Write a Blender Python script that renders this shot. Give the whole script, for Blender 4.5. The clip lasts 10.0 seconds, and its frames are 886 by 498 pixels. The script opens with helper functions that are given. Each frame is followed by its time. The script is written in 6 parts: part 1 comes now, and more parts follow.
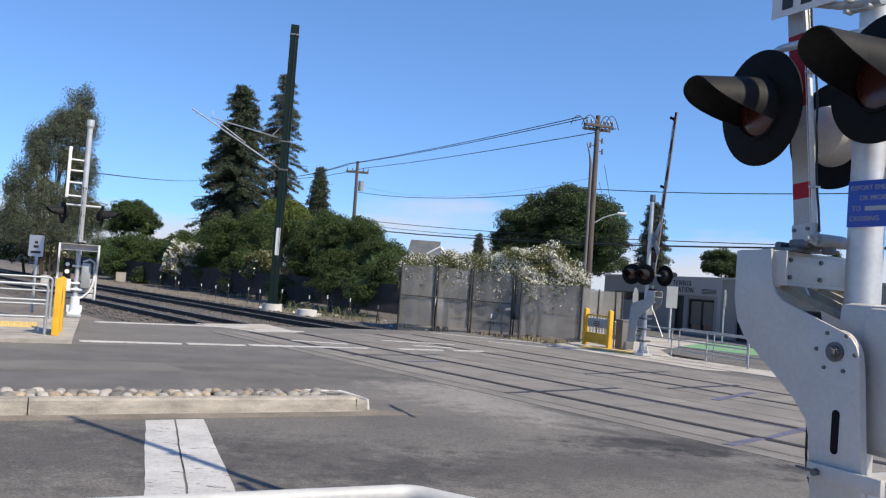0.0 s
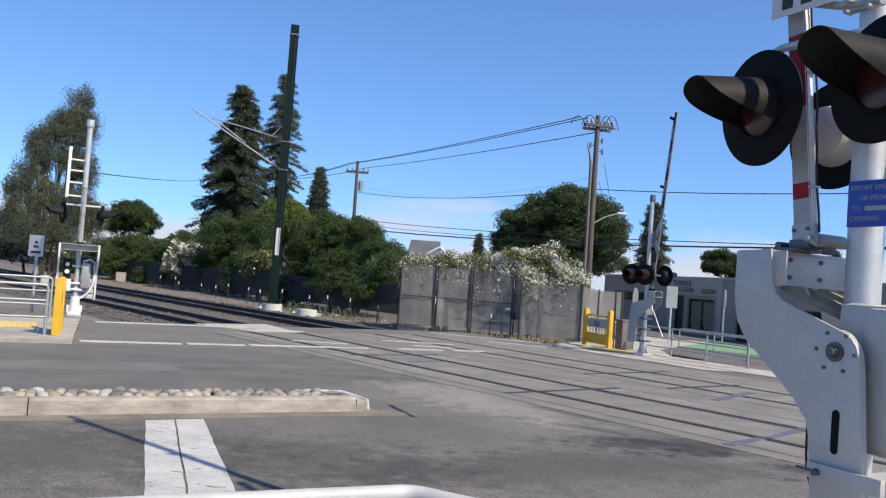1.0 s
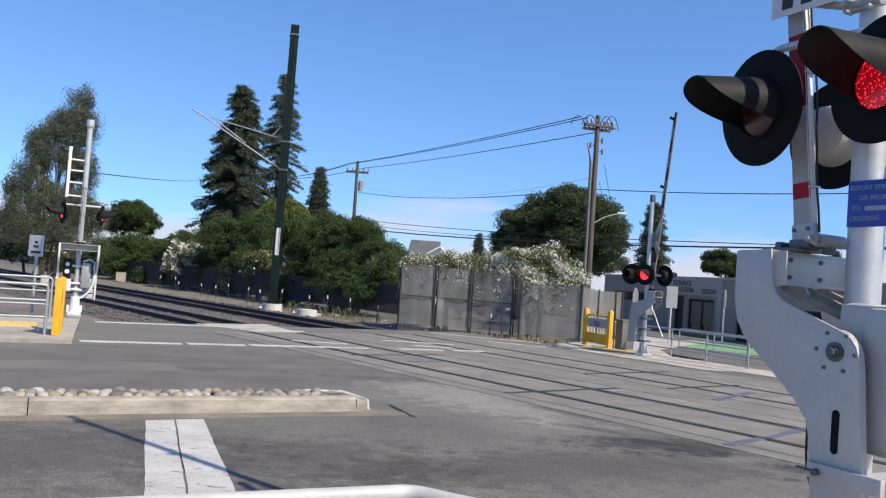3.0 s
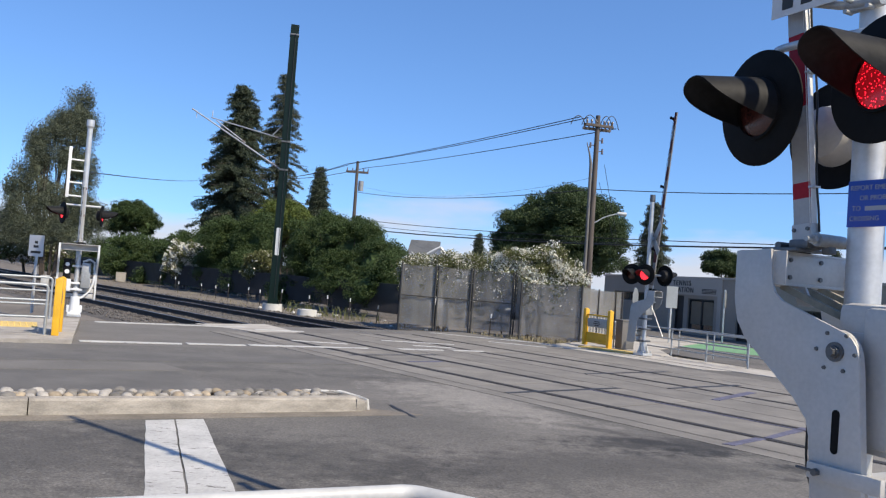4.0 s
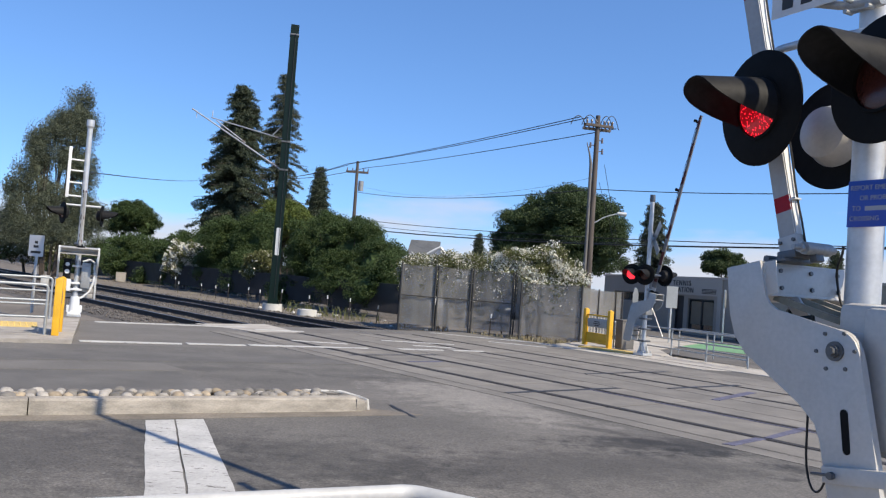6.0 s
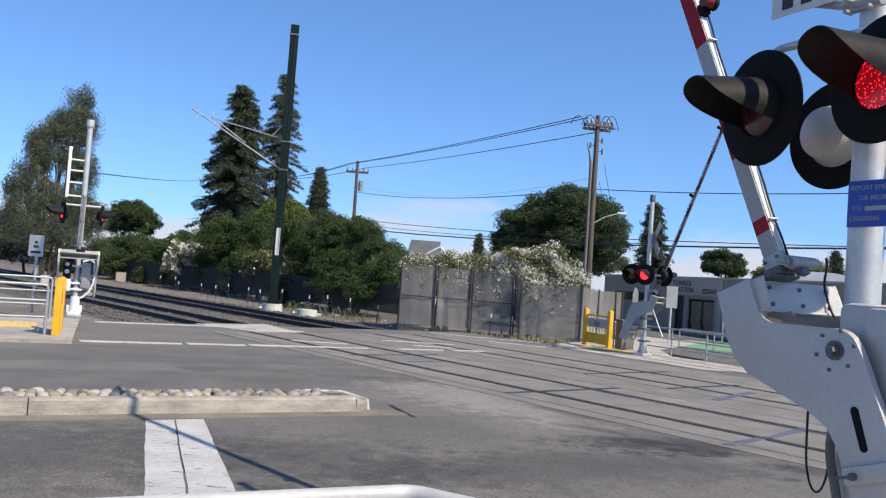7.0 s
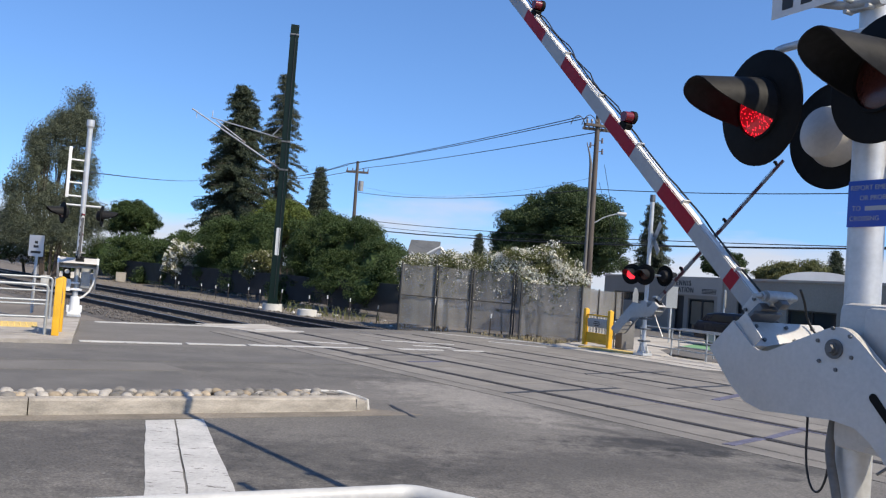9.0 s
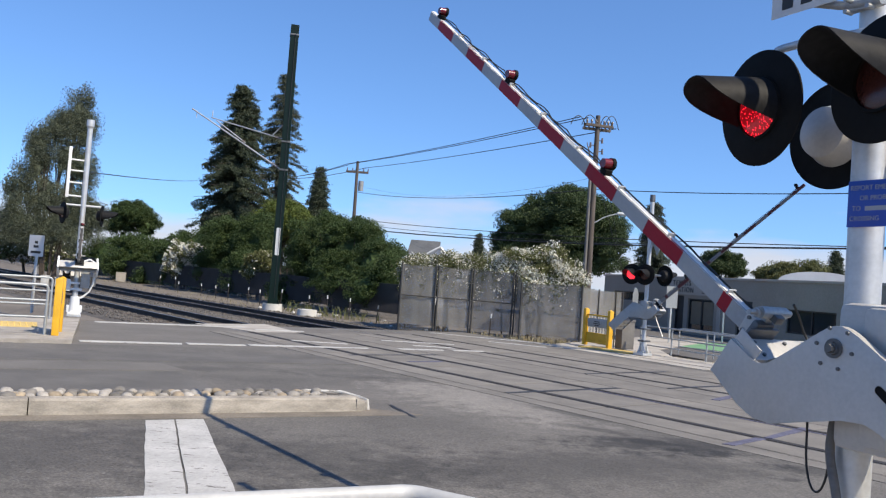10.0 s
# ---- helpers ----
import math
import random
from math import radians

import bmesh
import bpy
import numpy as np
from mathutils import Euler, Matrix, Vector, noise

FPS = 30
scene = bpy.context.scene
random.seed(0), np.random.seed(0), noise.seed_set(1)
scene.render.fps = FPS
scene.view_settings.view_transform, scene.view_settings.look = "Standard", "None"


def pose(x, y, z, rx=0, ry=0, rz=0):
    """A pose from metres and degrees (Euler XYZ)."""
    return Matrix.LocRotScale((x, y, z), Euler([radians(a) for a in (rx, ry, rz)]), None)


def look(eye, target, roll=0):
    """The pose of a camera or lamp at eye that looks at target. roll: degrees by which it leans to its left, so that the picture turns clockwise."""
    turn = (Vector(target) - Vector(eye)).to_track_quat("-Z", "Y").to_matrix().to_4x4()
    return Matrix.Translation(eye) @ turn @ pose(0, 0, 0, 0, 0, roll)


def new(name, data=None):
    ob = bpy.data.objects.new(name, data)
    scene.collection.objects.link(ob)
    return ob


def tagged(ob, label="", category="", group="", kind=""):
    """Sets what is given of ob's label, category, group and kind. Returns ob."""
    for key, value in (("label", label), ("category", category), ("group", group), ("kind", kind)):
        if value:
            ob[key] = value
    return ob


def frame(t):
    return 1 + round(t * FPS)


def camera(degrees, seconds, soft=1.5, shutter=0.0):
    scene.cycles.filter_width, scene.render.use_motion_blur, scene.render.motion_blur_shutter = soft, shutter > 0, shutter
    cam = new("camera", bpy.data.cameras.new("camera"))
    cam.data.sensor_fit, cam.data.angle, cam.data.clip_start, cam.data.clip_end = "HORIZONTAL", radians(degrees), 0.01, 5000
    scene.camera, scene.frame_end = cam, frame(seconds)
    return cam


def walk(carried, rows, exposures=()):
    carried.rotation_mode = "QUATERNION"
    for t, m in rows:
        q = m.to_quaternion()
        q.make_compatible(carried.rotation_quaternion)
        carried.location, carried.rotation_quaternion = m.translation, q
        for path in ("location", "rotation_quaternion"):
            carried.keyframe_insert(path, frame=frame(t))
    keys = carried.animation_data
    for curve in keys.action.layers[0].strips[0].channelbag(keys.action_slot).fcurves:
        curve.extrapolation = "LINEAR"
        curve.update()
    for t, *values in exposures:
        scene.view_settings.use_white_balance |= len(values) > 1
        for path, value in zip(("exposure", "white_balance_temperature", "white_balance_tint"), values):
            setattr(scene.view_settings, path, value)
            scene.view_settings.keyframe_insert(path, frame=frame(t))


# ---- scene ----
cam = camera(56.8, 10.0, soft=1.25)
EYE = Vector((0.0, 0.0, 1.80))
aim = EYE + Vector((0.0, math.cos(radians(2.134)), math.sin(radians(2.134)))) * 10
walk(cam, [(0.0, look(EYE, aim, 4.265)), (10.0, look(EYE, aim, 4.265))])

# ---- light ----
SUN_EL, SUN_AZ = 47.0, -37.4          # degrees above the ground, and from +x
sun_way = Vector((math.cos(radians(SUN_EL)) * math.cos(radians(SUN_AZ)),
                  math.cos(radians(SUN_EL)) * math.sin(radians(SUN_AZ)), math.sin(radians(SUN_EL))))
sun_data = bpy.data.lights.new("sun", "SUN")
sun_data.energy, sun_data.angle, sun_data.color = 4.9, radians(0.53), (1.0, 0.885, 0.70)
sun = new("sun", sun_data)
sun.matrix_world = look(sun_way * 50, (0, 0, 0))

world = bpy.data.worlds.new("sky")
scene.world = world
world.use_nodes = True
wn, wl = world.node_tree.nodes, world.node_tree.links
sky = wn.new("ShaderNodeTexSky")
sky.sky_type, sky.sun_disc = "NISHITA", False
sky.sun_elevation, sky.sun_rotation = radians(SUN_EL), radians(90 - SUN_AZ)
sky.altitude, sky.air_density, sky.dust_density, sky.ozone_density = 0, 1.0, 0.5, 6.0
back = wn["Background"]
back.inputs["Strength"].default_value = 0.11
# a low bank of cloud along the horizon
geo = wn.new("ShaderNodeTexCoord")
sep = wn.new("ShaderNodeSeparateXYZ")
stretch = wn.new("ShaderNodeMapping")
stretch.inputs["Scale"].default_value = (2.2, 2.2, 9.0)
cloud = wn.new("ShaderNodeTexNoise")
cloud.inputs["Scale"].default_value, cloud.inputs["Detail"].default_value = 1.6, 7
high = wn.new("ShaderNodeMapRange")
for k, v in (("From Min", 0.02), ("From Max", 0.125), ("To Min", 0.15), ("To Max", -0.26)):
    high.inputs[k].default_value = v
add = wn.new("ShaderNodeMath")
ramp = wn.new("ShaderNodeMapRange")
for k, v in (("From Min", 0.44), ("From Max", 0.64), ("To Min", 0.0), ("To Max", 0.92)):
    ramp.inputs[k].default_value = v
mix = wn.new("ShaderNodeMix")
mix.data_type = "RGBA"
mix.inputs["B"].default_value = (4.7, 4.85, 5.4, 1)
wl.new(geo.outputs["Generated"], sep.inputs[0])
wl.new(geo.outputs["Generated"], stretch.inputs[0])
wl.new(stretch.outputs[0], cloud.inputs["Vector"])
wl.new(sep.outputs["Z"], high.inputs["Value"])
wl.new(cloud.outputs[0], add.inputs[0])
wl.new(high.outputs[0], add.inputs[1])
wl.new(add.outputs[0], ramp.inputs["Value"])
wl.new(ramp.outputs[0], mix.inputs["Factor"])
tint = wn.new("ShaderNodeMix")
tint.data_type, tint.blend_type = "RGBA", "MULTIPLY"
tint.inputs["Factor"].default_value = 1.0
tint.inputs["B"].default_value = (0.96, 1.14, 1.33, 1)
lift, unit = wn.new("ShaderNodeVectorMath"), wn.new("ShaderNodeVectorMath")
lift.inputs[1].default_value = (0, 0, 0.07)
unit.operation = "NORMALIZE"
wl.new(geo.outputs["Generated"], lift.inputs[0])
wl.new(lift.outputs[0], unit.inputs[0])
wl.new(unit.outputs[0], sky.inputs["Vector"])
wl.new(sky.outputs[0], tint.inputs["A"])
wl.new(tint.outputs["Result"], mix.inputs["A"])
wl.new(mix.outputs["Result"], back.inputs["Color"])
scene.view_settings.exposure = 0.45


# ---- materials ----
def mat(name, color, rough=0.8, metal=0.0, grain=0.15, scale=40.0, stain=0.15, big=1.5, bump=0.2, size=0.01,
        island=0.0, random_ob=0.0, emit=0.0, world_space=True, clear=0.0, stretch=None):
    """A surface with fine grain, larger stains and a fine relief."""
    m = bpy.data.materials.new(name)
    m.use_nodes = True
    n, l = m.node_tree.nodes, m.node_tree.links
    b = n["Principled BSDF"]
    b.inputs["Roughness"].default_value, b.inputs["Metallic"].default_value = rough, metal
    co = n.new("ShaderNodeNewGeometry") if world_space else n.new("ShaderNodeTexCoord")
    out = co.outputs["Position"] if world_space else co.outputs["Object"]
    if stretch:
        mp = n.new("ShaderNodeMapping")
        mp.inputs["Scale"].default_value = stretch
        l.new(out, mp.inputs[0])
        out = mp.outputs[0]
    fine, large = n.new("ShaderNodeTexNoise"), n.new("ShaderNodeTexNoise")
    fine.inputs["Scale"].default_value, fine.inputs["Detail"].default_value = scale, 5
    large.inputs["Scale"].default_value, large.inputs["Detail"].default_value = big, 6
    large.inputs["Roughness"].default_value = 0.62
    l.new(out, fine.inputs["Vector"]), l.new(out, large.inputs["Vector"])
    value = None
    terms = [(fine.outputs[0], grain), (large.outputs[0], stain)]
    if island:
        g2 = n.new("ShaderNodeNewGeometry")
        terms.append((g2.outputs["Random Per Island"], island))
    if random_ob:
        oi = n.new("ShaderNodeObjectInfo")
        terms.append((oi.outputs["Random"], random_ob))
    for sock, amount in terms:
        r = n.new("ShaderNodeMapRange")
        lo, hi = (0.25, 0.75) if sock in (fine.outputs[0], large.outputs[0]) else (0, 1)
        r.inputs["From Min"].default_value, r.inputs["From Max"].default_value = lo, hi
        r.inputs["To Min"].default_value, r.inputs["To Max"].default_value = 1 - amount, 1 + amount
        l.new(sock, r.inputs["Value"])
        if value is None:
            value = r.outputs[0]
        else:
            k = n.new("ShaderNodeMath")
            k.operation = "MULTIPLY"
            l.new(value, k.inputs[0]), l.new(r.outputs[0], k.inputs[1])
            value = k.outputs[0]
    hsv = n.new("ShaderNodeHueSaturation")
    hsv.inputs["Color"].default_value = (*color, 1)
    l.new(value, hsv.inputs["Value"])
    l.new(hsv.outputs[0], b.inputs["Base Color"])
    if bump:
        bp = n.new("ShaderNodeBump")
        bp.inputs["Strength"].default_value, bp.inputs["Distance"].default_value = bump, size
        l.new(fine.outputs[0], bp.inputs["Height"])
        l.new(bp.outputs[0], b.inputs["Normal"])
    if emit:
        b.inputs["Emission Color"].default_value, b.inputs["Emission Strength"].default_value = (*color, 1), emit
    if clear:
        b.inputs["Coat Weight"].default_value = clear
    return m


def shade(m):
    """The principled node, the hue node, nodes and links of a material made by mat()."""
    n = m.node_tree.nodes
    return n["Principled BSDF"], n["Hue/Saturation/Value"], n, m.node_tree.links


ROAD_AZ, TRACK_AZ = 28.4, -49.74
ASPHALT = mat("asphalt", (0.107, 0.099, 0.089), 0.88, grain=0.30, scale=45, stain=0.34, big=0.55, bump=0.5, size=0.006)


def worn(m, marks):
    """Adds ragged stains and worn places to a surface: x, y, two radii, turn, strength."""
    b, hue, n, l = shade(m)
    geo2, rag = n.new("ShaderNodeNewGeometry"), n.new("ShaderNodeTexNoise")
    rag.inputs["Scale"].default_value, rag.inputs["Detail"].default_value, rag.inputs["Roughness"].default_value = 3.6, 9, 0.70
    l.new(geo2.outputs["Position"], rag.inputs["Vector"])
    value = hue.inputs["Value"].links[0].from_socket
    for x, y, rx, ry, az, strength in marks:
        mp = n.new("ShaderNodeMapping")
        mp.vector_type = "TEXTURE"
        mp.inputs["Location"].default_value, mp.inputs["Rotation"].default_value = (x, y, 0), (0, 0, radians(az))
        mp.inputs["Scale"].default_value = (rx, ry, 1)
        ln = n.new("ShaderNodeVectorMath")
        ln.operation = "LENGTH"
        ad = n.new("ShaderNodeMath")
        ad.operation = "MULTIPLY_ADD"
        ad.inputs[1].default_value = -3.4
        mr = n.new("ShaderNodeMapRange")
        mr.interpolation_type = "SMOOTHSTEP"
        for k, v in (("From Min", -1.35), ("From Max", -0.45), ("To Min", 1 + strength), ("To Max", 1.0)):
            mr.inputs[k].default_value = v
        mu = n.new("ShaderNodeMath")
        mu.operation = "MULTIPLY"
        l.new(geo2.outputs["Position"], mp.inputs[0]), l.new(mp.outputs[0], ln.inputs[0])
        l.new(rag.outputs[0], ad.inputs[0]), l.new(ln.outputs["Value"], ad.inputs[2])
        l.new(ad.outputs[0], mr.inputs["Value"])
        l.new(value, mu.inputs[0]), l.new(mr.outputs[0], mu.inputs[1])
        value = mu.outputs[0]
    # pale and dark chips of the aggregate
    vo, mr, mu = n.new("ShaderNodeTexVoronoi"), n.new("ShaderNodeMapRange"), n.new("ShaderNodeMath")
    vo.inputs["Scale"].default_value = 48
    sp = n.new("ShaderNodeSeparateColor")
    mu.operation = "MULTIPLY"
    mr.inputs["To Min"].default_value, mr.inputs["To Max"].default_value = 0.78, 1.24
    l.new(geo2.outputs["Position"], vo.inputs["Vector"]), l.new(vo.outputs["Color"], sp.inputs[0])
    l.new(sp.outputs[0], mr.inputs["Value"])
    l.new(value, mu.inputs[0]), l.new(mr.outputs[0], mu.inputs[1])
    l.new(mu.outputs[0], hue.inputs["Value"])


worn(ASPHALT, ((2.9, 10.0, 1.5, 0.6, 10, -0.62), (2.0, 12.0, 0.9, 0.2, -45, -0.50), (4.6, 9.2, 0.9, 0.4, 10, -0.4), (1.6, 8.4, 3.2, 0.9, 25, -0.34),
               (-1.0, 7.8, 1.5, 1.2, 20, -0.30), (-3.8, 7.2, 2.4, 1.5, 28, -0.36), (0.7, 12.6, 2.6, 1.05, -48, 0.75), (3.4, 9.4, 0.6, 0.3, 20, 0.4), (-0.2, 14.5, 2.6, 0.3, 10, -0.35), (-4.5, 13.6, 4.0, 0.35, 28, -0.25), (0.5, 7.0, 2.0, 0.5, 28, 0.18),
               (2.2, 10.75, 0.55, 0.16, -30, -0.5), (2.6, 10.15, 0.65, 0.22, -10, -0.5), (3.25, 9.7, 0.55, 0.22, 10, -0.5), (4.0, 9.25, 0.25, 0.12, 0, -0.5), (3.75, 8.55, 0.22, 0.10, 20, -0.5), (2.0, 12.3, 0.6, 0.12, -45, -0.5)))
PATH_ASPHALT = mat("path_asphalt", (0.1254, 0.1163, 0.1049), 0.9, grain=0.28, scale=80, stain=0.2, big=0.8, bump=0.4, size=0.006)
OLD_ASPHALT = mat("patched_asphalt", (0.1026, 0.0958, 0.0874), 0.86, grain=0.25, scale=90, stain=0.3, big=1.1, bump=0.4, size=0.006)
TAR = mat("tar", (0.0228, 0.022, 0.0228), 0.6, grain=0.3, scale=60, stain=0.3, bump=0.2)
PANEL = mat("crossing_concrete", (0.165, 0.152, 0.134), 0.85, grain=0.2, scale=70, stain=0.3, big=1.3, bump=0.4, size=0.005, random_ob=0.07)
CONCRETE = mat("concrete", (0.304, 0.2774, 0.2432), 0.85, grain=0.18, scale=40, stain=0.34, big=1.6, bump=0.3, size=0.006, random_ob=0.06)
GUTTER = mat("dirty_gutter_concrete", (0.1558, 0.1353, 0.1102), 0.9, grain=0.25, scale=30, stain=0.4, big=1.4, bump=0.3)
KERB = mat("stained_kerb", (0.2736, 0.247, 0.209), 0.88, grain=0.2, scale=40, stain=0.45, big=2.2, bump=0.35, size=0.008, stretch=(1, 1, 3.5))
PALE_CONCRETE = mat("pale_concrete", (0.456, 0.4484, 0.4256), 0.85, grain=0.1, scale=40, stain=0.15, big=2, bump=0.25)
PAINT = mat("road_paint", (0.40, 0.392, 0.375), 0.8, grain=0.14, scale=30, stain=0.22, big=2.2, bump=0.3, size=0.004)


def flaked(m, under, scale=26.0, edge=0.60):
    """Wears a paint off in small flecks, down to the colour under it."""
    b, hue, n, l = shade(m)
    g, mp, no, mr, mx = (n.new("ShaderNode" + k) for k in ("NewGeometry", "Mapping", "TexNoise", "MapRange", "Mix"))
    mp.inputs["Rotation"].default_value, mp.inputs["Scale"].default_value = (0, 0, radians(-28)), (0.5, 1.7, 1)
    no.inputs["Scale"].default_value, no.inputs["Detail"].default_value, no.inputs["Roughness"].default_value = scale * 0.35, 7, 0.75
    mr.inputs["From Min"].default_value, mr.inputs["From Max"].default_value = edge, edge + 0.05
    mx.data_type = "RGBA"
    mx.inputs["B"].default_value = (*under, 1)
    l.new(g.outputs["Position"], mp.inputs[0]), l.new(mp.outputs[0], no.inputs["Vector"])
    l.new(no.outputs[0], mr.inputs["Value"]), l.new(mr.outputs[0], mx.inputs["Factor"])
    l.new(hue.outputs[0], mx.inputs["A"]), l.new(mx.outputs["Result"], b.inputs["Base Color"])


flaked(PAINT, (0.13, 0.12, 0.11), edge=0.575)
BLUE_PAINT = mat("survey_paint", (0.085, 0.084, 0.128), 0.85, grain=0.35, scale=25, stain=0.3, big=4)
GREEN_PAINT = mat("green_lane_paint", (0.1368, 0.2736, 0.1444), 0.8, grain=0.15, scale=20, stain=0.2)
DIRT = mat("dirt", (0.135, 0.117, 0.098), 0.95, grain=0.4, scale=14, stain=0.35, big=0.5, bump=0.8, size=0.03)
BALLAST = mat("ballast", (0.085, 0.077, 0.070), 0.95, grain=0.65, scale=16, stain=0.3, big=0.7, bump=1.0, size=0.05)
STONE = mat("ballast_stone", (0.105, 0.095, 0.087), 0.95, grain=0.2, stain=0.1, island=0.4, bump=0)
RAIL = mat("rail_steel", (0.030, 0.024, 0.021), 0.8, metal=0.0, grain=0.3, scale=20, stain=0.3, bump=0.2)
RAIL_TOP = mat("worn_rail_head", (0.1955, 0.187, 0.1785), 0.38, metal=0.9, grain=0.1, stain=0.2, bump=0.0)
SLEEPER = mat("sleeper_wood", (0.0547, 0.0441, 0.038), 0.95, grain=0.4, scale=18, stain=0.3, random_ob=0.3, bump=0.6, size=0.02)
RUBBER = mat("flangeway_rubber", (0.0167, 0.016, 0.016), 0.8, grain=0.3, stain=0.3)
COBBLE = mat("cobble", (0.225, 0.208, 0.185), 0.75, grain=0.15, scale=30, stain=0.15, big=6, random_ob=0.6, bump=0.35, size=0.012)
COBBLE_WARM = mat("ochre_cobble", (0.29, 0.235, 0.165), 0.75, grain=0.15, scale=30, stain=0.15, big=6, random_ob=0.25, bump=0.35, size=0.012)
GALV = mat("galvanised_steel", (0.504, 0.513, 0.5175), 0.52, metal=0.6, grain=0.07, scale=35, stain=0.14, big=7, bump=0.05)
ALU = mat("aluminium_paint", (0.425, 0.412, 0.392), 0.50, metal=0.25, grain=0.06, scale=45, stain=0.12, big=2.2, bump=0.08)
WHITE_METAL = mat("white_metal", (0.629, 0.6375, 0.6375), 0.5, grain=0.05, stain=0.1, big=4, bump=0.05)
PALE_PIPE = mat("pale_pipe_paint", (0.4, 0.4, 0.392), 0.5, grain=0.08, stain=0.14, big=4, bump=0.06)
RAILING = mat("railing_grey", (0.34, 0.357, 0.3655), 0.5, metal=0.45, grain=0.08, stain=0.12, bump=0.05)
BLACK = mat("black_enamel", (0.0068, 0.0068, 0.0068), 0.72, grain=0.2, scale=30, stain=0.3, big=6, bump=0.05)
BLACK_WORN = mat("faded_black_enamel", (0.0122, 0.0125, 0.0137), 0.6, grain=0.3, scale=30, stain=0.4, big=5, bump=0.1)
CABLE = mat("cable_black", (0.0091, 0.0091, 0.0091), 0.55, grain=0.1, stain=0.1, bump=0)
RED_TAPE = mat("red_sheeting", (0.279, 0.0117, 0.0216), 0.45, grain=0.10, scale=60, stain=0.10, bump=0.05)
# one arm white in two tones: greyed for shaded faces, brightened for sunlit edges
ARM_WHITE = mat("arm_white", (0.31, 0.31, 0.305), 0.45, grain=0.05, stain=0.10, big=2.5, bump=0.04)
EDGE_SUNLIT = mat("sunlit_arm_edge", (0.62, 0.62, 0.61), 0.4, grain=0.05, stain=0.10, big=2.5, bump=0.04)
DULL_STRAP = mat("dull_tan_strap", (0.20, 0.19, 0.15), 0.7, grain=0.15, stain=0.25, bump=0.1)
# darker copies of the arm's white and red, with shade in the colour
ARM_SHADED = mat("shaded_arm_back", (0.153, 0.1485, 0.1485), 0.6, grain=0.1, stain=0.2, big=2.5, bump=0.04)
RED_SHADED = mat("shaded_red_arm_back", (0.0646, 0.0091, 0.0106), 0.6, grain=0.1, stain=0.2, bump=0.05)
YELLOW = mat("yellow_paint", (0.612, 0.34, 0.0187), 0.5, grain=0.08, stain=0.16, big=3, bump=0.1)
TACTILE = mat("tactile_yellow", (0.532, 0.38, 0.1292), 0.85, grain=0.15, stain=0.2, bump=0.4)
POLE_GREEN = mat("dark_green_paint", (0.0032, 0.0112, 0.0088), 0.42, grain=0.15, scale=20, stain=0.2, bump=0.05)
WOOD = mat("weathered_pole_wood", (0.0874, 0.0722, 0.0623), 0.9, grain=0.35, scale=9, stain=0.25, big=1.5, bump=0.5, size=0.01, stretch=(1, 1, 0.12))
DARK_WOOD = mat("dark_wood", (0.038, 0.0319, 0.0289), 0.9, grain=0.3, scale=9, stain=0.25, bump=0.4)
FENCE_STEEL = mat("dull_fence_steel", (0.051, 0.0504, 0.0495), 0.6, metal=0.4, grain=0.15, scale=20, stain=0.25, bump=0.1)
BLUE_SIGN = mat("blue_sign", (0.009, 0.0495, 0.324), 0.4, grain=0.05, stain=0.08, bump=0)
SIGN_WHITE = mat("sign_white", (0.5472, 0.5548, 0.5548), 0.5, grain=0.04, stain=0.08, bump=0)
LETTER_DARK = mat("letter_dark", (0.0228, 0.0228, 0.0228), 0.6, stain=0.05, bump=0)
# greyer than SIGN_WHITE, for the lettering on the blue notice
LETTER_PALE = mat("grey_letter_white", (0.30, 0.31, 0.34), 0.6, grain=0.05, stain=0.08, bump=0)
FAR_WOOD = mat("grey_riser_paint", (0.12, 0.115, 0.11), 0.7, grain=0.2, stain=0.2, bump=0.1)
JOINT = mat("worn_joint_filler", (0.115, 0.105, 0.094), 0.85, grain=0.3, scale=60, stain=0.35, bump=0.2)
APRON = mat("sunlit_concrete_apron", (0.34, 0.315, 0.28), 0.88, grain=0.18, scale=40, stain=0.32, big=1.1, bump=0.3, size=0.006)
SIGN_BACK = mat("sign_back", (0.3192, 0.3268, 0.3268), 0.5, metal=0.5, stain=0.12, bump=0)
STUCCO = mat("stucco", (0.29, 0.248, 0.205), 0.95, grain=0.08, scale=12, stain=0.12, big=0.4, bump=0.3, size=0.02)
STUCCO_TRIM = mat("stucco_trim", (0.40, 0.35, 0.30), 0.95, grain=0.06, stain=0.1, big=0.5, bump=0.2)
DOOR_DARK = mat("dark_door", (0.0228, 0.0205, 0.0198), 0.5, stain=0.2, bump=0)
BLIND = mat("tan_blind", (0.1824, 0.1444, 0.0988), 0.8, grain=0.1, stain=0.15, bump=0)
SHINGLE = mat("roof_shingle", (0.0912, 0.095, 0.0988), 0.95, grain=0.3, scale=6, stain=0.2, bump=0.5, size=0.03)
WHITE_ROOF = mat("white_roof", (0.608, 0.608, 0.6004), 0.8, grain=0.05, stain=0.06, bump=0)
BARK = mat("bark", (0.0646, 0.0502, 0.0395), 0.95, grain=0.4, scale=8, stain=0.3, bump=0.7, size=0.03)
DRY_GRASS = mat("dry_grass", (0.228, 0.1976, 0.1254), 0.9, grain=0.1, stain=0.2, island=0.35, bump=0)
DARK_STEEL = mat("dull_bolt_steel", (0.13, 0.132, 0.135), 0.5, metal=0.7, grain=0.1, stain=0.2, bump=0.05)
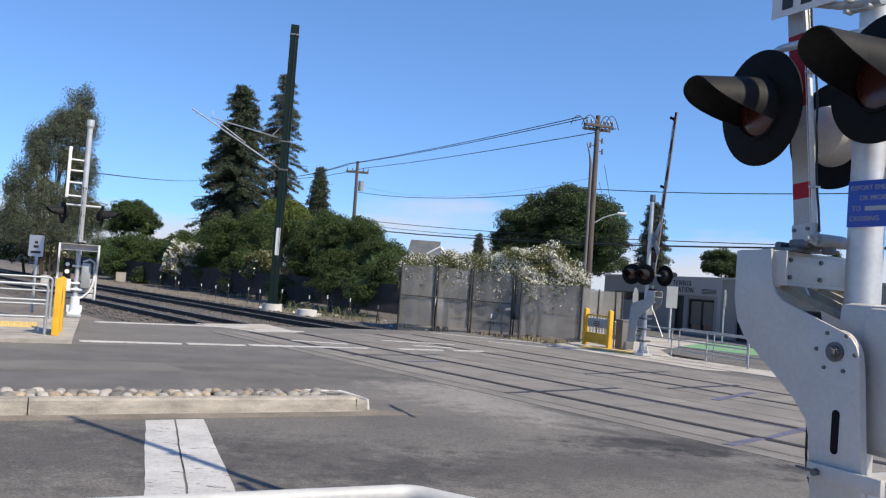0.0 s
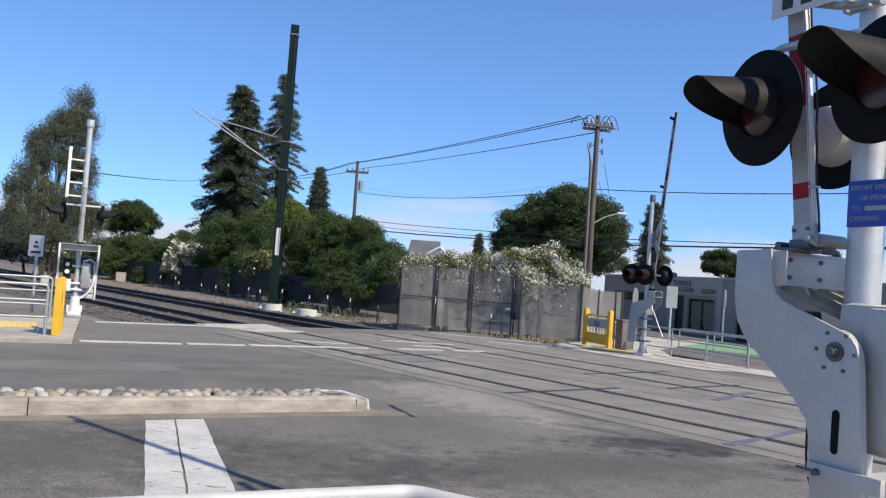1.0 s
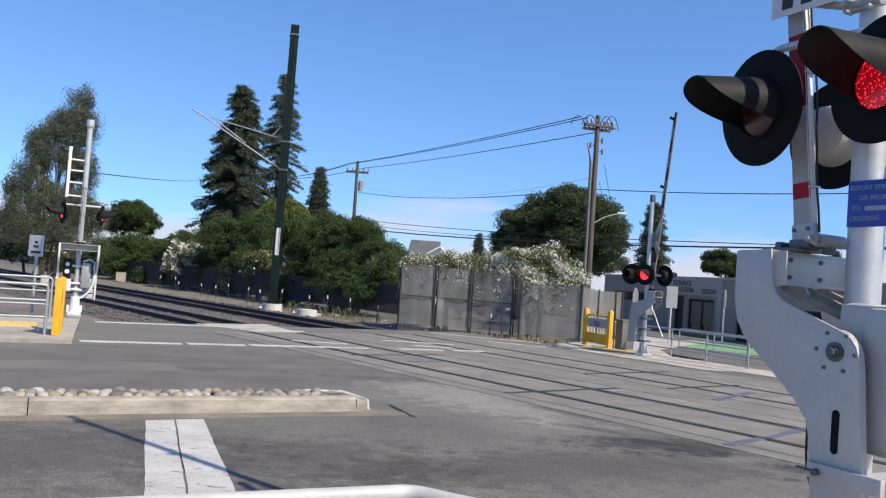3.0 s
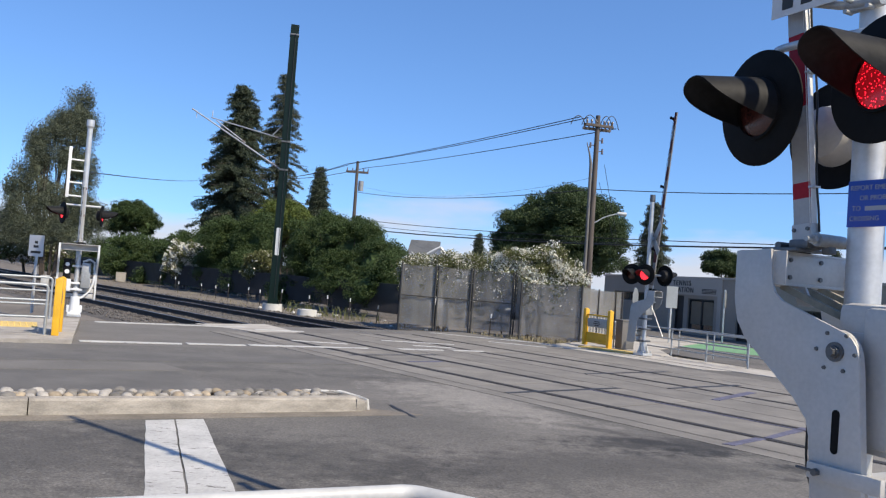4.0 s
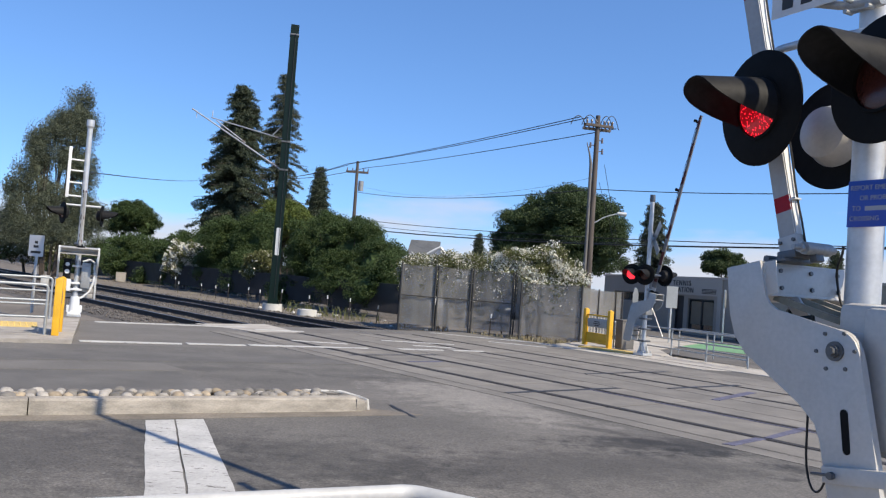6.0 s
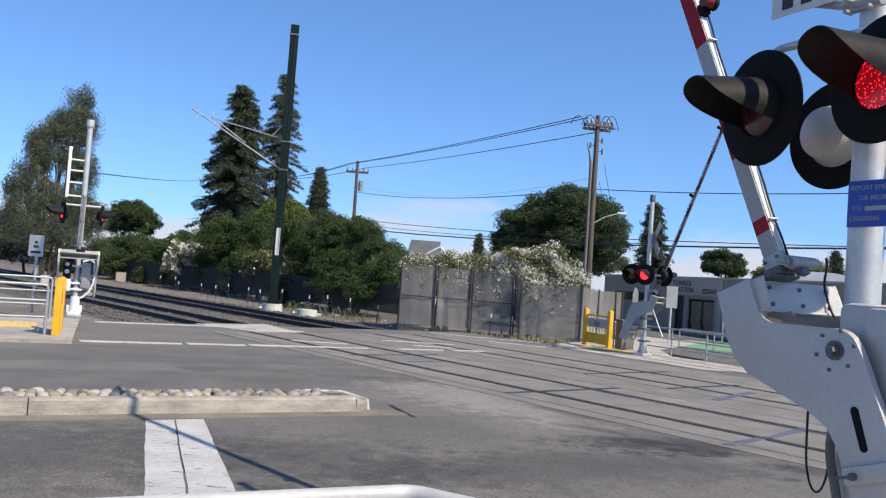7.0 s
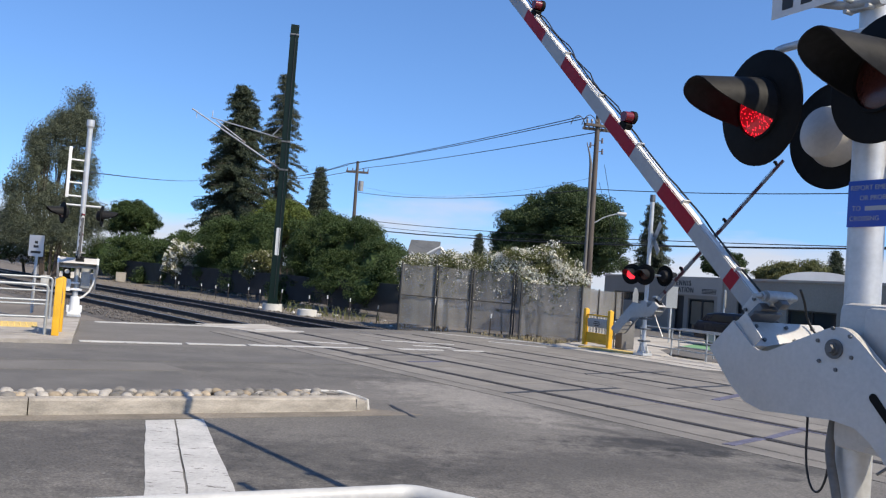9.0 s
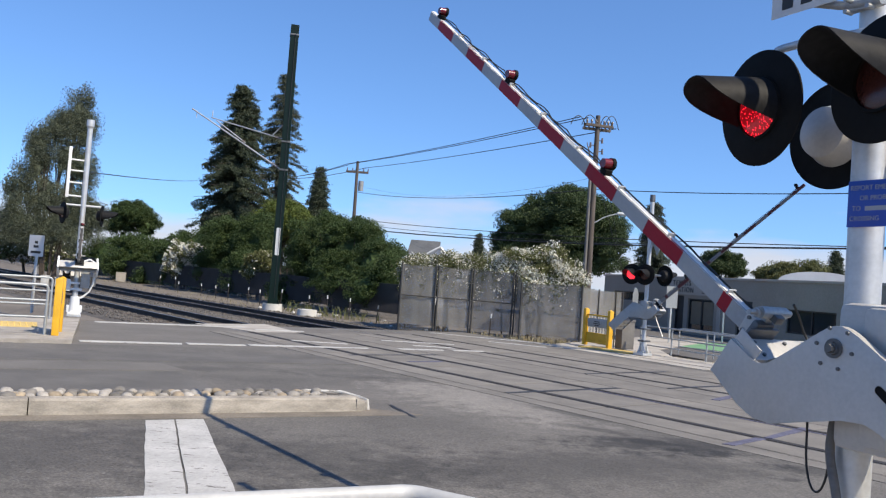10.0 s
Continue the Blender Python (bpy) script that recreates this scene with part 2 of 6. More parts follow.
PORCELAIN = mat("porcelain", (0.1216, 0.0912, 0.076), 0.3, bump=0)


def glass_mat(name, tint=(0.03, 0.035, 0.04)):
    m = mat(name, tint, 0.06, grain=0.02, stain=0.1, bump=0)
    m.node_tree.nodes["Principled BSDF"].inputs["Specular IOR Level"].default_value = 0.8
    return m


DARK_GLASS = glass_mat("dark_window_glass")


def leaf_mat(name, color, spread=0.35, stain=0.2, shine=0.55):
    m = mat(name, color, shine, grain=0.1, scale=3, stain=stain, big=0.5, island=spread, bump=0)
    b, hue, n, l = shade(m)
    tr = n.new("ShaderNodeBsdfTranslucent")
    mx = n.new("ShaderNodeMixShader")
    mx.inputs[0].default_value = 0.22
    b.inputs["Specular IOR Level"].default_value = 0.2
    l.new(hue.outputs[0], tr.inputs[0])
    l.new(b.outputs[0], mx.inputs[1]), l.new(tr.outputs[0], mx.inputs[2])
    l.new(mx.outputs[0], n["Material Output"].inputs[0])
    return m


LEAF = leaf_mat("shrub_leaf", (0.050, 0.078, 0.026), 0.18)
LEAF_LIGHT = leaf_mat("bright_leaf", (0.105, 0.133, 0.0315), 0.25)
LEAF_OAK = leaf_mat("oak_leaf", (0.050, 0.074, 0.030), 0.16)
LEAF_EUC = leaf_mat("eucalyptus_leaf", (0.108, 0.124, 0.084), 0.10)
LEAF_OLEANDER = leaf_mat("oleander_leaf", (0.1254, 0.133, 0.0547), 0.22)
NEEDLE = leaf_mat("conifer_needle", (0.058, 0.074, 0.046), 0.2)
NEEDLE_GREY = leaf_mat("grey_conifer_needle", (0.078, 0.092, 0.062), 0.25)
PETAL = leaf_mat("white_petal", (0.80, 0.78, 0.70), 0.12, 0.05, 0.7)


def screen_mat(name, color, thick):
    """Dark windscreen cloth behind wire mesh, half open to the light."""
    m = mat(name, color, 0.9, grain=0.2, scale=40, stain=0.3, big=1.2, bump=0)
    b, hue, n, l = shade(m)
    tr, mx = n.new("ShaderNodeBsdfTransparent"), n.new("ShaderNodeMixShader")
    mx.inputs[0].default_value = thick
    l.new(tr.outputs[0], mx.inputs[1]), l.new(b.outputs[0], mx.inputs[2])
    l.new(mx.outputs[0], n["Material Output"].inputs[0])
    return m


SCREEN = screen_mat("windscreen_mesh", (0.27, 0.265, 0.25), 0.68)
# near-black copy of the cloth: the deep shade under the shrubs, as colour
SCREEN_SHADED = screen_mat("shaded_windscreen_mesh", (0.0228, 0.0228, 0.0243), 0.90)


def chain_mat():
    """Diamond wire mesh: thin galvanised wire, open between."""
    m = mat("chain_link_wire", (0.1672, 0.1672, 0.171), 0.6, metal=0.4, bump=0)
    b, hue, n, l = shade(m)
    tr, mx = n.new("ShaderNodeBsdfTransparent"), n.new("ShaderNodeMixShader")
    mx.inputs[0].default_value = 0.30
    l.new(tr.outputs[0], mx.inputs[1]), l.new(b.outputs[0], mx.inputs[2])
    l.new(mx.outputs[0], n["Material Output"].inputs[0])
    return m


CHAIN = chain_mat()


def led_mat():
    """A lit lens: a field of bright red diodes over glowing red."""
    m = bpy.data.materials.new("lit_red_diodes")
    m.use_nodes = True
    n, l = m.node_tree.nodes, m.node_tree.links
    b = n["Principled BSDF"]
    b.inputs["Base Color"].default_value = (0.25, 0.01, 0.012, 1)
    b.inputs["Roughness"].default_value = 0.3
    co, vo, mr = n.new("ShaderNodeTexCoord"), n.new("ShaderNodeTexVoronoi"), n.new("ShaderNodeMapRange")
    vo.inputs["Scale"].default_value = 78
    for k, v in (("From Min", 0.13), ("From Max", 0.30), ("To Min", 4.0), ("To Max", 0.14)):
        mr.inputs[k].default_value = v
    b.inputs["Emission Color"].default_value = (1.0, 0.012, 0.03, 1)
    l.new(co.outputs["Object"], vo.inputs["Vector"])
    l.new(vo.outputs["Distance"], mr.inputs["Value"])
    l.new(mr.outputs[0], b.inputs["Emission Strength"])
    return m


LED = led_mat()
FAR_LED = mat("far_lit_red_diodes", (1, 0.03, 0.05), 0.3, emit=1.2, bump=0)
LENS = mat("unlit_red_lens", (0.0495, 0.0144, 0.0117), 0.25, grain=0.25, scale=90, stain=0.1, bump=0.3, size=0.003, world_space=False)
RED_GLASS = mat("red_lamp_glass", (0.1216, 0.0076, 0.0137), 0.2, bump=0)


RED_TAPE.node_tree.nodes["Principled BSDF"].inputs["Specular IOR Level"].default_value = 0.15
POLE_GREEN.node_tree.nodes["Principled BSDF"].inputs["Specular IOR Level"].default_value = 0.2
for m_ in (BLACK, BLACK_WORN):
    m_.node_tree.nodes["Principled BSDF"].inputs["Specular IOR Level"].default_value = 0.12


# ---- building helpers ----
def bm_mesh(name, bm, material, smooth=False, angle=40):
    me = bpy.data.meshes.new(name)
    bmesh.ops.recalc_face_normals(bm, faces=bm.faces[:])
    if smooth:
        for f in bm.faces:
            f.smooth = True
        for e in bm.edges:
            if len(e.link_faces) == 2 and e.calc_face_angle(0) > radians(angle):
                e.smooth = False
    bm.to_mesh(me)
    bm.free()
    for m in (material if isinstance(material, (list, tuple)) else [material]):
        me.materials.append(m)
    return me


def part(name, bm, material, parent=None, label="", smooth=True):
    """Links a bmesh as one mesh object, under a thing or a part if one is given."""
    ob = new(name, bm_mesh(name, bm, material, smooth))
    if parent:
        ob.parent = parent
    if label:
        tagged(ob, label)
    return ob


def thing(name, m, label, category, group=""):
    ob = new(name)
    ob.empty_display_size = 0.1
    ob.matrix_world = m
    return tagged(ob, label, category, group)


def box(bm, x0, x1, y0, y1, z0, z1, bevel=0.0, m=None):
    r = bmesh.ops.create_cube(bm, size=1)
    vs = r["verts"]
    t = Matrix.Translation(((x0 + x1) / 2, (y0 + y1) / 2, (z0 + z1) / 2)) @ Matrix.Diagonal((abs(x1 - x0), abs(y1 - y0), abs(z1 - z0), 1))
    bmesh.ops.transform(bm, matrix=t, verts=vs)
    if bevel:
        es = list({e for v in vs for e in v.link_edges})
        r = bmesh.ops.bevel(bm, geom=es, offset=bevel, segments=2, affect="EDGES", profile=0.6)
        vs = list({v for f in r["faces"] for v in f.verts} | {v for v in vs if v.is_valid})
    if m:
        bmesh.ops.transform(bm, matrix=m, verts=vs)
    return bm


def cyl(bm, a, b, r0, r1=None, seg=16, caps=True):
    a, b = Vector(a), Vector(b)
    r1 = r0 if r1 is None else r1
    r = bmesh.ops.create_cone(bm, cap_ends=caps, segments=seg, radius1=r0, radius2=r1, depth=(b - a).length)
    q = (b - a).to_track_quat("Z", "Y").to_matrix().to_4x4()
    bmesh.ops.transform(bm, matrix=Matrix.Translation((a + b) / 2) @ q, verts=r["verts"])
    return bm


def tube(bm, pts, r, seg=10):
    """A round tube along a line of points."""
    pts = [Vector(p) for p in pts]
    rings, side = [], None
    n = len(pts)
    for i, p in enumerate(pts):
        d = (pts[min(i + 1, n - 1)] - pts[max(i - 1, 0)]).normalized()
        if side is None:
            side = d.orthogonal()
        side = (side - d * side.dot(d)).normalized()
        up = side.cross(d)
        rr = r[i] if isinstance(r, (list, tuple)) else r
        rings.append([bm.verts.new(p + (side * math.cos(2 * math.pi * k / seg) + up * math.sin(2 * math.pi * k / seg)) * rr) for k in range(seg)])
    for a, b in zip(rings, rings[1:]):
        for k in range(seg):
            bm.faces.new((a[k], a[(k + 1) % seg], b[(k + 1) % seg], b[k]))
    bm.faces.new(rings[0]), bm.faces.new(rings[-1])
    return bm


def rounded(pts, r, steps=4):
    """A path of points with its inner corners rounded."""
    pts = [Vector(p) for p in pts]
    out = [pts[0]]
    for a, b, c in zip(pts, pts[1:], pts[2:]):
        ra, rc = (a - b).normalized() * r, (c - b).normalized() * r
        for k in range(steps + 1):
            t = k / steps
            out.append((b + ra) * (1 - t) ** 2 + b * 2 * t * (1 - t) + (b + rc) * t * t)
    out.append(pts[-1])
    return out


def prism(bm, outline, y0, y1, bevel=0.0):
    """An outline in x and z, drawn out from y0 to y1."""
    a = [bm.verts.new((x, y0, z)) for x, z in outline]
    b = [bm.verts.new((x, y1, z)) for x, z in outline]
    faces = [bm.faces.new(a), bm.faces.new(list(reversed(b)))]
    n = len(a)
    for i in range(n):
        faces.append(bm.faces.new((a[i], a[(i + 1) % n], b[(i + 1) % n], b[i])))
    if bevel:
        es = [e for f in faces[:2] for e in f.edges]
        bmesh.ops.bevel(bm, geom=list(set(es)), offset=bevel, segments=2, affect="EDGES", profile=0.6)
    return bm


def slab(bm, corners, z0, z1):
    """A flat slab over a polygon in plan."""
    a = [bm.verts.new((x, y, z0)) for x, y in corners]
    b = [bm.verts.new((x, y, z1)) for x, y in corners]
    bm.faces.new(list(reversed(a))), bm.faces.new(b)
    n = len(a)
    for i in range(n):
        bm.faces.new((a[i], a[(i + 1) % n], b[(i + 1) % n], b[i]))
    return bm


def axes(az):
    a = radians(az)
    return Vector((math.cos(a), math.sin(a))), Vector((-math.sin(a), math.cos(a)))


RS, RW = axes(ROAD_AZ)        # along the road, across it
TS, TW = axes(TRACK_AZ)       # along the track, across it


def road_pt(s, w):
    p = RS * s + RW * w
    return (p.x, p.y)


def track_pt(s, o):
    p = TS * s + TW * o
    return (p.x, p.y)


def bent_leaf_cloud(name, centres, leaf, material, parent, seed, wide=0.5, label="", up=0.4, core=None, petals=None):
    """Many small folded leaves round given points, joined into one mesh. core: inner lumps that close the crown."""
    rng = np.random.default_rng(seed)
    c = np.asarray(centres, float)
    n = len(c)
    d = rng.normal(size=(n, 3))
    d[:, 2] += up
    d /= np.linalg.norm(d, axis=1)[:, None]
    e = rng.normal(size=(n, 3))
    e -= (e * d).sum(1)[:, None] * d
    e /= np.linalg.norm(e, axis=1)[:, None]
    f = np.cross(d, e)
    size = leaf * rng.uniform(0.55, 1.2, n)[:, None]
    v = np.stack([c - e * size, c + f * size * wide, c + e * size, c - f * size * wide + d * size * 0.25], 1).reshape(-1, 3)
    faces = np.arange(4 * n).reshape(-1, 4)
    index = np.zeros(n, int)
    if petals is not None:
        field = np.sin(c[:, 0] * 5.3 + c[:, 2] * 2.1) + np.sin(c[:, 1] * 4.7 - c[:, 2] * 3.9) + np.sin(c[:, 2] * 7.1 + c[:, 0] * 3.3)
        index = (rng.random(n) < petals * np.clip(1.0 + 0.7 * field, 0.15, 1.8)).astype(int)
    verts, polys = v.tolist(), faces.tolist()
    index = index.tolist()
    for (x, y, z, rx, ry, rz) in core or ():
        bm = bmesh.new()
        bmesh.ops.create_icosphere(bm, subdivisions=3, radius=1)
        base = len(verts)
        for w in bm.verts:
            k = 0.80 + 0.30 * noise.noise(w.co * 2.3 + Vector((x, y, z)))
            verts.append((x + w.co.x * rx * k, y + w.co.y * ry * k, z + w.co.z * rz * k))
        bm.verts.index_update()
        for fc in bm.faces:
            polys.append([base + w.index for w in fc.verts])
            index.append(0)
        bm.free()
    me = bpy.data.meshes.new(name)
    me.from_pydata(verts, [], polys)
    for mm in (material if isinstance(material, (list, tuple)) else [material]):
        me.materials.append(mm)
    me.polygons.foreach_set("material_index", index)
    me.update()
    ob = new(name, me)
    ob.parent = parent
    if label:
        tagged(ob, label)
    return ob


def clump_points(blobs, clumps, per, spread, seed, low=-0.9, lumps=9, tall=0.7):
    """Points in clumps over boughs that bulge from the surfaces of some ellipsoids, and over the ellipsoids themselves."""
    rng = np.random.default_rng(seed)
    big = np.asarray(blobs, float)
    boughs = []
    for b in big:
        for k in range(lumps):
            d = rng.normal(size=3)
            d /= np.linalg.norm(d)
            if d[2] < low:
                d[2] = -d[2]
            r = rng.uniform(0.20, 0.42)
            boughs.append((*(b[:3] + d * b[3:] * (1.02 - r)), *(b[3:] * r * rng.uniform(0.85, 1.25, 3))))
    b = np.concatenate([np.asarray(boughs), big * (1, 1, 1, 0.84, 0.84, 0.88)])
    area = (b[:, 3] * b[:, 4] + b[:, 3] * b[:, 5] + b[:, 4] * b[:, 5])
    area[-len(big):] *= 0.75
    pick = rng.choice(len(b), clumps, p=area / area.sum())
    d = rng.normal(size=(clumps, 3))
    d[:, 2] += 0.12
    d /= np.linalg.norm(d, axis=1)[:, None]
    r = rng.uniform(0.6, 1.10, clumps)[:, None]
    c = b[pick, :3] + d * r * b[pick, 3:]
    s = spread * rng.uniform(0.45, 1.25, clumps)
    o = rng.normal(size=(clumps, per, 3))
    o *= np.minimum(1.0, 1.8 / np.linalg.norm(o, axis=2))[:, :, None]
    return (c[:, None, :] + o * s[:, None, None] * (1, 1, tall)).reshape(-1, 3)


# ---- ground, road, track ----
bm = bmesh.new()
bmesh.ops.create_circle(bm, cap_ends=True, radius=2500, segments=48)
ground = part("ground", bm, DIRT)
ground.location.z = -0.22
tagged(ground, "dry brown dirt and gravel beside the railway", "ground", kind="structure")

bm = bmesh.new()
slab(bm, [road_pt(-90, 3.5), road_pt(120, 3.5), road_pt(120, 17.6), road_pt(-90, 17.6)], -0.5, 0.0)
road = tagged(part("road", bm, ASPHALT, smooth=False), "worn grey asphalt road across the railway", "road", kind="structure")

bm = bmesh.new()
slab(bm, [road_pt(1.4, 17.6), track_pt(-12.0, 19.5), track_pt(-21.6, 19.5), road_pt(2.1, 23.8)], -0.5, -0.004)
path = tagged(part("path", bm, PATH_ASPHALT, smooth=False), "dark asphalt footpath across the tracks", "footpath", kind="structure")

# older, darker patches in the far lanes and by the near lane
for k, (s0, s1, w0, w1, m) in enumerate(((-14, 3.0, 11.2, 13.6, OLD_ASPHALT), (-9, 8.2, 15.0, 16.6, OLD_ASPHALT), (-3.6, 2.9, 13.75, 14.75, PATH_ASPHALT))):
    bm = bmesh.new()
    slab(bm, [road_pt(s0, w0), road_pt(s1, w0), road_pt(s1 - 0.3, w1), road_pt(s0, w1)], -0.05, 0.004 + 0.001 * k)
    tagged(part("asphalt_patch", bm, m, smooth=False), "darker patch in the asphalt road", "road patch", kind="structure")


def blotch(x, y, rx, ry, seed, m, label, name="oil_stain", z=0.006, az=0):
    """A ragged flat stain on the asphalt."""
    bm = bmesh.new()
    vs = []
    for k in range(40):
        a = 2 * math.pi * k / 40
        r = 0.75 + 0.45 * noise.noise(Vector((math.cos(a) * 1.7, math.sin(a) * 1.7, seed * 3.1))) + 0.35 * noise.noise(Vector((math.cos(a) * 6, math.sin(a) * 6, seed * 1.7)))
        p = Matrix.Rotation(radians(az), 2) @ Vector((math.cos(a) * rx * r, math.sin(a) * ry * r))
        vs.append(bm.verts.new((x + p.x, y + p.y, z)))
    bm.faces.new(vs)
    return tagged(part(name, bm, m, smooth=False), label, "stain", kind="structure")


# tracks: A to D are the rails' offsets
RAILS = (10.475, 11.982, 14.634, 16.141)
S_LEFT, S_RIGHT = -20.2, 8.0         # the crossing's ends along the track
bm = bmesh.new()
prof = ((8.2, -0.5), (8.6, -0.21), (9.6, -0.19), (10.6, -0.17), (16.0, -0.17), (17.2, -0.19), (18.2, -0.21), (18.8, -0.5))
for s0, s1 in ((-190, S_LEFT), (S_RIGHT, 70)):
    n = 60
    rows = []
    for i in range(n + 1):
        s = s0 + (s1 - s0) * i / n
        rows.append([bm.verts.new((*track_pt(s, o), z + 0.02 * noise.noise(Vector((s * 0.8, o, 1))))) for o, z in prof])
    for a, b in zip(rows, rows[1:]):
        for j in range(len(prof) - 1):
            bm.faces.new((a[j], a[j + 1], b[j + 1], b[j]))
ballast = tagged(part("ballast_bed", bm, BALLAST), "grey crushed stone ballast under the tracks", "ballast", kind="structure")

rng = np.random.default_rng(3)
verts, polys = [], []
for k in range(9000):
    s = S_LEFT - 0.1 - abs(rng.normal()) * 14
    o = rng.uniform(8.9, 18.4)
    x, y = track_pt(s, o)
    r = rng.uniform(0.02, 0.045)
    base = len(verts)
    j = rng.uniform(0.6, 1.3, 6) * r
    a = rng.uniform(0, 1.5)
    ca, sa = math.cos(a), math.sin(a)
    for dx, dy, dz in ((j[0] * ca, j[0] * sa, 0), (-j[1] * sa, j[1] * ca, 0), (-j[2] * ca, -j[2] * sa, 0), (j[3] * sa, -j[3] * ca, 0), (0, 0, j[4]), (0, 0, -j[5])):
        verts.append((x + dx, y + dy, -0.165 + dz))
    for a, b in ((0, 1), (1, 2), (2, 3), (3, 0)):
        polys += [(base + a, base + b, base + 4), (base + b, base + a, base + 5)]
me = bpy.data.meshes.new("ballast_stones")
me.from_pydata(verts, [], polys)
me.materials.append(STONE)
tagged(new("ballast_stones", me), "loose grey and tan ballast stones", "ballast stones", kind="stuff")


def rail_bm(s0, s1):
    """One flat-bottomed rail along the track, its head at z = 0."""
    bm = bmesh.new()
    prof = ((-0.07, -0.172), (0.07, -0.172), (0.07, -0.160), (0.012, -0.140), (0.012, -0.045), (0.036, -0.035), (0.036, -0.006), (0.028, 0.0),
            (-0.028, 0.0), (-0.036, -0.006), (-0.036, -0.035), (-0.012, -0.045), (-0.012, -0.140), (-0.07, -0.160))
    rings = [[bm.verts.new((s, o, z)) for o, z in prof] for s in (s0, s1)]
    k = len(prof)
    for i in range(k):
        f = bm.faces.new((rings[0][i], rings[0][(i + 1) % k], rings[1][(i + 1) % k], rings[1][i]))
        f.material_index = 1 if i in (6, 7, 8) else 0
    bm.faces.new(rings[0]), bm.faces.new(list(reversed(rings[1])))
    return bm


sleeper_bm = bmesh.new()
box(sleeper_bm, -0.115, 0.115, -1.3, 1.3, -0.34, -0.158, 0.012)
sleeper_mesh = bm_mesh("sleeper", sleeper_bm, SLEEPER)
for o0, o1, which in ((RAILS[0], RAILS[1], "near"), (RAILS[2], RAILS[3], "far")):
    t = thing("railway_track", Matrix.Translation((*track_pt(0, (o0 + o1) / 2), 0)) @ pose(0, 0, 0, rz=TRACK_AZ),
              "rusty steel railway track on dark wooden sleepers", "railway track", "two parallel tracks")
    for side in (-1, 1):
        r = part("rail", rail_bm(-190, 70), (RAIL, RAIL_TOP), t, smooth=False)
        r.location.y = side * (o1 - o0) / 2
    for k in range(140):
        sl = new("sleeper", sleeper_mesh)
        sl.parent = t
        sl.location = (S_LEFT - 0.35 - k * 0.56, 0.02 * math.sin(k * 2.1), 0.003 * math.sin(k * 5))

# concrete panels of the crossing, with rubber flangeways beside the rails
PANEL_LEN = 2.44
panel_meshes = {}


def panel_piece(s, o0, o1, z=0.0, length=PANEL_LEN):
    key = (round(o1 - o0, 3), round(length, 2))
    if key not in panel_meshes:
        b = bmesh.new()
        box(b, -length / 2 + 0.022, length / 2 - 0.022, -(o1 - o0) / 2, (o1 - o0) / 2, -0.3, 0.0, 0.008)
        panel_meshes[key] = bm_mesh("crossing_panel", b, PANEL)
    p = new("crossing_panel", panel_meshes[key])
    p.parent = road
    p.matrix_world = Matrix.Translation((*track_pt(s, (o0 + o1) / 2), z)) @ pose(0, 0, 0, rz=TRACK_AZ)


k = 0
while S_LEFT + PANEL_LEN * (k + 0.5) < S_RIGHT + 2:
    s = S_LEFT + PANEL_LEN * (k + 0.5)
    for a, b in ((RAILS[0], RAILS[1]), (RAILS[2], RAILS[3])):
        panel_piece(s, a + 0.13, b - 0.13, 0.010)
        panel_piece(s, a - 0.72, a - 0.10, 0.010)
        panel_piece(s, b + 0.10, b + 0.72, 0.010)
    k += 1
bm = bmesh.new()
for o in RAILS:
    slab(bm, [track_pt(S_LEFT, o - 0.135), track_pt(S_RIGHT, o - 0.135), track_pt(S_RIGHT, o + 0.135), track_pt(S_LEFT, o + 0.135)], -0.2, 0.0065)
flange = part("flangeway", bm, RUBBER, road, "black rubber flangeway fillers along the rails", smooth=False)
bm = bmesh.new()
for a, b in ((RAILS[0] - 0.76, RAILS[1] + 0.76), (RAILS[2] - 0.76, RAILS[3] + 0.76)):
    slab(bm, [track_pt(S_LEFT, a), track_pt(S_RIGHT + 2, a), track_pt(S_RIGHT + 2, b), track_pt(S_LEFT, b)], -0.25, 0.005)
part("panel_joint", bm, JOINT, road, "dark joints round the crossing panels", smooth=False)
# wide dark joints between some panels
for s, o0, o1 in ((-9.62, RAILS[0] - 0.72, RAILS[1] + 0.72), (-9.3, RAILS[2] - 0.72, RAILS[3] + 0.3), (-11.4, RAILS[2] - 0.72, RAILS[3] + 0.72), (-14.9, RAILS[0] - 0.3, RAILS[1] + 0.72)):
    bm = bmesh.new()
    slab(bm, [track_pt(s - 0.05, o0), track_pt(s + 0.06, o0), track_pt(s + 0.11, o1), track_pt(s - 0.02, o1)], -0.1, 0.0135)
    part("panel_joint", bm, TAR, road, smooth=False)
# the worn rail heads that show inside the crossing
for o in RAILS:
    bm = bmesh.new()
    slab(bm, [track_pt(S_LEFT, o - 0.028), track_pt(S_RIGHT, o - 0.028), track_pt(S_RIGHT, o + 0.028), track_pt(S_LEFT, o + 0.028)], -0.05, 0.0115)
    part("rail_head", bm, RAIL, road, "dull brown rail head set into the road", smooth=False)
# a strip of old concrete in front of the near panels, and between the tracks
for o0, o1 in ((9.35, 9.70), (12.76, 13.86), (16.92, 18.3)):
    bm = bmesh.new()
    slab(bm, [track_pt(S_LEFT, o0), track_pt(S_RIGHT, o0), track_pt(S_RIGHT, o1), track_pt(S_LEFT, o1)], -0.2, 0.006)
    tagged(part("concrete_strip", bm, PANEL, smooth=False), "worn concrete strip beside the tracks", "pavement", kind="structure")


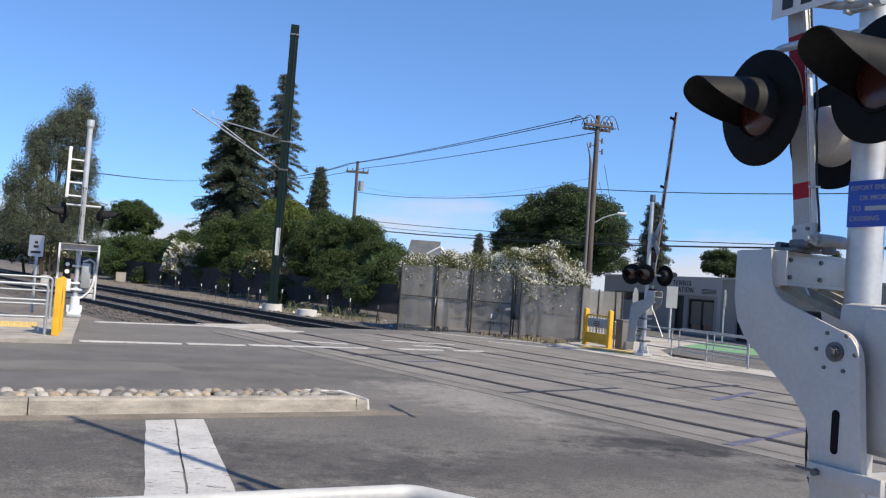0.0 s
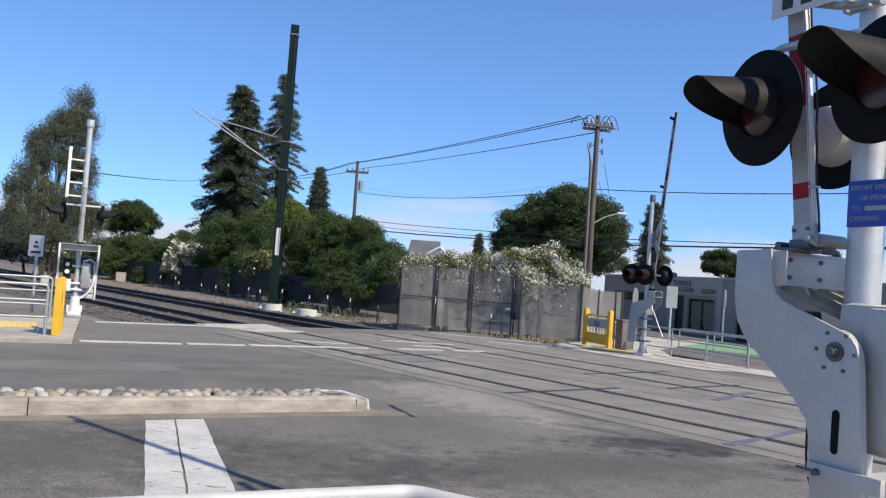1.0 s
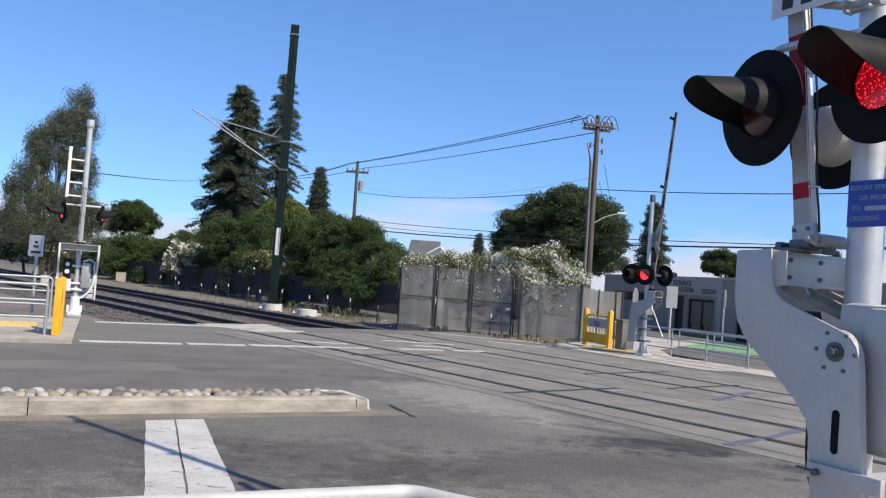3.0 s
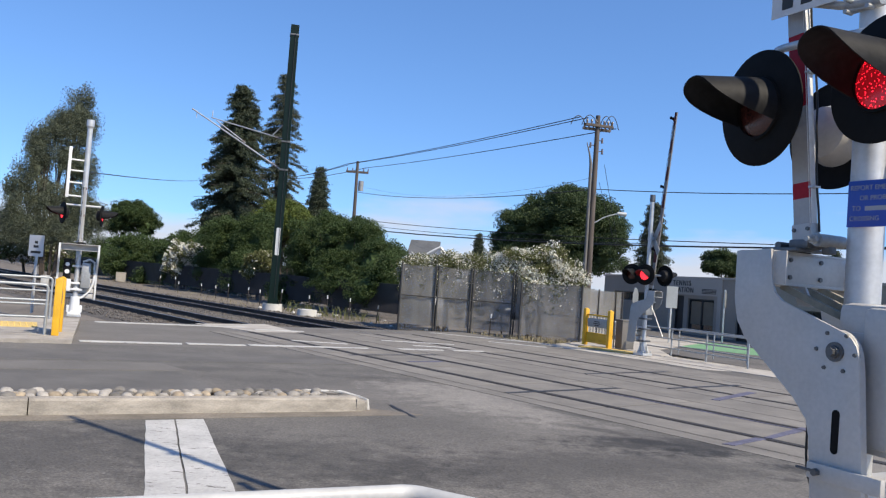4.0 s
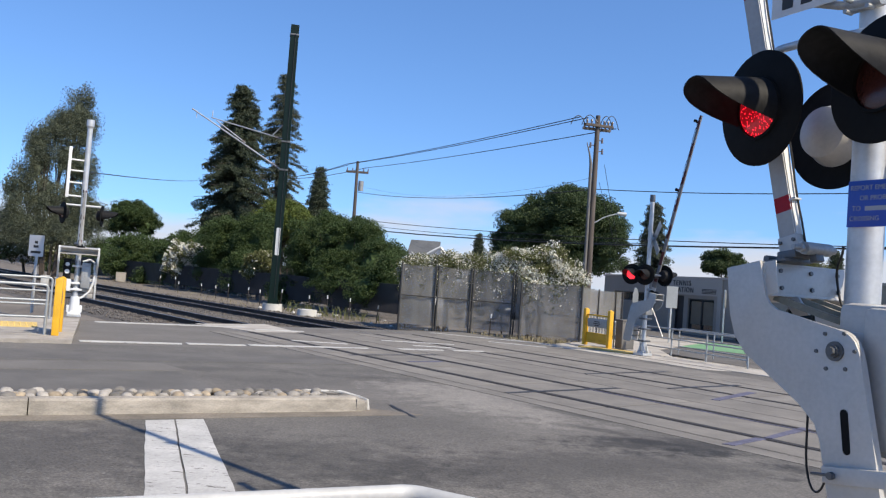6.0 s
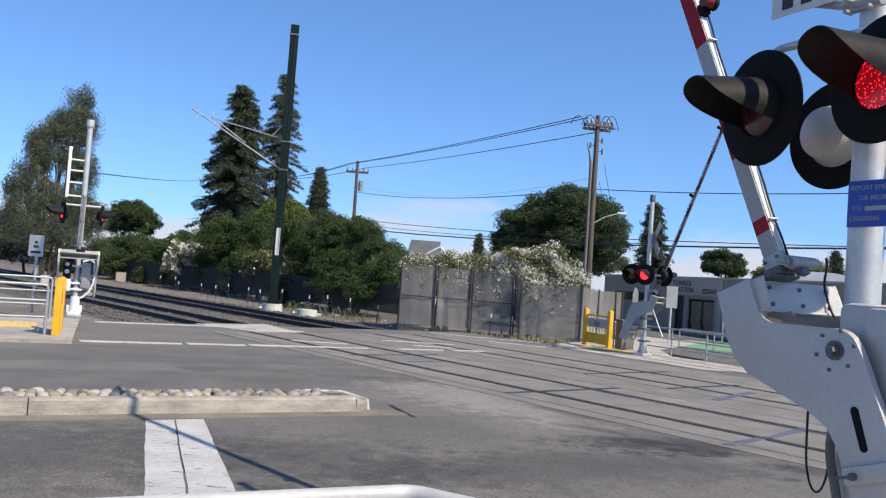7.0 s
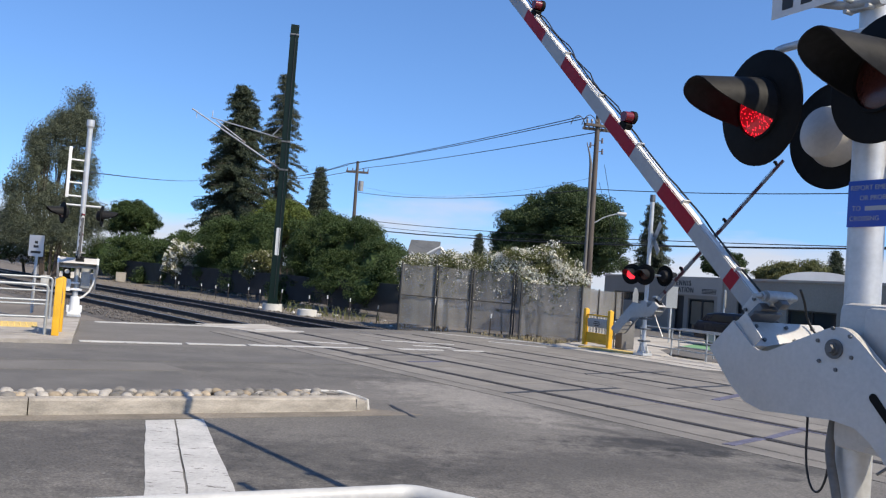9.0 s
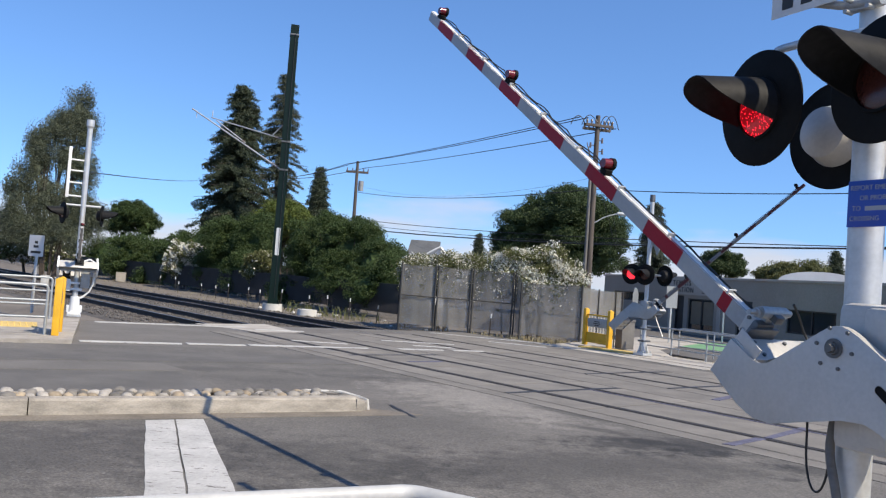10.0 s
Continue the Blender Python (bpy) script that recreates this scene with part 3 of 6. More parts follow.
def stripe(pts, m, label, z=0.014, name="road_line", cat="road marking"):
    bm = bmesh.new()
    slab(bm, pts, 0.0, z)
    return tagged(part(name, bm, m, smooth=False), label, cat, kind="structure")


# white edge lines of the footpath, broken where the rails cross
for s0, s1, w in ((1.6, 3.6, 18.05), (3.75, 5.0, 18.1), (5.1, 8.0, 18.15), (2.4, 6.4, 23.3), (6.5, 7.9, 22.6),
                  (8.9, 10.1, 18.2), (10.4, 11.3, 18.2)):
    stripe([road_pt(s0, w), road_pt(s1, w), road_pt(s1 + 0.05, w + 0.24), road_pt(s0, w + 0.30)], PAINT, "white painted edge line of the footpath", 0.012)
for x0, y0, x1, y1 in ((-3.6, 20.5, -2.2, 20.6), (-1.5, 22.6, 0.5, 23.0), (-0.6, 21.7, 0.5, 21.8), (-0.2, 27.3, 3.0, 26.3), (1.6, 25.2, 3.3, 24.6)):
    d = (Vector((x1, y1)) - Vector((x0, y0))).normalized()
    p = Vector((-d.y, d.x)) * 0.10
    stripe([(x0 - p.x, y0 - p.y), (x1 - p.x, y1 - p.y), (x1 + p.x, y1 + p.y), (x0 + p.x, y0 + p.y)], PAINT, "worn white painted line by the crossing", 0.0145)
# survey paint
for o, s0, s1, wd in ((RAILS[1] - 0.19, -9.6, -4.2, 0.05),):
    stripe([track_pt(s0, o), track_pt(s1, o), track_pt(s1, o + wd), track_pt(s0, o + wd)], BLUE_PAINT, "faded blue survey line along a rail", 0.0165, "survey_mark")
for pts in (((3.66, 10.32), (3.80, 10.27), (4.46, 10.92), (4.34, 10.98)), ((4.47, 11.05), (4.57, 11.0), (5.58, 12.10), (5.48, 12.2)), ((5.0, 14.8), (5.15, 14.75), (6.45, 16.4), (6.3, 16.5)),
            ((-0.6, 17.5), (-0.5, 17.4), (0.2, 18.0), (0.12, 18.1))):
    stripe(pts, BLUE_PAINT, "faded blue survey paint on the crossing", 0.0165, "survey_mark")

# stop bar: two strips of white sheeting with a cracked joint
bar = thing("stop_bar", Matrix.Identity(4), "worn white stop bar of two cracked strips", "road marking")
for a, b, c, d in (((-3.14, 9.13), (-2.875, 9.29), (-1.66, 5.9), (-1.93, 5.75)), ((-2.86, 9.30), (-2.59, 9.45), (-1.30, 6.05), (-1.64, 5.9))):
    bm = bmesh.new()
    n = 14
    A, B, C, D = (Vector(p) for p in (a, b, c, d))
    edge_l, edge_r = [], []
    for i in range(n + 1):
        t = i / n
        j = 0.004 * math.sin(i * 2.7 + a[0]) + 0.004 * math.sin(i * 7.1)
        edge_l.append(A.lerp(D, t) + Vector((j, 0)))
        edge_r.append(B.lerp(C, t) + Vector((j * 0.8, 0)))
    slab(bm, [tuple(p) for p in edge_l + edge_r[::-1]], 0.0, 0.007)
    part("strip", bm, PAINT, bar, smooth=False)

# ---- median island ----
island = thing("median_island", Matrix.Translation((*road_pt(0, 9.92), 0)) @ pose(0, 0, 0, rz=ROAD_AZ),
               "low median island with concrete kerb and set cobbles", "traffic island")
END = 4.37
joints = (-30, -24.5, -18.4, -12.2, -6.1, 0.42, END - 0.1)
for a, b in zip(joints, joints[1:]):
    bm = bmesh.new()
    prof = ((0.0, -0.1), (0.0, 0.0), (0.022, 0.155), (0.045, 0.178), (0.17, 0.185), (0.19, 0.17), (0.19, -0.1))
    v = [[bm.verts.new((s, y, z)) for y, z in prof] for s in (a + 0.006, b - 0.006)]
    for i in range(len(prof)):
        bm.faces.new((v[0][i], v[0][(i + 1) % len(prof)], v[1][(i + 1) % len(prof)], v[1][i]))
    bm.faces.new(v[0]), bm.faces.new(v[1])
    part("kerb", bm, KERB, island, smooth=False)
bm = bmesh.new()
box(bm, -30, END - 0.2, 0.60, 0.76, -0.1, 0.15, 0.02)
part("kerb", bm, KERB, island)
bm = bmesh.new()
box(bm, -30, END - 0.2, 0.18, 0.62, -0.1, 0.13)
part("bedding", bm, GUTTER, island, "mortar bed of the cobbles", smooth=False)
bm = bmesh.new()   # rounded, painted nose
pts = [(END - 0.11, 0.0), (END + 0.02, 0.02), (END + 0.10, 0.14), (END + 0.10, 0.5), (END - 0.02, 0.72), (END - 0.5, 0.76), (END - 0.11, 0.3)]
slab(bm, pts, -0.1, 0.165)
for vv in bm.verts:
    if vv.co.z > 0.1 and vv.co.x > END:
        vv.co.z = 0.125
part("kerb_nose", bm, KERB, island, "worn concrete nose of the island", smooth=False)
bm = bmesh.new()
tube(bm, [(END - 0.60, 0.70, 0.168), (END - 0.1, 0.60, 0.168), (END + 0.085, 0.42, 0.128), (END + 0.10, 0.14, 0.125), (END + 0.108, 0.12, 0.0)], 0.022, 6)
part("edge_paint", bm, PAINT, island, "remains of white edge paint")
bm = bmesh.new()
slab(bm, [(-30, -0.32), (END + 0.70, -0.30), (END + 0.55, -0.1), (END + 0.12, 0.25), (END - 0.1, 0.25), (END - 0.1, 0.0), (-30, 0.0)], -0.1, 0.005)
part("gutter", bm, GUTTER, island, "stained concrete gutter strip", smooth=False)
rng = random.Random(11)
cobble_meshes = []
for i in range(6):
    bm = bmesh.new()
    bmesh.ops.create_icosphere(bm, subdivisions=2, radius=1)
    for vv in bm.verts:
        k = 1 + 0.22 * noise.noise(vv.co * 1.1 + Vector((i * 9, 0, 0)))
        vv.co = Vector((vv.co.x * 0.098 * k, vv.co.y * 0.085 * k, vv.co.z * 0.062 * k))
    cobble_meshes.append([bm_mesh("cobble", bm, COBBLE, True, 180), None])
    c = cobble_meshes[-1][0].copy()
    c.materials[0] = COBBLE_WARM
    cobble_meshes[-1][1] = c
for row in range(3):
    s = -8.5 + rng.random() * 0.1
    while s < END - 0.45:
        ob = new("cobble", rng.choice(cobble_meshes)[1 if rng.random() < 0.28 else 0])
        ob.parent = island
        k = rng.uniform(0.55, 0.98)
        ob.matrix_local = pose(s, 0.26 + row * 0.15 + rng.uniform(-0.03, 0.03), 0.155 + rng.uniform(0, 0.02), rng.uniform(-20, 20), rng.uniform(-20, 20), rng.uniform(0, 360)) @ Matrix.Diagonal((k, k, k, 1))
        s += rng.uniform(0.105, 0.165)
blotch(-0.38, 11.05, 0.62, 0.045, 31, TAR, "black tar crack repair beyond the island", "tar_seam", az=-66)

# ---- pavements ----
bm = bmesh.new()
slab(bm, [(-4.64, 22.21), (-3.26, 22.37), (-5.36, 25.70), (-6.99, 23.77)], -0.2, 0.004)
tagged(part("kerb_apron", bm, APRON, smooth=False), "pale concrete apron where the footpath meets the tracks", "pavement", kind="structure")
bm = bmesh.new()
slab(bm, [road_pt(-90, 3.3), road_pt(6.2, 3.3), road_pt(6.2, 3.52), road_pt(-90, 3.52)], -0.5, 0.125)
tagged(part("near_kerb", bm, KERB, smooth=False), "grey concrete kerb of the near pavement", "kerb", kind="structure")
bm = bmesh.new()
slab(bm, [road_pt(-90, -40), road_pt(6.2, -40), road_pt(6.2, 3.3), road_pt(-90, 3.3)], -0.5, 0.13)
tagged(part("near_pavement", bm, CONCRETE, smooth=False), "pale concrete pavement beside the road", "pavement", kind="structure")
bm = bmesh.new()
slab(bm, [road_pt(-40, 17.7), road_pt(1.42, 17.7), road_pt(2.05, 23.7), road_pt(-40, 23.7)], -0.5, 0.07)
tagged(part("footway_pad", bm, CONCRETE, smooth=False), "pale concrete footway pad by the tracks", "pavement", kind="structure")
bm = bmesh.new()
slab(bm, [road_pt(-3.4, 20.3), road_pt(0.9, 20.3), road_pt(0.95, 21.7), road_pt(-3.4, 21.7)], 0.0, 0.078)
for i in range(34):
    for j in range(10):
        p = road_pt(-3.3 + i * 0.125, 20.4 + j * 0.125)
        cyl(bm, (*p, 0.07), (*p, 0.088), 0.022, 0.014, 6)
tagged(part("tactile_strip", bm, TACTILE, smooth=False), "yellow tactile paving with small domes", "tactile paving", kind="structure")
bm = bmesh.new()
slab(bm, [track_pt(-17.6, 19.8), track_pt(-7.4, 19.3), track_pt(-6.8, 19.6), track_pt(-6.8, 20.8), track_pt(-14.2, 21.3), track_pt(-16.2, 23.5), track_pt(-19, 31), track_pt(-21.2, 30), track_pt(-18.4, 22.0)], -0.5, 0.016)
tagged(part("far_pavement", bm, APRON, smooth=False), "pale concrete pavement beyond the tracks", "pavement", kind="structure")
bm = bmesh.new()
slab(bm, [track_pt(-19.6, 19.3), track_pt(-11.6, 18.75), track_pt(-11.2, 19.45), track_pt(-17.6, 19.78)], -0.3, 0.009)
tagged(part("kerb_apron", bm, APRON, smooth=False), "worn pale concrete apron before the far pavement", "pavement", kind="structure")
bm = bmesh.new()
slab(bm, [track_pt(-16.7, 19.95), track_pt(-14.8, 19.95), track_pt(-14.8, 20.6), track_pt(-16.7, 20.6)], 0, 0.06)
tagged(part("tactile_strip", bm, TACTILE, smooth=False), "yellow tactile paving beyond the tracks", "tactile paving", kind="structure")
bm = bmesh.new()
slab(bm, [(8.7, 30.6), (11.4, 28.2), (14.0, 32.0), (10.4, 35.4)], -0.3, -0.004)
tagged(part("cycle_lane", bm, GREEN_PAINT, smooth=False), "green painted cycle lane behind the railing", "cycle lane", kind="structure")
bm = bmesh.new()
slab(bm, [(6.9, 27.5), (9.4, 21.5), (60, 8), (60, 70), (12, 75)], -0.4, -0.012)
tagged(part("side_street", bm, OLD_ASPHALT, smooth=False), "grey asphalt of the street beyond", "road", kind="structure")


# ---- crossing signals and gates ----
def flip_rows(times, lit_first):
    """A lamp disc that turns its lit face forward or back at the given times."""
    rows, a = [], 0 if lit_first else 180
    rows.append((0.0, pose(0, 0, 0, rz=a)))
    for t in times:
        for k, dt in enumerate((-0.0334, 0.0, 0.0334, 0.0667)):
            rows.append((t + dt, pose(0, 0, 0, rz=a + 60 * k)))
        a += 180
    rows.append((10.05, pose(0, 0, 0, rz=a)))
    return rows


FLIP_L = (2.15, 2.55, 3.2, 3.85, 4.56, 5.24, 5.9, 6.54, 7.15, 7.84, 8.56, 9.15, 9.85)   # the lamp that flashes first
FLIP_R = FLIP_L[1:]
moving = []          # (object, rows), keyed at the end


def signal_head(parent, m, flips, near, grp_label="black round flashing signal head with hood"):
    """A round black backing with a hooded lens, facing local +y; its lamp disc turns. m: its pose on the signal."""
    bm = bmesh.new()
    seg = 48 if near else 28
    R = 0.305
    prof = [(0.0, -0.022), (0.150, -0.022), (0.1515, 0.022), (0.166, 0.022), (0.168, 0.006), (R - 0.01, 0.006), (R, 0.0), (R, -0.008), (R - 0.012, -0.004), (0.18, -0.004), (0.165, -0.03), (0.14, -0.12), (0.06, -0.155), (0.0, -0.16)]
    rings = []
    for r, y in prof:
        rings.append([bm.verts.new((r * math.cos(2 * math.pi * k / seg), y, r * math.sin(2 * math.pi * k / seg))) for k in range(seg)] if r else [bm.verts.new((0, y, 0))])
    for a, b in zip(rings, rings[1:]):
        for k in range(seg):
            if len(a) == 1:
                bm.faces.new((a[0], b[k], b[(k + 1) % seg]))
            elif len(b) == 1:
                bm.faces.new((a[k], a[(k + 1) % seg], b[0]))
            else:
                f = bm.faces.new((a[k], a[(k + 1) % seg], b[(k + 1) % seg], b[k]))
                if min(a[0].co.y, b[0].co.y) < -0.025:
                    f.material_index = 1
    for f in bm.faces:
        if len(f.verts) == 3 and f.calc_center_median().y < -0.1:
            f.material_index = 1
    head = part("signal_head", bm, (BLACK, ALU if near else BLACK_WORN), parent, grp_label)
    head.matrix_local = m
    # the hood: an open sheet, longer above
    bm = bmesh.new()
    n = 28
    span = 120
    ro, ri = 0.162, 0.155
    grid = []
    for i in range(n + 1):
        a = radians(90 - span + 2 * span * i / n)
        reach = 0.04 + 0.375 * math.cos(math.pi / 2 * min(1.0, abs(a - math.pi / 2) / radians(span)) ** 2.2)
        row = []
        for r in (ro, ri):
            for j in range(5):
                y = 0.005 + (reach - 0.005) * j / 4
                q = r * (1 - 0.42 * y)
                row.append(bm.verts.new((q * math.cos(a), y, q * math.sin(a) - 0.01 * y)))
        grid.append(row)
    for a, b in zip(grid, grid[1:]):
        for j in range(4):
            bm.faces.new((a[j], a[j + 1], b[j + 1], b[j]))
            bm.faces.new((a[5 + j], a[6 + j], b[6 + j], b[5 + j]))
        bm.faces.new((a[4], a[9], b[9], b[4]))
    part("hood", bm, BLACK_WORN, head, "faded black sheet metal hood")
    # lens disc, lit on one face
    bm = bmesh.new()
    seg = 32
    rings = []
    for side in (1, -1):
        for r, y in ((0.0, 0.020), (0.070, 0.018), (0.120, 0.012), (0.149, 0.003)):
            rings.append([bm.verts.new((r * math.cos(2 * math.pi * k / seg), side * y, r * math.sin(2 * math.pi * k / seg))) for k in range(seg)] if r else [bm.verts.new((0, side * y, 0))])
    for side in (0, 4):
        for a, b in zip(rings[side:side + 4], rings[side + 1:side + 4]):
            for k in range(seg):
                f = bm.faces.new((a[0], b[k], b[(k + 1) % seg]) if len(a) == 1 else (a[k], a[(k + 1) % seg], b[(k + 1) % seg], b[k]))
                f.material_index = 0 if side == 0 else 1
    for k in range(seg):
        f = bm.faces.new((rings[3][k], rings[3][(k + 1) % seg], rings[7][(k + 1) % seg], rings[7][k]))
        f.material_index = 2
    lens = part("lens", bm, ((LED if near else FAR_LED), LENS, BLACK), head, "round red diode lens")
    lens.matrix_local = pose(0, 0.004, 0)
    if flips:
        moving.append((lens, [(t, pose(0, 0.004, 0) @ mm) for t, mm in flips]))
    else:
        lens.matrix_local = pose(0, 0.004, 0, rz=180)
    return head


def plate_outline():
    """The counterweight plate: a broad curved arm from the gate's bracket past the pivot to the weights."""
    return [(0.610, 0.472), (0.382, 0.484), (0.366, 0.300), (0.345, 0.255), (0.300, 0.218), (-0.030, 0.104), (-0.068, 0.090), (-0.100, 0.068), (-0.124, 0.038), (-0.137, 0.002), (-0.147, -0.06), (-0.179, -0.474),
            (-0.210, -1.02), (-0.17, -1.06), (0.045, -1.05), (0.072, -1.0), (0.076, -0.70), (0.100, -0.42), (0.120, -0.335), (0.200, -0.243), (0.400, -0.085), (0.520, 0.010), (0.583, 0.105), (0.608, 0.22)]


def gate_arm(parent, pivot, length, rows, near, offset=0.31, turn=0.0, plate_y=0.25, plain=False, plate_mat=ALU, thick=0.016, reds=RED_TAPE, whites=ARM_WHITE):
    """The moving gate: at rest it stands up along local z from its pivot, and swings towards local +x. rows: seconds and degrees."""
    arm = new("gate_arm")
    arm.empty_display_size = 0.1
    arm.parent = parent
    arm.location = pivot
    x = offset
    far_y = 0.44 if near else plate_y
    tip_w, base_w = (0.052, 0.056) if near else (0.036, 0.052)
    # striped arm, 16 inch bands
    edges = [0.60, 0.80, 0.885, 1.295] if near else [0.60, 0.84, 0.935, 1.335]
    while edges[-1] < length:
        edges.append(min(edges[-1] + 0.402, length))
    for k, (a, b) in enumerate(zip(edges, edges[1:])):
        wa = base_w + (tip_w - base_w) * a / length
        wb = base_w + (tip_w - base_w) * b / length
        bm = bmesh.new()
        va = [bm.verts.new((x + sx * wa, sy * 0.028, a)) for sx, sy in ((-1, -1), (1, -1), (1, 1), (-1, 1))]
        vb = [bm.verts.new((x + sx * wb, sy * 0.028, b)) for sx, sy in ((-1, -1), (1, -1), (1, 1), (-1, 1))]
        for i in range(4):
            bm.faces.new((va[i], va[(i + 1) % 4], vb[(i + 1) % 4], vb[i]))
        bm.faces.new(va), bm.faces.new(vb)
        bmesh.ops.bevel(bm, geom=[e for e in bm.edges if abs((e.verts[0].co - e.verts[1].co).z) > 0.05], offset=0.006, segments=2, affect="EDGES")
        bm.normal_update()
        # side faces of the near arm get the white with sunlight painted in
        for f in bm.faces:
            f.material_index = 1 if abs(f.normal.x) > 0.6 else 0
        part("red_band" if k % 2 and not plain else "white_band", bm, (reds if k % 2 and not plain else whites, EDGE_SUNLIT if near else whites), arm, smooth=False)
    # lamps with their hoods on the upper edge, and the cable between them
    lamps = [length * f for f in (0.962, 0.672, 0.39)] if near else [length * f for f in (0.97, 0.62, 0.30)]
    for zl in lamps:
        bm = bmesh.new()
        c = Vector((x - 0.125, 0, zl))
        cyl(bm, c + Vector((0, -0.045, 0)), c + Vector((0, 0.045, 0)), 0.040, 0.034, 20)
        lamp = part("arm_lamp", bm, RED_GLASS, arm, "small round red gate lamp")
        bm = bmesh.new()
        cyl(bm, c + Vector((0, -0.047, 0)), c + Vector((0, -0.020, 0)), 0.045, 0.045, 20)
        box(bm, c.x + 0.03, c.x + 0.075, -0.03, 0.03, zl - 0.055, zl + 0.02, 0.006)
        part("lamp_body", bm, BLACK, lamp, "black lamp housing")
    bm = bmesh.new()
    pts = []
    n = 46
    for i in range(n + 1):
        zz = 0.62 + (length * 0.97 - 0.62) * i / n
        w = base_w + (tip_w - base_w) * zz / length
        pts.append((x - w - 0.010 - 0.006 * abs(math.sin(i * 1.9)), 0.012 * math.sin(i * 0.7) - 0.022, zz))
    tube(bm, pts, 0.006, 6)
    if near:
        tube(bm, [(p[0] - 0.008 - 0.012 * abs(math.sin(k * 2.3)), p[1] + 0.018 * math.sin(k * 1.7), p[2]) for k, p in enumerate(pts) if k > 14], 0.005, 6)
    part("arm_cable", bm, CABLE, arm, "black cable tied along the arm")
    if near:
        for i in range(9):
            bm = bmesh.new()
            zz = 0.85 + i * 0.62
            w = base_w + (tip_w - base_w) * zz / length
            box(bm, x - w - 0.022, x - w + 0.010, -0.030, 0.030, zz, zz + 0.010, 0.002)
            part("cable_clip", bm, GALV, arm)
    # butt of the arm, clamp and cross beam between the plates
    bm = bmesh.new()
    box(bm, x - base_w - 0.005, x + base_w + 0.005, -0.033, 0.033, 0.545, 0.665, 0.006)
    butt = part("arm_butt", bm, ALU, arm, "grey metal butt of the arm")
    if near:
        for sx in (-0.042, 0.042):
            for zz in (0.575, 0.635):
                bm = bmesh.new()
                cyl(bm, (x + sx, 0.03, zz), (x + sx, 0.044, zz), 0.011, 0.011, 6)
                part("bolt", bm, DARK_STEEL, butt)
    bm = bmesh.new()
    sx_ = x - 0.13
    cyl(bm, (sx_, 0.08, 0.562), (sx_, -0.11, 0.562), 0.033, 0.033, 20)
    cyl(bm, (sx_, -0.11, 0.562), (sx_, -0.15, 0.562), 0.020, 0.020, 12)
    cyl(bm, (sx_, 0.08, 0.562), (sx_, 0.16, 0.562), 0.014, 0.014, 12)
    cyl(bm, (sx_, 0.10, 0.562), (sx_, 0.115, 0.562), 0.026, 0.026, 6)
    box(bm, sx_, x - 0.04, -0.03, 0.02, 0.545, 0.580, 0.006)
    spring = part("shear_spring", bm, SIGN_BACK, arm, "grey cylinder beside the arm's butt")
    bm = bmesh.new()
    box(bm, sx_ - 0.012, sx_ + 0.03, -0.05, 0.01, 0.495, 0.540, 0.005)
    part("pedestal", bm, DARK_STEEL, spring, "short grey pedestal of the cylinder")
    bm = bmesh.new()
    box(bm, x + 0.00, x + 0.22, -0.08, 0.14, 0.480, 0.498, 0.004)
    box(bm, x - 0.02, x + 0.10, -0.05, 0.08, 0.498, 0.545, 0.012)
    cyl(bm, (x + 0.15, -0.06, 0.512), (x + 0.15, 0.10, 0.512), 0.020, 0.020, 12)
    part("saddle", bm, DARK_STEEL if near else BLACK_WORN, arm, "dark clamp plate under the arm")
    bm = bmesh.new()
    box(bm, 0.375, 0.60, -far_y, plate_y, 0.462, 0.478, 0.003)
    box(bm, 0.36, 0.60, -far_y, plate_y, 0.300, 0.314, 0.003)
    box(bm, 0.368, 0.384, -far_y, plate_y, 0.314, 0.462, 0.002)
    beam = part("cross_beam", bm, ALU, arm, "grey channel beam between the plates")
    if near:
        for yy in (0.17, 0.11, -0.12, -0.33):
            for zz in (0.345, 0.435):
                bm = bmesh.new()
                cyl(bm, (0.356, yy, zz), (0.41, yy, zz), 0.012, 0.012, 6)
                part("bolt", bm, DARK_STEEL, beam)
    bm = bmesh.new()
    box(bm, 0.30, 0.38, plate_y - 0.012, plate_y - 0.004, 0.305, 0.475, 0.002)
    part("end_plate", bm, ALU, arm)
    if near:
        # stiffeners under the beam: two slanting straps and a gusset
        for y0, y1_ in ((0.12, -0.04), (-0.02, -0.20), (-0.16, -0.34)):
            bm = bmesh.new()
            tube(bm, [(0.40, y0, 0.30), (0.20, (y0 + y1_) / 2, 0.20), (0.06, y1_, 0.13)], 0.024, 4)
            part("brace", bm, DULL_STRAP, arm, "dull slanting strap under the beam")
        bm = bmesh.new()
        prism(bm, [(0.33, 0.30), (0.42, 0.30), (0.36, 0.20), (0.27, 0.20)], 0.02, 0.035)
        part("gusset", bm, ALU, arm, "grey gusset plate under the beam", smooth=False)
        bm = bmesh.new()
        tube(bm, rounded([(x - 0.13, -0.15, 0.555), (0.24, -0.22, 0.525), (0.335, -0.29, 0.475), (0.352, -0.31, 0.38), (0.33, -0.30, 0.27), (0.22, -0.24, 0.16)], 0.06), 0.007, 8)
        part("beam_cable", bm, CABLE, arm, "black cable curving down from the beam")
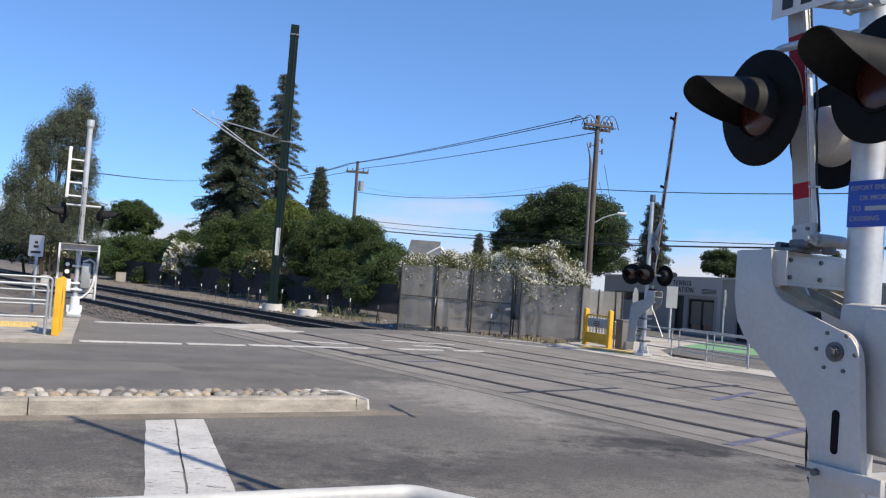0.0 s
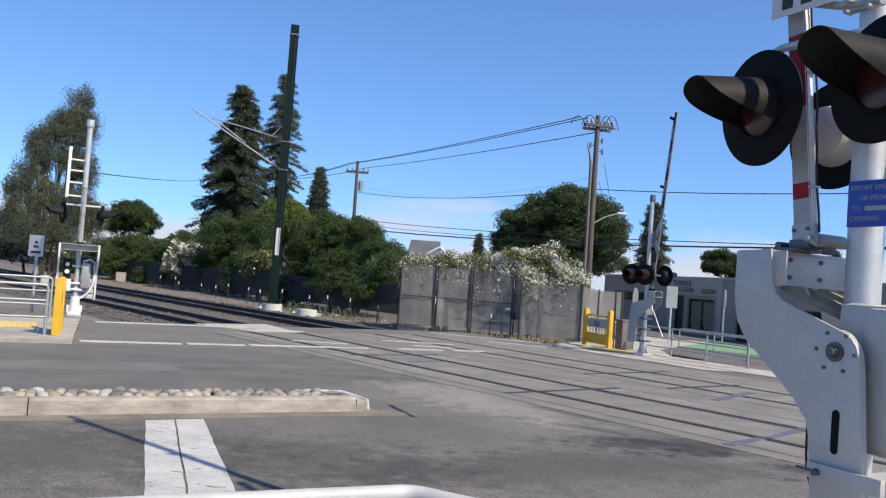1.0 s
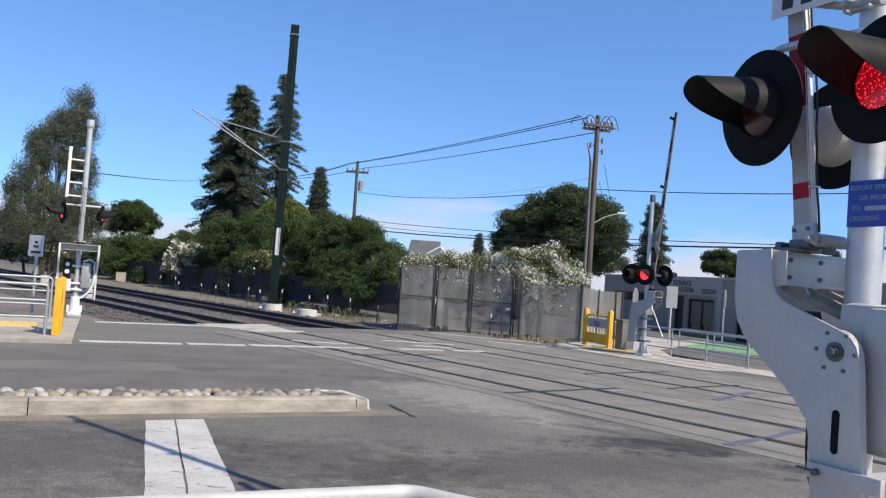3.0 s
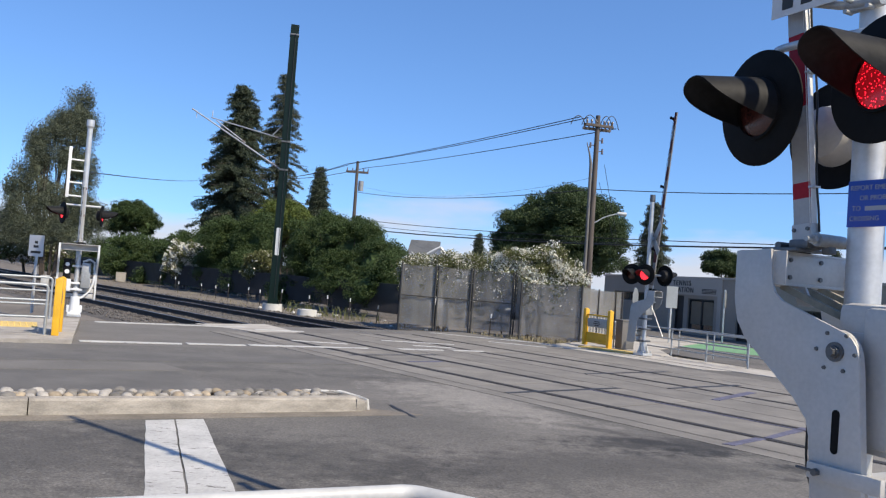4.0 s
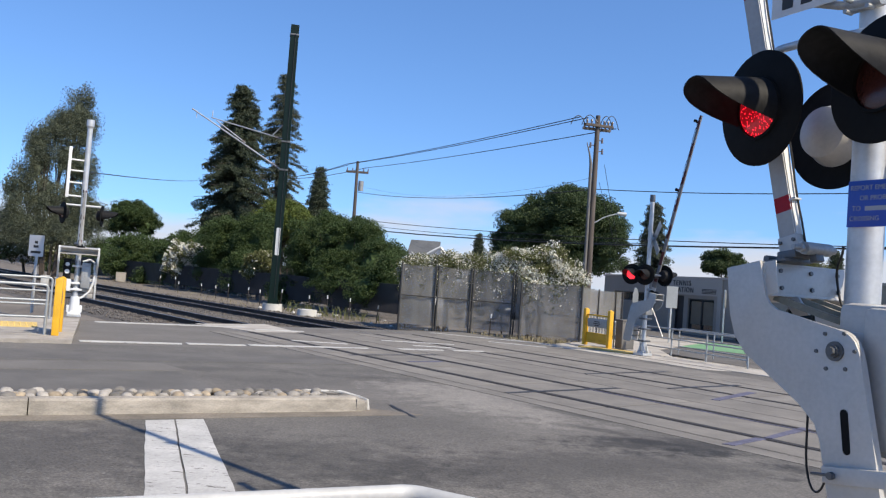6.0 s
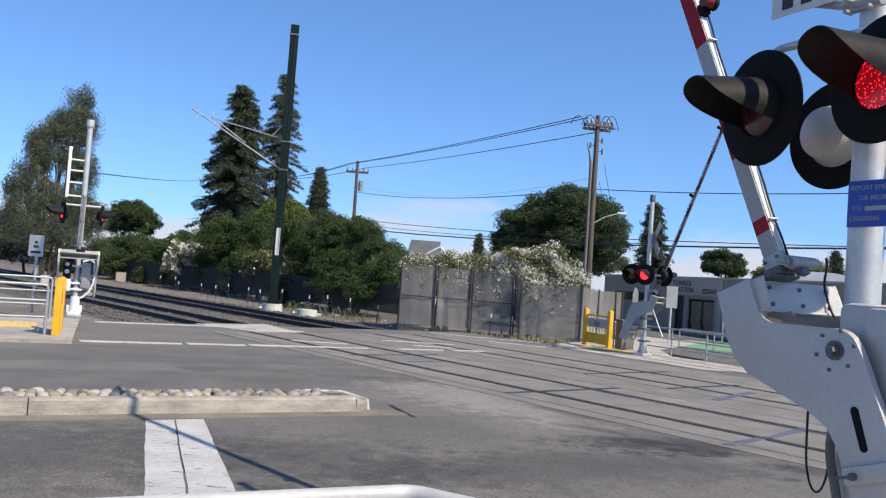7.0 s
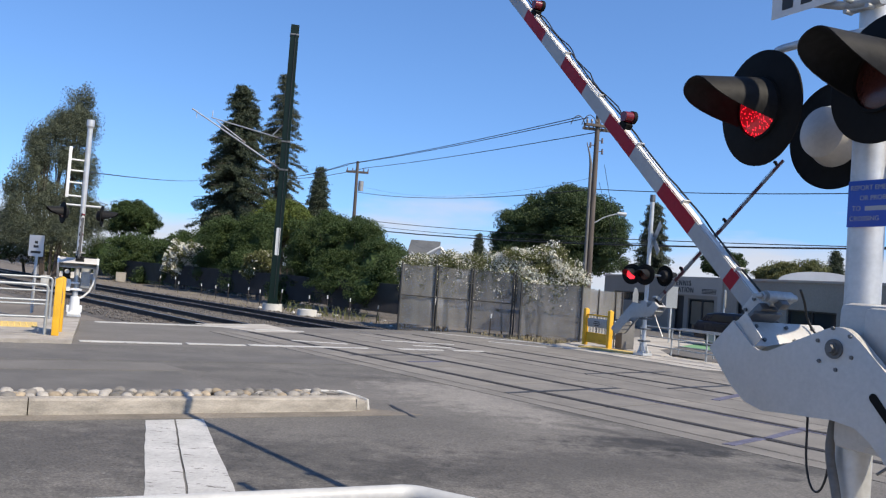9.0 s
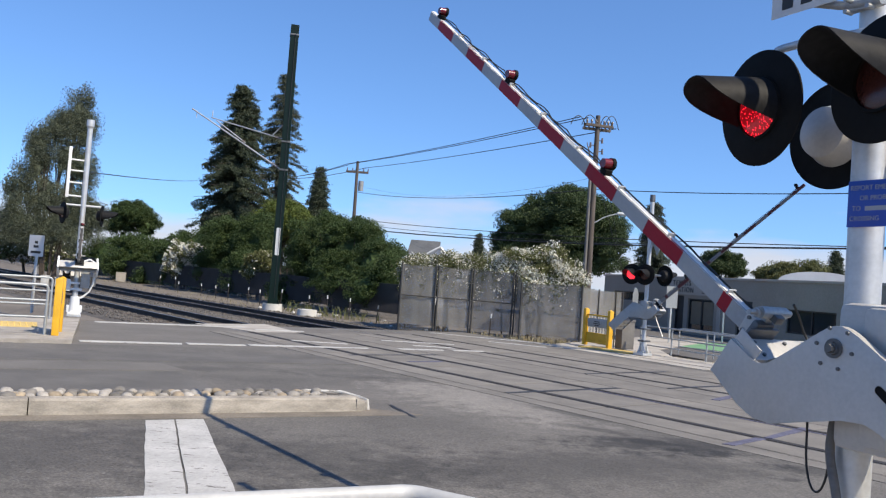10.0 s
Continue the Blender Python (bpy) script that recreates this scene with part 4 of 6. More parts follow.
    for side in (1, -1):
        bm = bmesh.new()
        y0, y1 = (plate_y - 0.003, plate_y - 0.003 + thick) if side > 0 else (-far_y + 0.003 - thick, -far_y + 0.003)
        prism(bm, plate_outline(), y0, y1, 0.003)
        plate = part("counterweight_plate", bm, plate_mat, arm, "broad painted counterweight plate")
        if near and side > 0:
            bm = bmesh.new()
            px = -0.020
            cyl(bm, (px, y1, 0), (px, y1 + 0.010, 0), 0.046, 0.046, 28)
            cyl(bm, (px, y1 + 0.010, 0), (px, y1 + 0.024, 0), 0.031, 0.028, 20)
            cyl(bm, (px, y1 + 0.024, 0), (px, y1 + 0.042, 0), 0.022, 0.020, 6)
            part("pivot_bolt", bm, DARK_STEEL, plate, "large steel pivot bolt with washer")
            for a in (0, 60, 120, 180, 240, 300):
                bm = bmesh.new()
                c = Vector((px + 0.102 * math.cos(radians(a + 3)), 0, 0.094 * math.sin(radians(a + 3))))
                cyl(bm, c + Vector((0, y1, 0)), c + Vector((0, y1 + 0.008, 0)), 0.010, 0.009, 8)
                part("bolt", bm, DARK_STEEL, plate)
            bm = bmesh.new()
            prism(bm, [(-0.042 + 0.02 * math.cos(radians(a)), (-0.285 if a <= 180 else -0.45) + 0.02 * math.sin(radians(a))) for a in range(0, 361, 30)], y1 - 0.002, y1 + 0.003)
            part("slot", bm, BLACK, plate, "dark upright slot in the plate")
            bm = bmesh.new()
            rim = [(-0.030, 0.104), (-0.068, 0.090), (-0.100, 0.068), (-0.124, 0.038), (-0.137, 0.002), (-0.147, -0.06), (-0.179, -0.474), (-0.197, -0.80)]
            for (xa, za), (xb, zb) in zip(rim, rim[1:]):
                prism(bm, [(xa, za), (xb, zb), (xb + 0.008, zb - 0.001), (xa + 0.008, za - 0.008)], y0 - 0.026, y0 - 0.0005)
            part("edge_flange", bm, plate_mat, plate, "turned edge of the plate that catches the sun", smooth=False)
            bm = bmesh.new()
            box(bm, -0.30, 0.078, y1 - 0.004, y1 + 0.03, -0.60, -0.525, 0.004)
            part("weight_strap", bm, ALU, plate, "flat bar across the plate")
            bm = bmesh.new()
            cyl(bm, (0.02, y1 + 0.03, -0.565), (0.02, y1 + 0.055, -0.565), 0.018, 0.018, 6)
            cyl(bm, (0.02, y1 + 0.03, -0.565), (0.13, y1 + 0.035, -0.562), 0.007, 0.007, 6)
            part("bolt", bm, DARK_STEEL, plate)
    for zz in (-0.95, -0.80, -0.65):
        bm = bmesh.new()
        box(bm, -0.20, 0.05, -far_y + 0.02, plate_y - 0.02, zz - 0.06, zz + 0.06, 0.012)
        part("weight", bm, ALU, arm, "cast counterweight between the plates")
    rest = rows[0][1]
    for ob in arm.children:
        if ob.name.split(".")[0] in ("red_band", "white_band", "arm_lamp", "arm_cable", "cable_clip", "arm_butt", "shear_spring"):
            ob.matrix_local = pose(0, 0, 0, ry=rest)
    moving.append((arm, [(t, Matrix.Translation(pivot) @ pose(0, 0, 0, rz=turn) @ pose(0, 0, 0, ry=a - rest)) for t, a in rows]))
    return arm


def mast(parent, top, radius, base_z=0.0, near=False):
    bm = bmesh.new()
    cyl(bm, (0, 0, base_z), (0, 0, top), radius, radius, 40 if near else 20)
    pole = part("pole", bm, GALV, parent, "galvanised steel signal pole")
    bm = bmesh.new()
    box(bm, -0.19, 0.19, -0.19, 0.19, base_z - 0.02, base_z + 0.05, 0.01)
    for sx in (-1, 1):
        for sy in (-1, 1):
            cyl(bm, (sx * 0.15, sy * 0.15, base_z), (sx * 0.15, sy * 0.15, base_z + 0.12), 0.016, 0.016, 8)
            prism_pts = ((sx * radius * 0.7, base_z + 0.34), (sx * 0.17, base_z + 0.05), (sx * 0.05, base_z + 0.05))
            prism(bm, prism_pts, sy * 0.06 - 0.008, sy * 0.06 + 0.008)
    part("base_casting", bm, GALV, parent, "cast junction base with anchor bolts")
    return pole


def crossbuck(parent, z, y, label="white crossed signboards", turn=0, mat_=None):
    for k, a in enumerate((45, -45)):
        bm = bmesh.new()
        box(bm, -0.61, 0.61, y + 0.022 * k, y + 0.006 + 0.022 * k, -0.115, 0.115, 0.002)
        b = part("crossbuck_blade", bm, mat_ or SIGN_WHITE, parent, label)
        b.matrix_local = Matrix.Translation((0, 0, z)) @ pose(0, 0, 0, rz=turn) @ pose(0, 0, 0, ry=a)
    bm = bmesh.new()
    box(bm, -0.08, 0.08, y - 0.12, y, z - 0.05, z + 0.05, 0.006)
    part("sign_clamp", bm, GALV, parent)


NEAR_AT = (2.083, 4.046)
near_gate = thing("crossing_signal", Matrix.Translation((*NEAR_AT, 0)) @ pose(0, 0, 0, rz=116.84),
                  "railway crossing signal with lowering gate on galvanised pole", "crossing signal", "crossing signals with gates")
mast(near_gate, 4.1, 0.083, 0.15, True)
NEAR_PIVOT = (-0.073, 0.065, 1.60)
NEAR_ROWS = ((0.0, 5.9), (5.2, 5.9), (5.35, 6.5), (5.5, 8.5), (5.7, 10.9), (6.0, 14.3), (6.4, 18.8), (6.8, 23.2), (7.0, 25.6), (7.5, 31.6), (8.0, 37.4), (8.5, 43.0), (9.0, 48.4), (9.5, 53.1), (10.0, 57.3), (10.1, 58.1))
gate_arm(near_gate, NEAR_PIVOT, 6.0, NEAR_ROWS, True, plate_y=0.22)
HZ = 2.828
for sx, zz, tilt, fl in ((0.44, HZ, -2.5, flip_rows(FLIP_L, False)), (-0.26, HZ + 0.035, 5, flip_rows(FLIP_R, False))):
    signal_head(near_gate, pose(sx, 0.30, zz, tilt, 0, -8), fl, True)
for sx in (0.42, -0.30):
    signal_head(near_gate, pose(sx, -0.28, HZ - 0.06, rz=180), None, True)
bm = bmesh.new()
tube(bm, rounded([(0.44, 0.235, HZ + 0.20), (0.44, 0.215, HZ + 0.325), (0.20, 0.19, HZ + 0.335), (0, 0.12, HZ + 0.335), (-0.26, 0.17, HZ + 0.335), (-0.28, 0.20, HZ + 0.20)], 0.05), 0.022, 14)
box(bm, -0.10, 0.10, -0.11, 0.12, HZ + 0.29, HZ + 0.36, 0.02)
part("cross_arm", bm, GALV, near_gate, "pipe arm that carries the signal heads")
crossbuck(near_gate, 4.0, 0.14)
bm = bmesh.new()
tube(bm, rounded([(0.45, 0.12, HZ + 0.62), (0.1, 0.11, HZ + 0.50), (-0.1, 0.11, HZ + 0.48)], 0.05), 0.022, 10)
box(bm, -0.10, 0.10, 0.07, 0.115, HZ + 0.46, HZ + 0.50, 0.012)
for zz in (0.45, 0.51):
    cyl(bm, (0.06, 0.12, HZ + zz), (0.06, 0.17, HZ + zz), 0.012, 0.012, 8)
    cyl(bm, (-0.06, 0.12, HZ + zz), (-0.06, 0.17, HZ + zz), 0.012, 0.012, 8)
part("sign_bracket", bm, SIGN_BACK, near_gate, "grey bracket that holds the signs")
# two-line track count sign whose lower edge hangs by the arm
bm = bmesh.new()
box(bm, 0.06, 0.52, 0.16, 0.166, 3.35, 3.62, 0.002)
sgn = part("track_sign", bm, SIGN_WHITE, near_gate, "white sign plate with black lettering")
for k in range(3):
    bm = bmesh.new()
    box(bm, 0.14 + k * 0.12, 0.21 + k * 0.12, 0.1665, 0.168, 3.385, 3.50)
    part("letter_bar", bm, LETTER_DARK, sgn)
# mechanism case
bm = bmesh.new()
box(bm, -0.46, -0.01, -0.05, 0.19, 1.14, 1.835, 0.045)
case = part("mechanism_case", bm, ALU, near_gate, "grey rounded gate mechanism case")
bm = bmesh.new()
box(bm, -0.50, -0.16, 0.10, 0.215, 1.17, 1.82, 0.04)
part("case_door", bm, ALU, case, "bolted door of the case")
bm = bmesh.new()
cyl(bm, (-0.073, -0.38, 1.60), (-0.073, 0.29, 1.60), 0.04, 0.04, 20)
box(bm, -0.20, 0.06, -0.10, 0.20, 1.35, 1.70, 0.02)
part("main_shaft", bm, ALU, near_gate, "gate main shaft and gear case")
bm = bmesh.new()
tube(bm, [(0.02, 0.10, 1.26), (0.045, 0.10, 1.20)] + [(0.125 - 0.068 * math.cos(math.pi * i / 16), 0.10, 1.10 - 0.215 * math.sin(math.pi * i / 16)) for i in range(17)] + [(0.195, 0.10, 1.25), (0.195, 0.10, 1.40)], 0.006, 8)
part("loop_cable", bm, CABLE, near_gate, "black cable hanging in a loop")
bm = bmesh.new()
tube(bm, rounded([(0.04, 0.10, 1.28), (0.05, 0.12, 1.10), (-0.03, 0.145, 0.90), (-0.05, 0.125, 0.60), (-0.05, 0.12, 0.2)], 0.08), 0.022, 14)
part("conduit", bm, FAR_WOOD, near_gate, "grey flexible conduit on the pole")
# blue notice on the pole
bm = bmesh.new()
box(bm, -0.36, 0.035, 0.097, 0.101, 2.205, 2.432, 0.001)
notice = part("notice_plate", bm, BLUE_SIGN, near_gate, "blue notice plate with white lettering")


def lettering(body, size, parent, m, material, name="lettering", depth=0.0008, align="LEFT", spaced=1.0):
    cu = bpy.data.curves.new(name, "FONT")
    cu.body, cu.size, cu.extrude, cu.align_x = body, size, depth, align
    cu.space_character = spaced
    cu.materials.append(material)
    ob = new(name, cu)
    ob.parent = parent
    ob.matrix_local = m
    return ob


for k, body in enumerate(("REPORT EMERGENCY", "OR PROBLEM", "TO", "CROSSING")):
    lettering(body, 0.033, notice, pose((0.022, -0.03, 0.008, 0.020)[k], 0.1025, 2.385 - 0.050 * k, 90, 0, 180), LETTER_PALE)
for a, b, z in ((-0.06, -0.28, 2.290), (-0.19, -0.29, 2.238)):
    bm = bmesh.new()
    box(bm, b, a, 0.101, 0.1025, z - 0.006, z + 0.016)
    part("number_bar", bm, LETTER_PALE, notice)

# far gate, beyond the tracks
FAR_AT = (6.04, 24.00)
far_gate = thing("crossing_signal", Matrix.Translation((*FAR_AT, 0)) @ pose(0, 0, 0, rz=-57.0),
                 "railway crossing signal with gate beyond the tracks", "crossing signal", "crossing signals with gates")
mast(far_gate, 4.55, 0.062, 0.05)
FAR_ROWS = ((0.0, 5.0), (5.2, 5.0), (5.35, 6.0), (5.5, 8.8), (5.7, 10.8), (6.0, 13.0), (6.4, 16.2), (6.8, 19.2), (7.0, 20.8), (7.5, 25.9), (8.0, 31.1), (8.5, 36.2), (9.0, 41.0), (9.5, 45.6), (10.0, 49.8), (10.1, 50.6))
FOOT_ROWS = ((0.0, 6.0), (5.2, 6.0), (5.35, 7.0), (5.5, 10.3), (5.7, 12.8), (6.0, 16.0), (6.4, 20.4), (6.8, 24.6), (7.0, 26.8), (7.5, 32.0), (8.0, 37.4), (8.5, 42.4), (9.0, 47.8), (9.5, 52.2), (10.0, 56.3), (10.1, 57.1))
# this arm's bands are darkened in colour for its shaded back
gate_arm(far_gate, (-0.25, 0.0, 1.45), 5.75, FAR_ROWS, False, turn=12.0, plate_y=0.22, plate_mat=SIGN_BACK, reds=RED_SHADED, whites=ARM_SHADED)
for sx, fl in ((-0.40, flip_rows(FLIP_L, False)), (0.12, flip_rows(FLIP_R, False))):
    signal_head(far_gate, pose(sx, -0.25, 2.38, rz=180 + 18), fl, False)
signal_head(far_gate, pose(0.45, 0.22, 2.38, rz=0), None, False)
bm = bmesh.new()
tube(bm, [(-0.42, -0.1, 2.38), (0.45, 0.08, 2.38)], 0.03, 10)
part("cross_arm", bm, GALV, far_gate)
crossbuck(far_gate, 3.45, 0.10, turn=-25, mat_=SIGN_BACK)
bm = bmesh.new()
cyl(bm, (0, 0, 4.5), (0, 0, 4.56), 0.04, 0.085, 16)
cyl(bm, (0, 0, 4.56), (0, 0, 4.74), 0.085, 0.075, 16)
part("bell", bm, DARK_STEEL, far_gate, "grey crossing bell on the pole's top")
bm = bmesh.new()
box(bm, -0.10, 0.16, -0.14, 0.14, 1.22, 1.62, 0.03)
part("mechanism_case", bm, SIGN_BACK, far_gate, "grey gate mechanism case")
for a_, b_, r_ in (((0.16, 0.05, 1.50), (0.62, 0.10, 0.62), 0.016), ((0.16, -0.08, 1.58), (0.42, -0.08, 1.60), 0.022), ((-0.12, 0.16, 1.55), (-0.12, 0.16, 0.30), 0.030)):
    bm = bmesh.new()
    cyl(bm, a_, b_, r_, r_, 8)
    part("strut", bm, SIGN_BACK, far_gate, "thin grey strut of the gate")
for zz in (0.45, 0.80, 1.10):
    bm = bmesh.new()
    box(bm, -0.15, 0.09, -0.09, 0.19, zz - 0.025, zz + 0.025, 0.006)
    part("clamp", bm, DARK_STEEL, far_gate, "dark pole clamp")

# footway gate by the yellow post
LEFT_AT = (-10.05, 22.72)
left_gate = thing("crossing_signal", Matrix.Translation((*LEFT_AT, 0)) @ pose(0, 0, 0, rz=-65.5),
                  "tall footway signal with short gate and ladder frame", "crossing signal", "crossing signals with gates")
mast(left_gate, 5.3, 0.070, 0.05)
gate_arm(left_gate, (-0.10, 0.0, 1.55), 2.1, FOOT_ROWS, False, plate_y=0.47, plain=True, plate_mat=WHITE_METAL, thick=0.05)
signal_head(left_gate, pose(0.1, -0.5, 2.86, rz=198), flip_rows(FLIP_R, False), False)
signal_head(left_gate, pose(0.1, 0.5, 2.86, rz=-12), flip_rows(FLIP_R, False), False)
bm = bmesh.new()
tube(bm, [(0, -0.45, 3.1), (0, 0.5, 3.1)], 0.03, 10)
part("cross_arm", bm, GALV, left_gate)
bm = bmesh.new()
cyl(bm, (0, 0, 5.32), (0, 0, 5.50), 0.105, 0.105, 16)
cyl(bm, (0, 0, 5.24), (0, 0, 5.32), 0.06, 0.105, 16)
part("bell", bm, GALV, left_gate, "grey crossing bell on the pole's top")
bm = bmesh.new()
for zz in (3.35, 3.72, 4.05, 4.35):
    cyl(bm, (0, -0.08, zz), (0.05, -0.42, zz), 0.022, 0.022, 8)
box(bm, 0.02, 0.08, -0.48, -0.40, 3.30, 4.70, 0.01)
part("sign_frame", bm, WHITE_METAL, left_gate, "white sign seen edge-on with its brackets")
bm = bmesh.new()
box(bm, -0.12, 0.16, 0.10, 0.34, 0.82, 1.52, 0.04)
part("mechanism_case", bm, SIGN_BACK, left_gate, "grey gate mechanism case")
bm = bmesh.new()
tube(bm, [(0.0, 0.12, 1.55), (0.02, 0.30, 1.62), (0.02, 0.42, 1.55), (0.02, 0.44, 1.2), (0.02, 0.42, 0.95), (0.0, 0.34, 0.74), (0.0, 0.20, 0.58), (0.0, 0.07, 0.52)], 0.030, 8)
part("conduit", bm, WHITE_METAL, left_gate, "pale bent conduit")
for zz in (0.78, 0.95, 1.42):
    bm = bmesh.new()
    box(bm, -0.12, 0.12, -0.14, 0.16, zz - 0.03, zz + 0.03, 0.008)
    part("clamp", bm, WHITE_METAL, left_gate, "pale pole clamp")
bm = bmesh.new()
box(bm, -0.08, 0.10, -0.36, -0.16, 1.05, 1.62, 0.03)
part("junction_box", bm, BLACK_WORN, left_gate, "dark junction box")
for zz, r in ((1.46, 0.055), (1.26, 0.06)):
    bm = bmesh.new()
    cyl(bm, (-0.10, -0.26, zz), (0.14, -0.26, zz), r, r, 16)
    part("fitting", bm, WHITE_METAL, left_gate, "white round fitting")
bm = bmesh.new()
box(bm, -0.10, 0.12, -0.30, -0.14, 0.72, 1.06, 0.03)
part("motor_cover", bm, WHITE_METAL, left_gate, "white motor cover")
# pale cast foot
bm = bmesh.new()
box(bm, -0.17, 0.17, -0.17, 0.17, 0.10, 0.16, 0.012)
cyl(bm, (0, 0, 0.14), (0, 0, 0.58), 0.15, 0.115, 16)
box(bm, -0.05, 0.05, -0.20, 0.20, 0.14, 0.34, 0.02)
part("foot_casting", bm, WHITE_METAL, left_gate, "pale painted cast foot")


# ---- fences, footway gates, railings ----
def fence_run(pts, tops, name, label, screen=True, mid=True, post_r=0.032, dark=FENCE_STEEL, cloth=SCREEN):
    """Wire mesh between steel posts, with windscreen cloth behind it."""
    o = Vector((*pts[0], 0))
    f = thing(name, Matrix.Translation(o), label, "fence", "fence by the crossing")
    for (x, y), h in zip(pts, tops):
        bm = bmesh.new()
        p = Vector((x, y, 0)) - o
        cyl(bm, p + Vector((0, 0, -0.25)), p + Vector((0, 0, h)), post_r, post_r, 10)
        cyl(bm, p + Vector((0, 0, h)), p + Vector((0, 0, h + 0.03)), post_r * 1.15, post_r * 0.5, 10)
        part("post", bm, dark, f)
    for (a, ha), (b, hb) in zip(zip(pts, tops), list(zip(pts, tops))[1:]):
        A, Bv = Vector((*a, 0)) - o, Vector((*b, 0)) - o
        for frac in ((0.985, 0.50) if mid else (0.985,)):
            bm = bmesh.new()
            tube(bm, [A + Vector((0, 0, ha * frac)), Bv + Vector((0, 0, hb * frac))], 0.018 if frac < 0.9 else 0.007, 8)
            part("rail", bm, FENCE_STEEL, f)
        d = (Bv - A).normalized()
        nrm = Vector((-d.y, d.x, 0))
        for off, m, nm, lab in ((0.02, CHAIN, "wire_mesh", "galvanised chain-link mesh"), (0.06, cloth, "windscreen", "dark windscreen cloth")):
            if nm == "windscreen" and not screen:
                continue
            bm = bmesh.new()
            n = 10
            rows = []
            for i in range(n + 1):
                t = i / n
                p = A.lerp(Bv, t) + nrm * (off + (0.02 * math.sin(i * 1.3) if nm == "windscreen" else 0))
                h = ha + (hb - ha) * t
                rows.append([bm.verts.new(p + Vector((0, 0, z))) for z in ((0.10 if nm == "windscreen" else -0.2), h * 0.5, h * 0.98)])
            for r0, r1 in zip(rows, rows[1:]):
                for j in range(2):
                    bm.faces.new((r0[j], r1[j], r1[j + 1], r0[j + 1]))
            part(nm, bm, m, f, lab)
    return f


fence_run([(-1.43, 29.92), (-0.17, 29.85)], [2.30, 2.27], "fence_panel", "chain-link gate panel with dark windscreen cloth", post_r=0.035, dark=FENCE_STEEL)
fence_run([(-0.08, 29.85), (1.12, 29.78)], [2.27, 2.27], "fence_panel", "chain-link gate panel with dark windscreen cloth", post_r=0.035, dark=FENCE_STEEL)
fence_run([(1.20, 29.78), (2.62, 29.42)], [2.27, 2.24], "fence_panel", "chain-link gate panel with dark windscreen cloth", post_r=0.035, dark=FENCE_STEEL)
fence_run([(2.70, 29.40), (2.86, 28.80), (4.92, 28.32)], [2.22, 1.90, 1.95], "wire_fence", "chain-link fence with grey windscreen cloth and dark posts", mid=False, dark=FENCE_STEEL)
fence_run([(4.92, 28.36), (5.9, 30.4), (7.0, 32.6), (7.5, 33.6)], [1.95, 1.85, 1.85, 1.85], "wire_fence", "chain-link fence along the pavement", mid=False)
# cloth colour darkened here to give the shade below the shrubs
fence_run([(-1.43, 30.05), track_pt(-27.0, 22.3), track_pt(-50, 22.8), track_pt(-75, 23.5), track_pt(-110, 25.0), track_pt(-165, 27.0)], [1.7, 1.45, 1.45, 1.45, 1.5, 1.6], "wire_fence", "low screened fence behind the shrubs, its cloth darkened as shade", mid=False, cloth=SCREEN_SHADED)


def footway_gate(a, b, z, label):
    """A yellow swing gate between two posts, with a notice and upright bars."""
    A, Bv = Vector((*a, z)), Vector((*b, z))
    w = (Bv - A).length
    g = thing("swing_gate", Matrix.Translation(A) @ pose(0, 0, 0, rz=math.degrees(math.atan2((Bv - A).y, (Bv - A).x))), label, "gate", "yellow footway gates")
    for x in (0, w):
        bm = bmesh.new()
        box(bm, x - 0.07, x + 0.07, -0.07, 0.07, 0, 1.16, 0.012)
        cyl(bm, (x, 0, 1.16), (x, 0, 1.19), 0.06, 0.02, 12)
        part("post", bm, YELLOW, g, "yellow square steel post")
    bm = bmesh.new()
    x0, x1 = 0.09, w - 0.09
    for zz in (0.98, 0.40, 0.12):
        box(bm, x0, x1, -0.02, 0.02, zz - 0.025, zz + 0.025, 0.006)
    for x in (x0, x1):
        box(bm, x - 0.02, x + 0.02, -0.02, 0.02, 0.1, 1.0, 0.006)
    part("gate_frame", bm, YELLOW, g)
    n = 7
    for k in range(n):
        bm = bmesh.new()
        x = x0 + (x1 - x0) * (k + 0.5) / n
        cyl(bm, (x, 0, 0.40), (x, 0, 0.98), 0.012, 0.012, 8)
        part("bar", bm, PALE_CONCRETE, g)
    bm = bmesh.new()
    box(bm, x0, x1, -0.012, 0.012, 0.14, 0.40, 0.004)
    part("kick_plate", bm, YELLOW, g)
    bm = bmesh.new()
    box(bm, x0 + 0.05, x1 - 0.05, -0.035, -0.023, 0.60, 0.88, 0.008)
    s = part("notice", bm, SIGN_BACK, g, "grey notice plate with a dark legend")
    for zz, ww in ((0.78, 0.30), (0.72, 0.36), (0.66, 0.26)):
        bm = bmesh.new()
        box(bm, w / 2 - ww / 2, w / 2 + ww / 2, -0.0375, -0.035, zz - 0.014, zz + 0.014)
        part("legend_bar", bm, LETTER_DARK, s)
    return g


footway_gate((4.80, 26.62), (5.33, 25.40), 0.05, "yellow steel swing gate beyond the tracks")
footway_gate((-7.80, 16.86), (-8.13, 17.72), 0.07, "yellow steel swing gate by the footway pad")


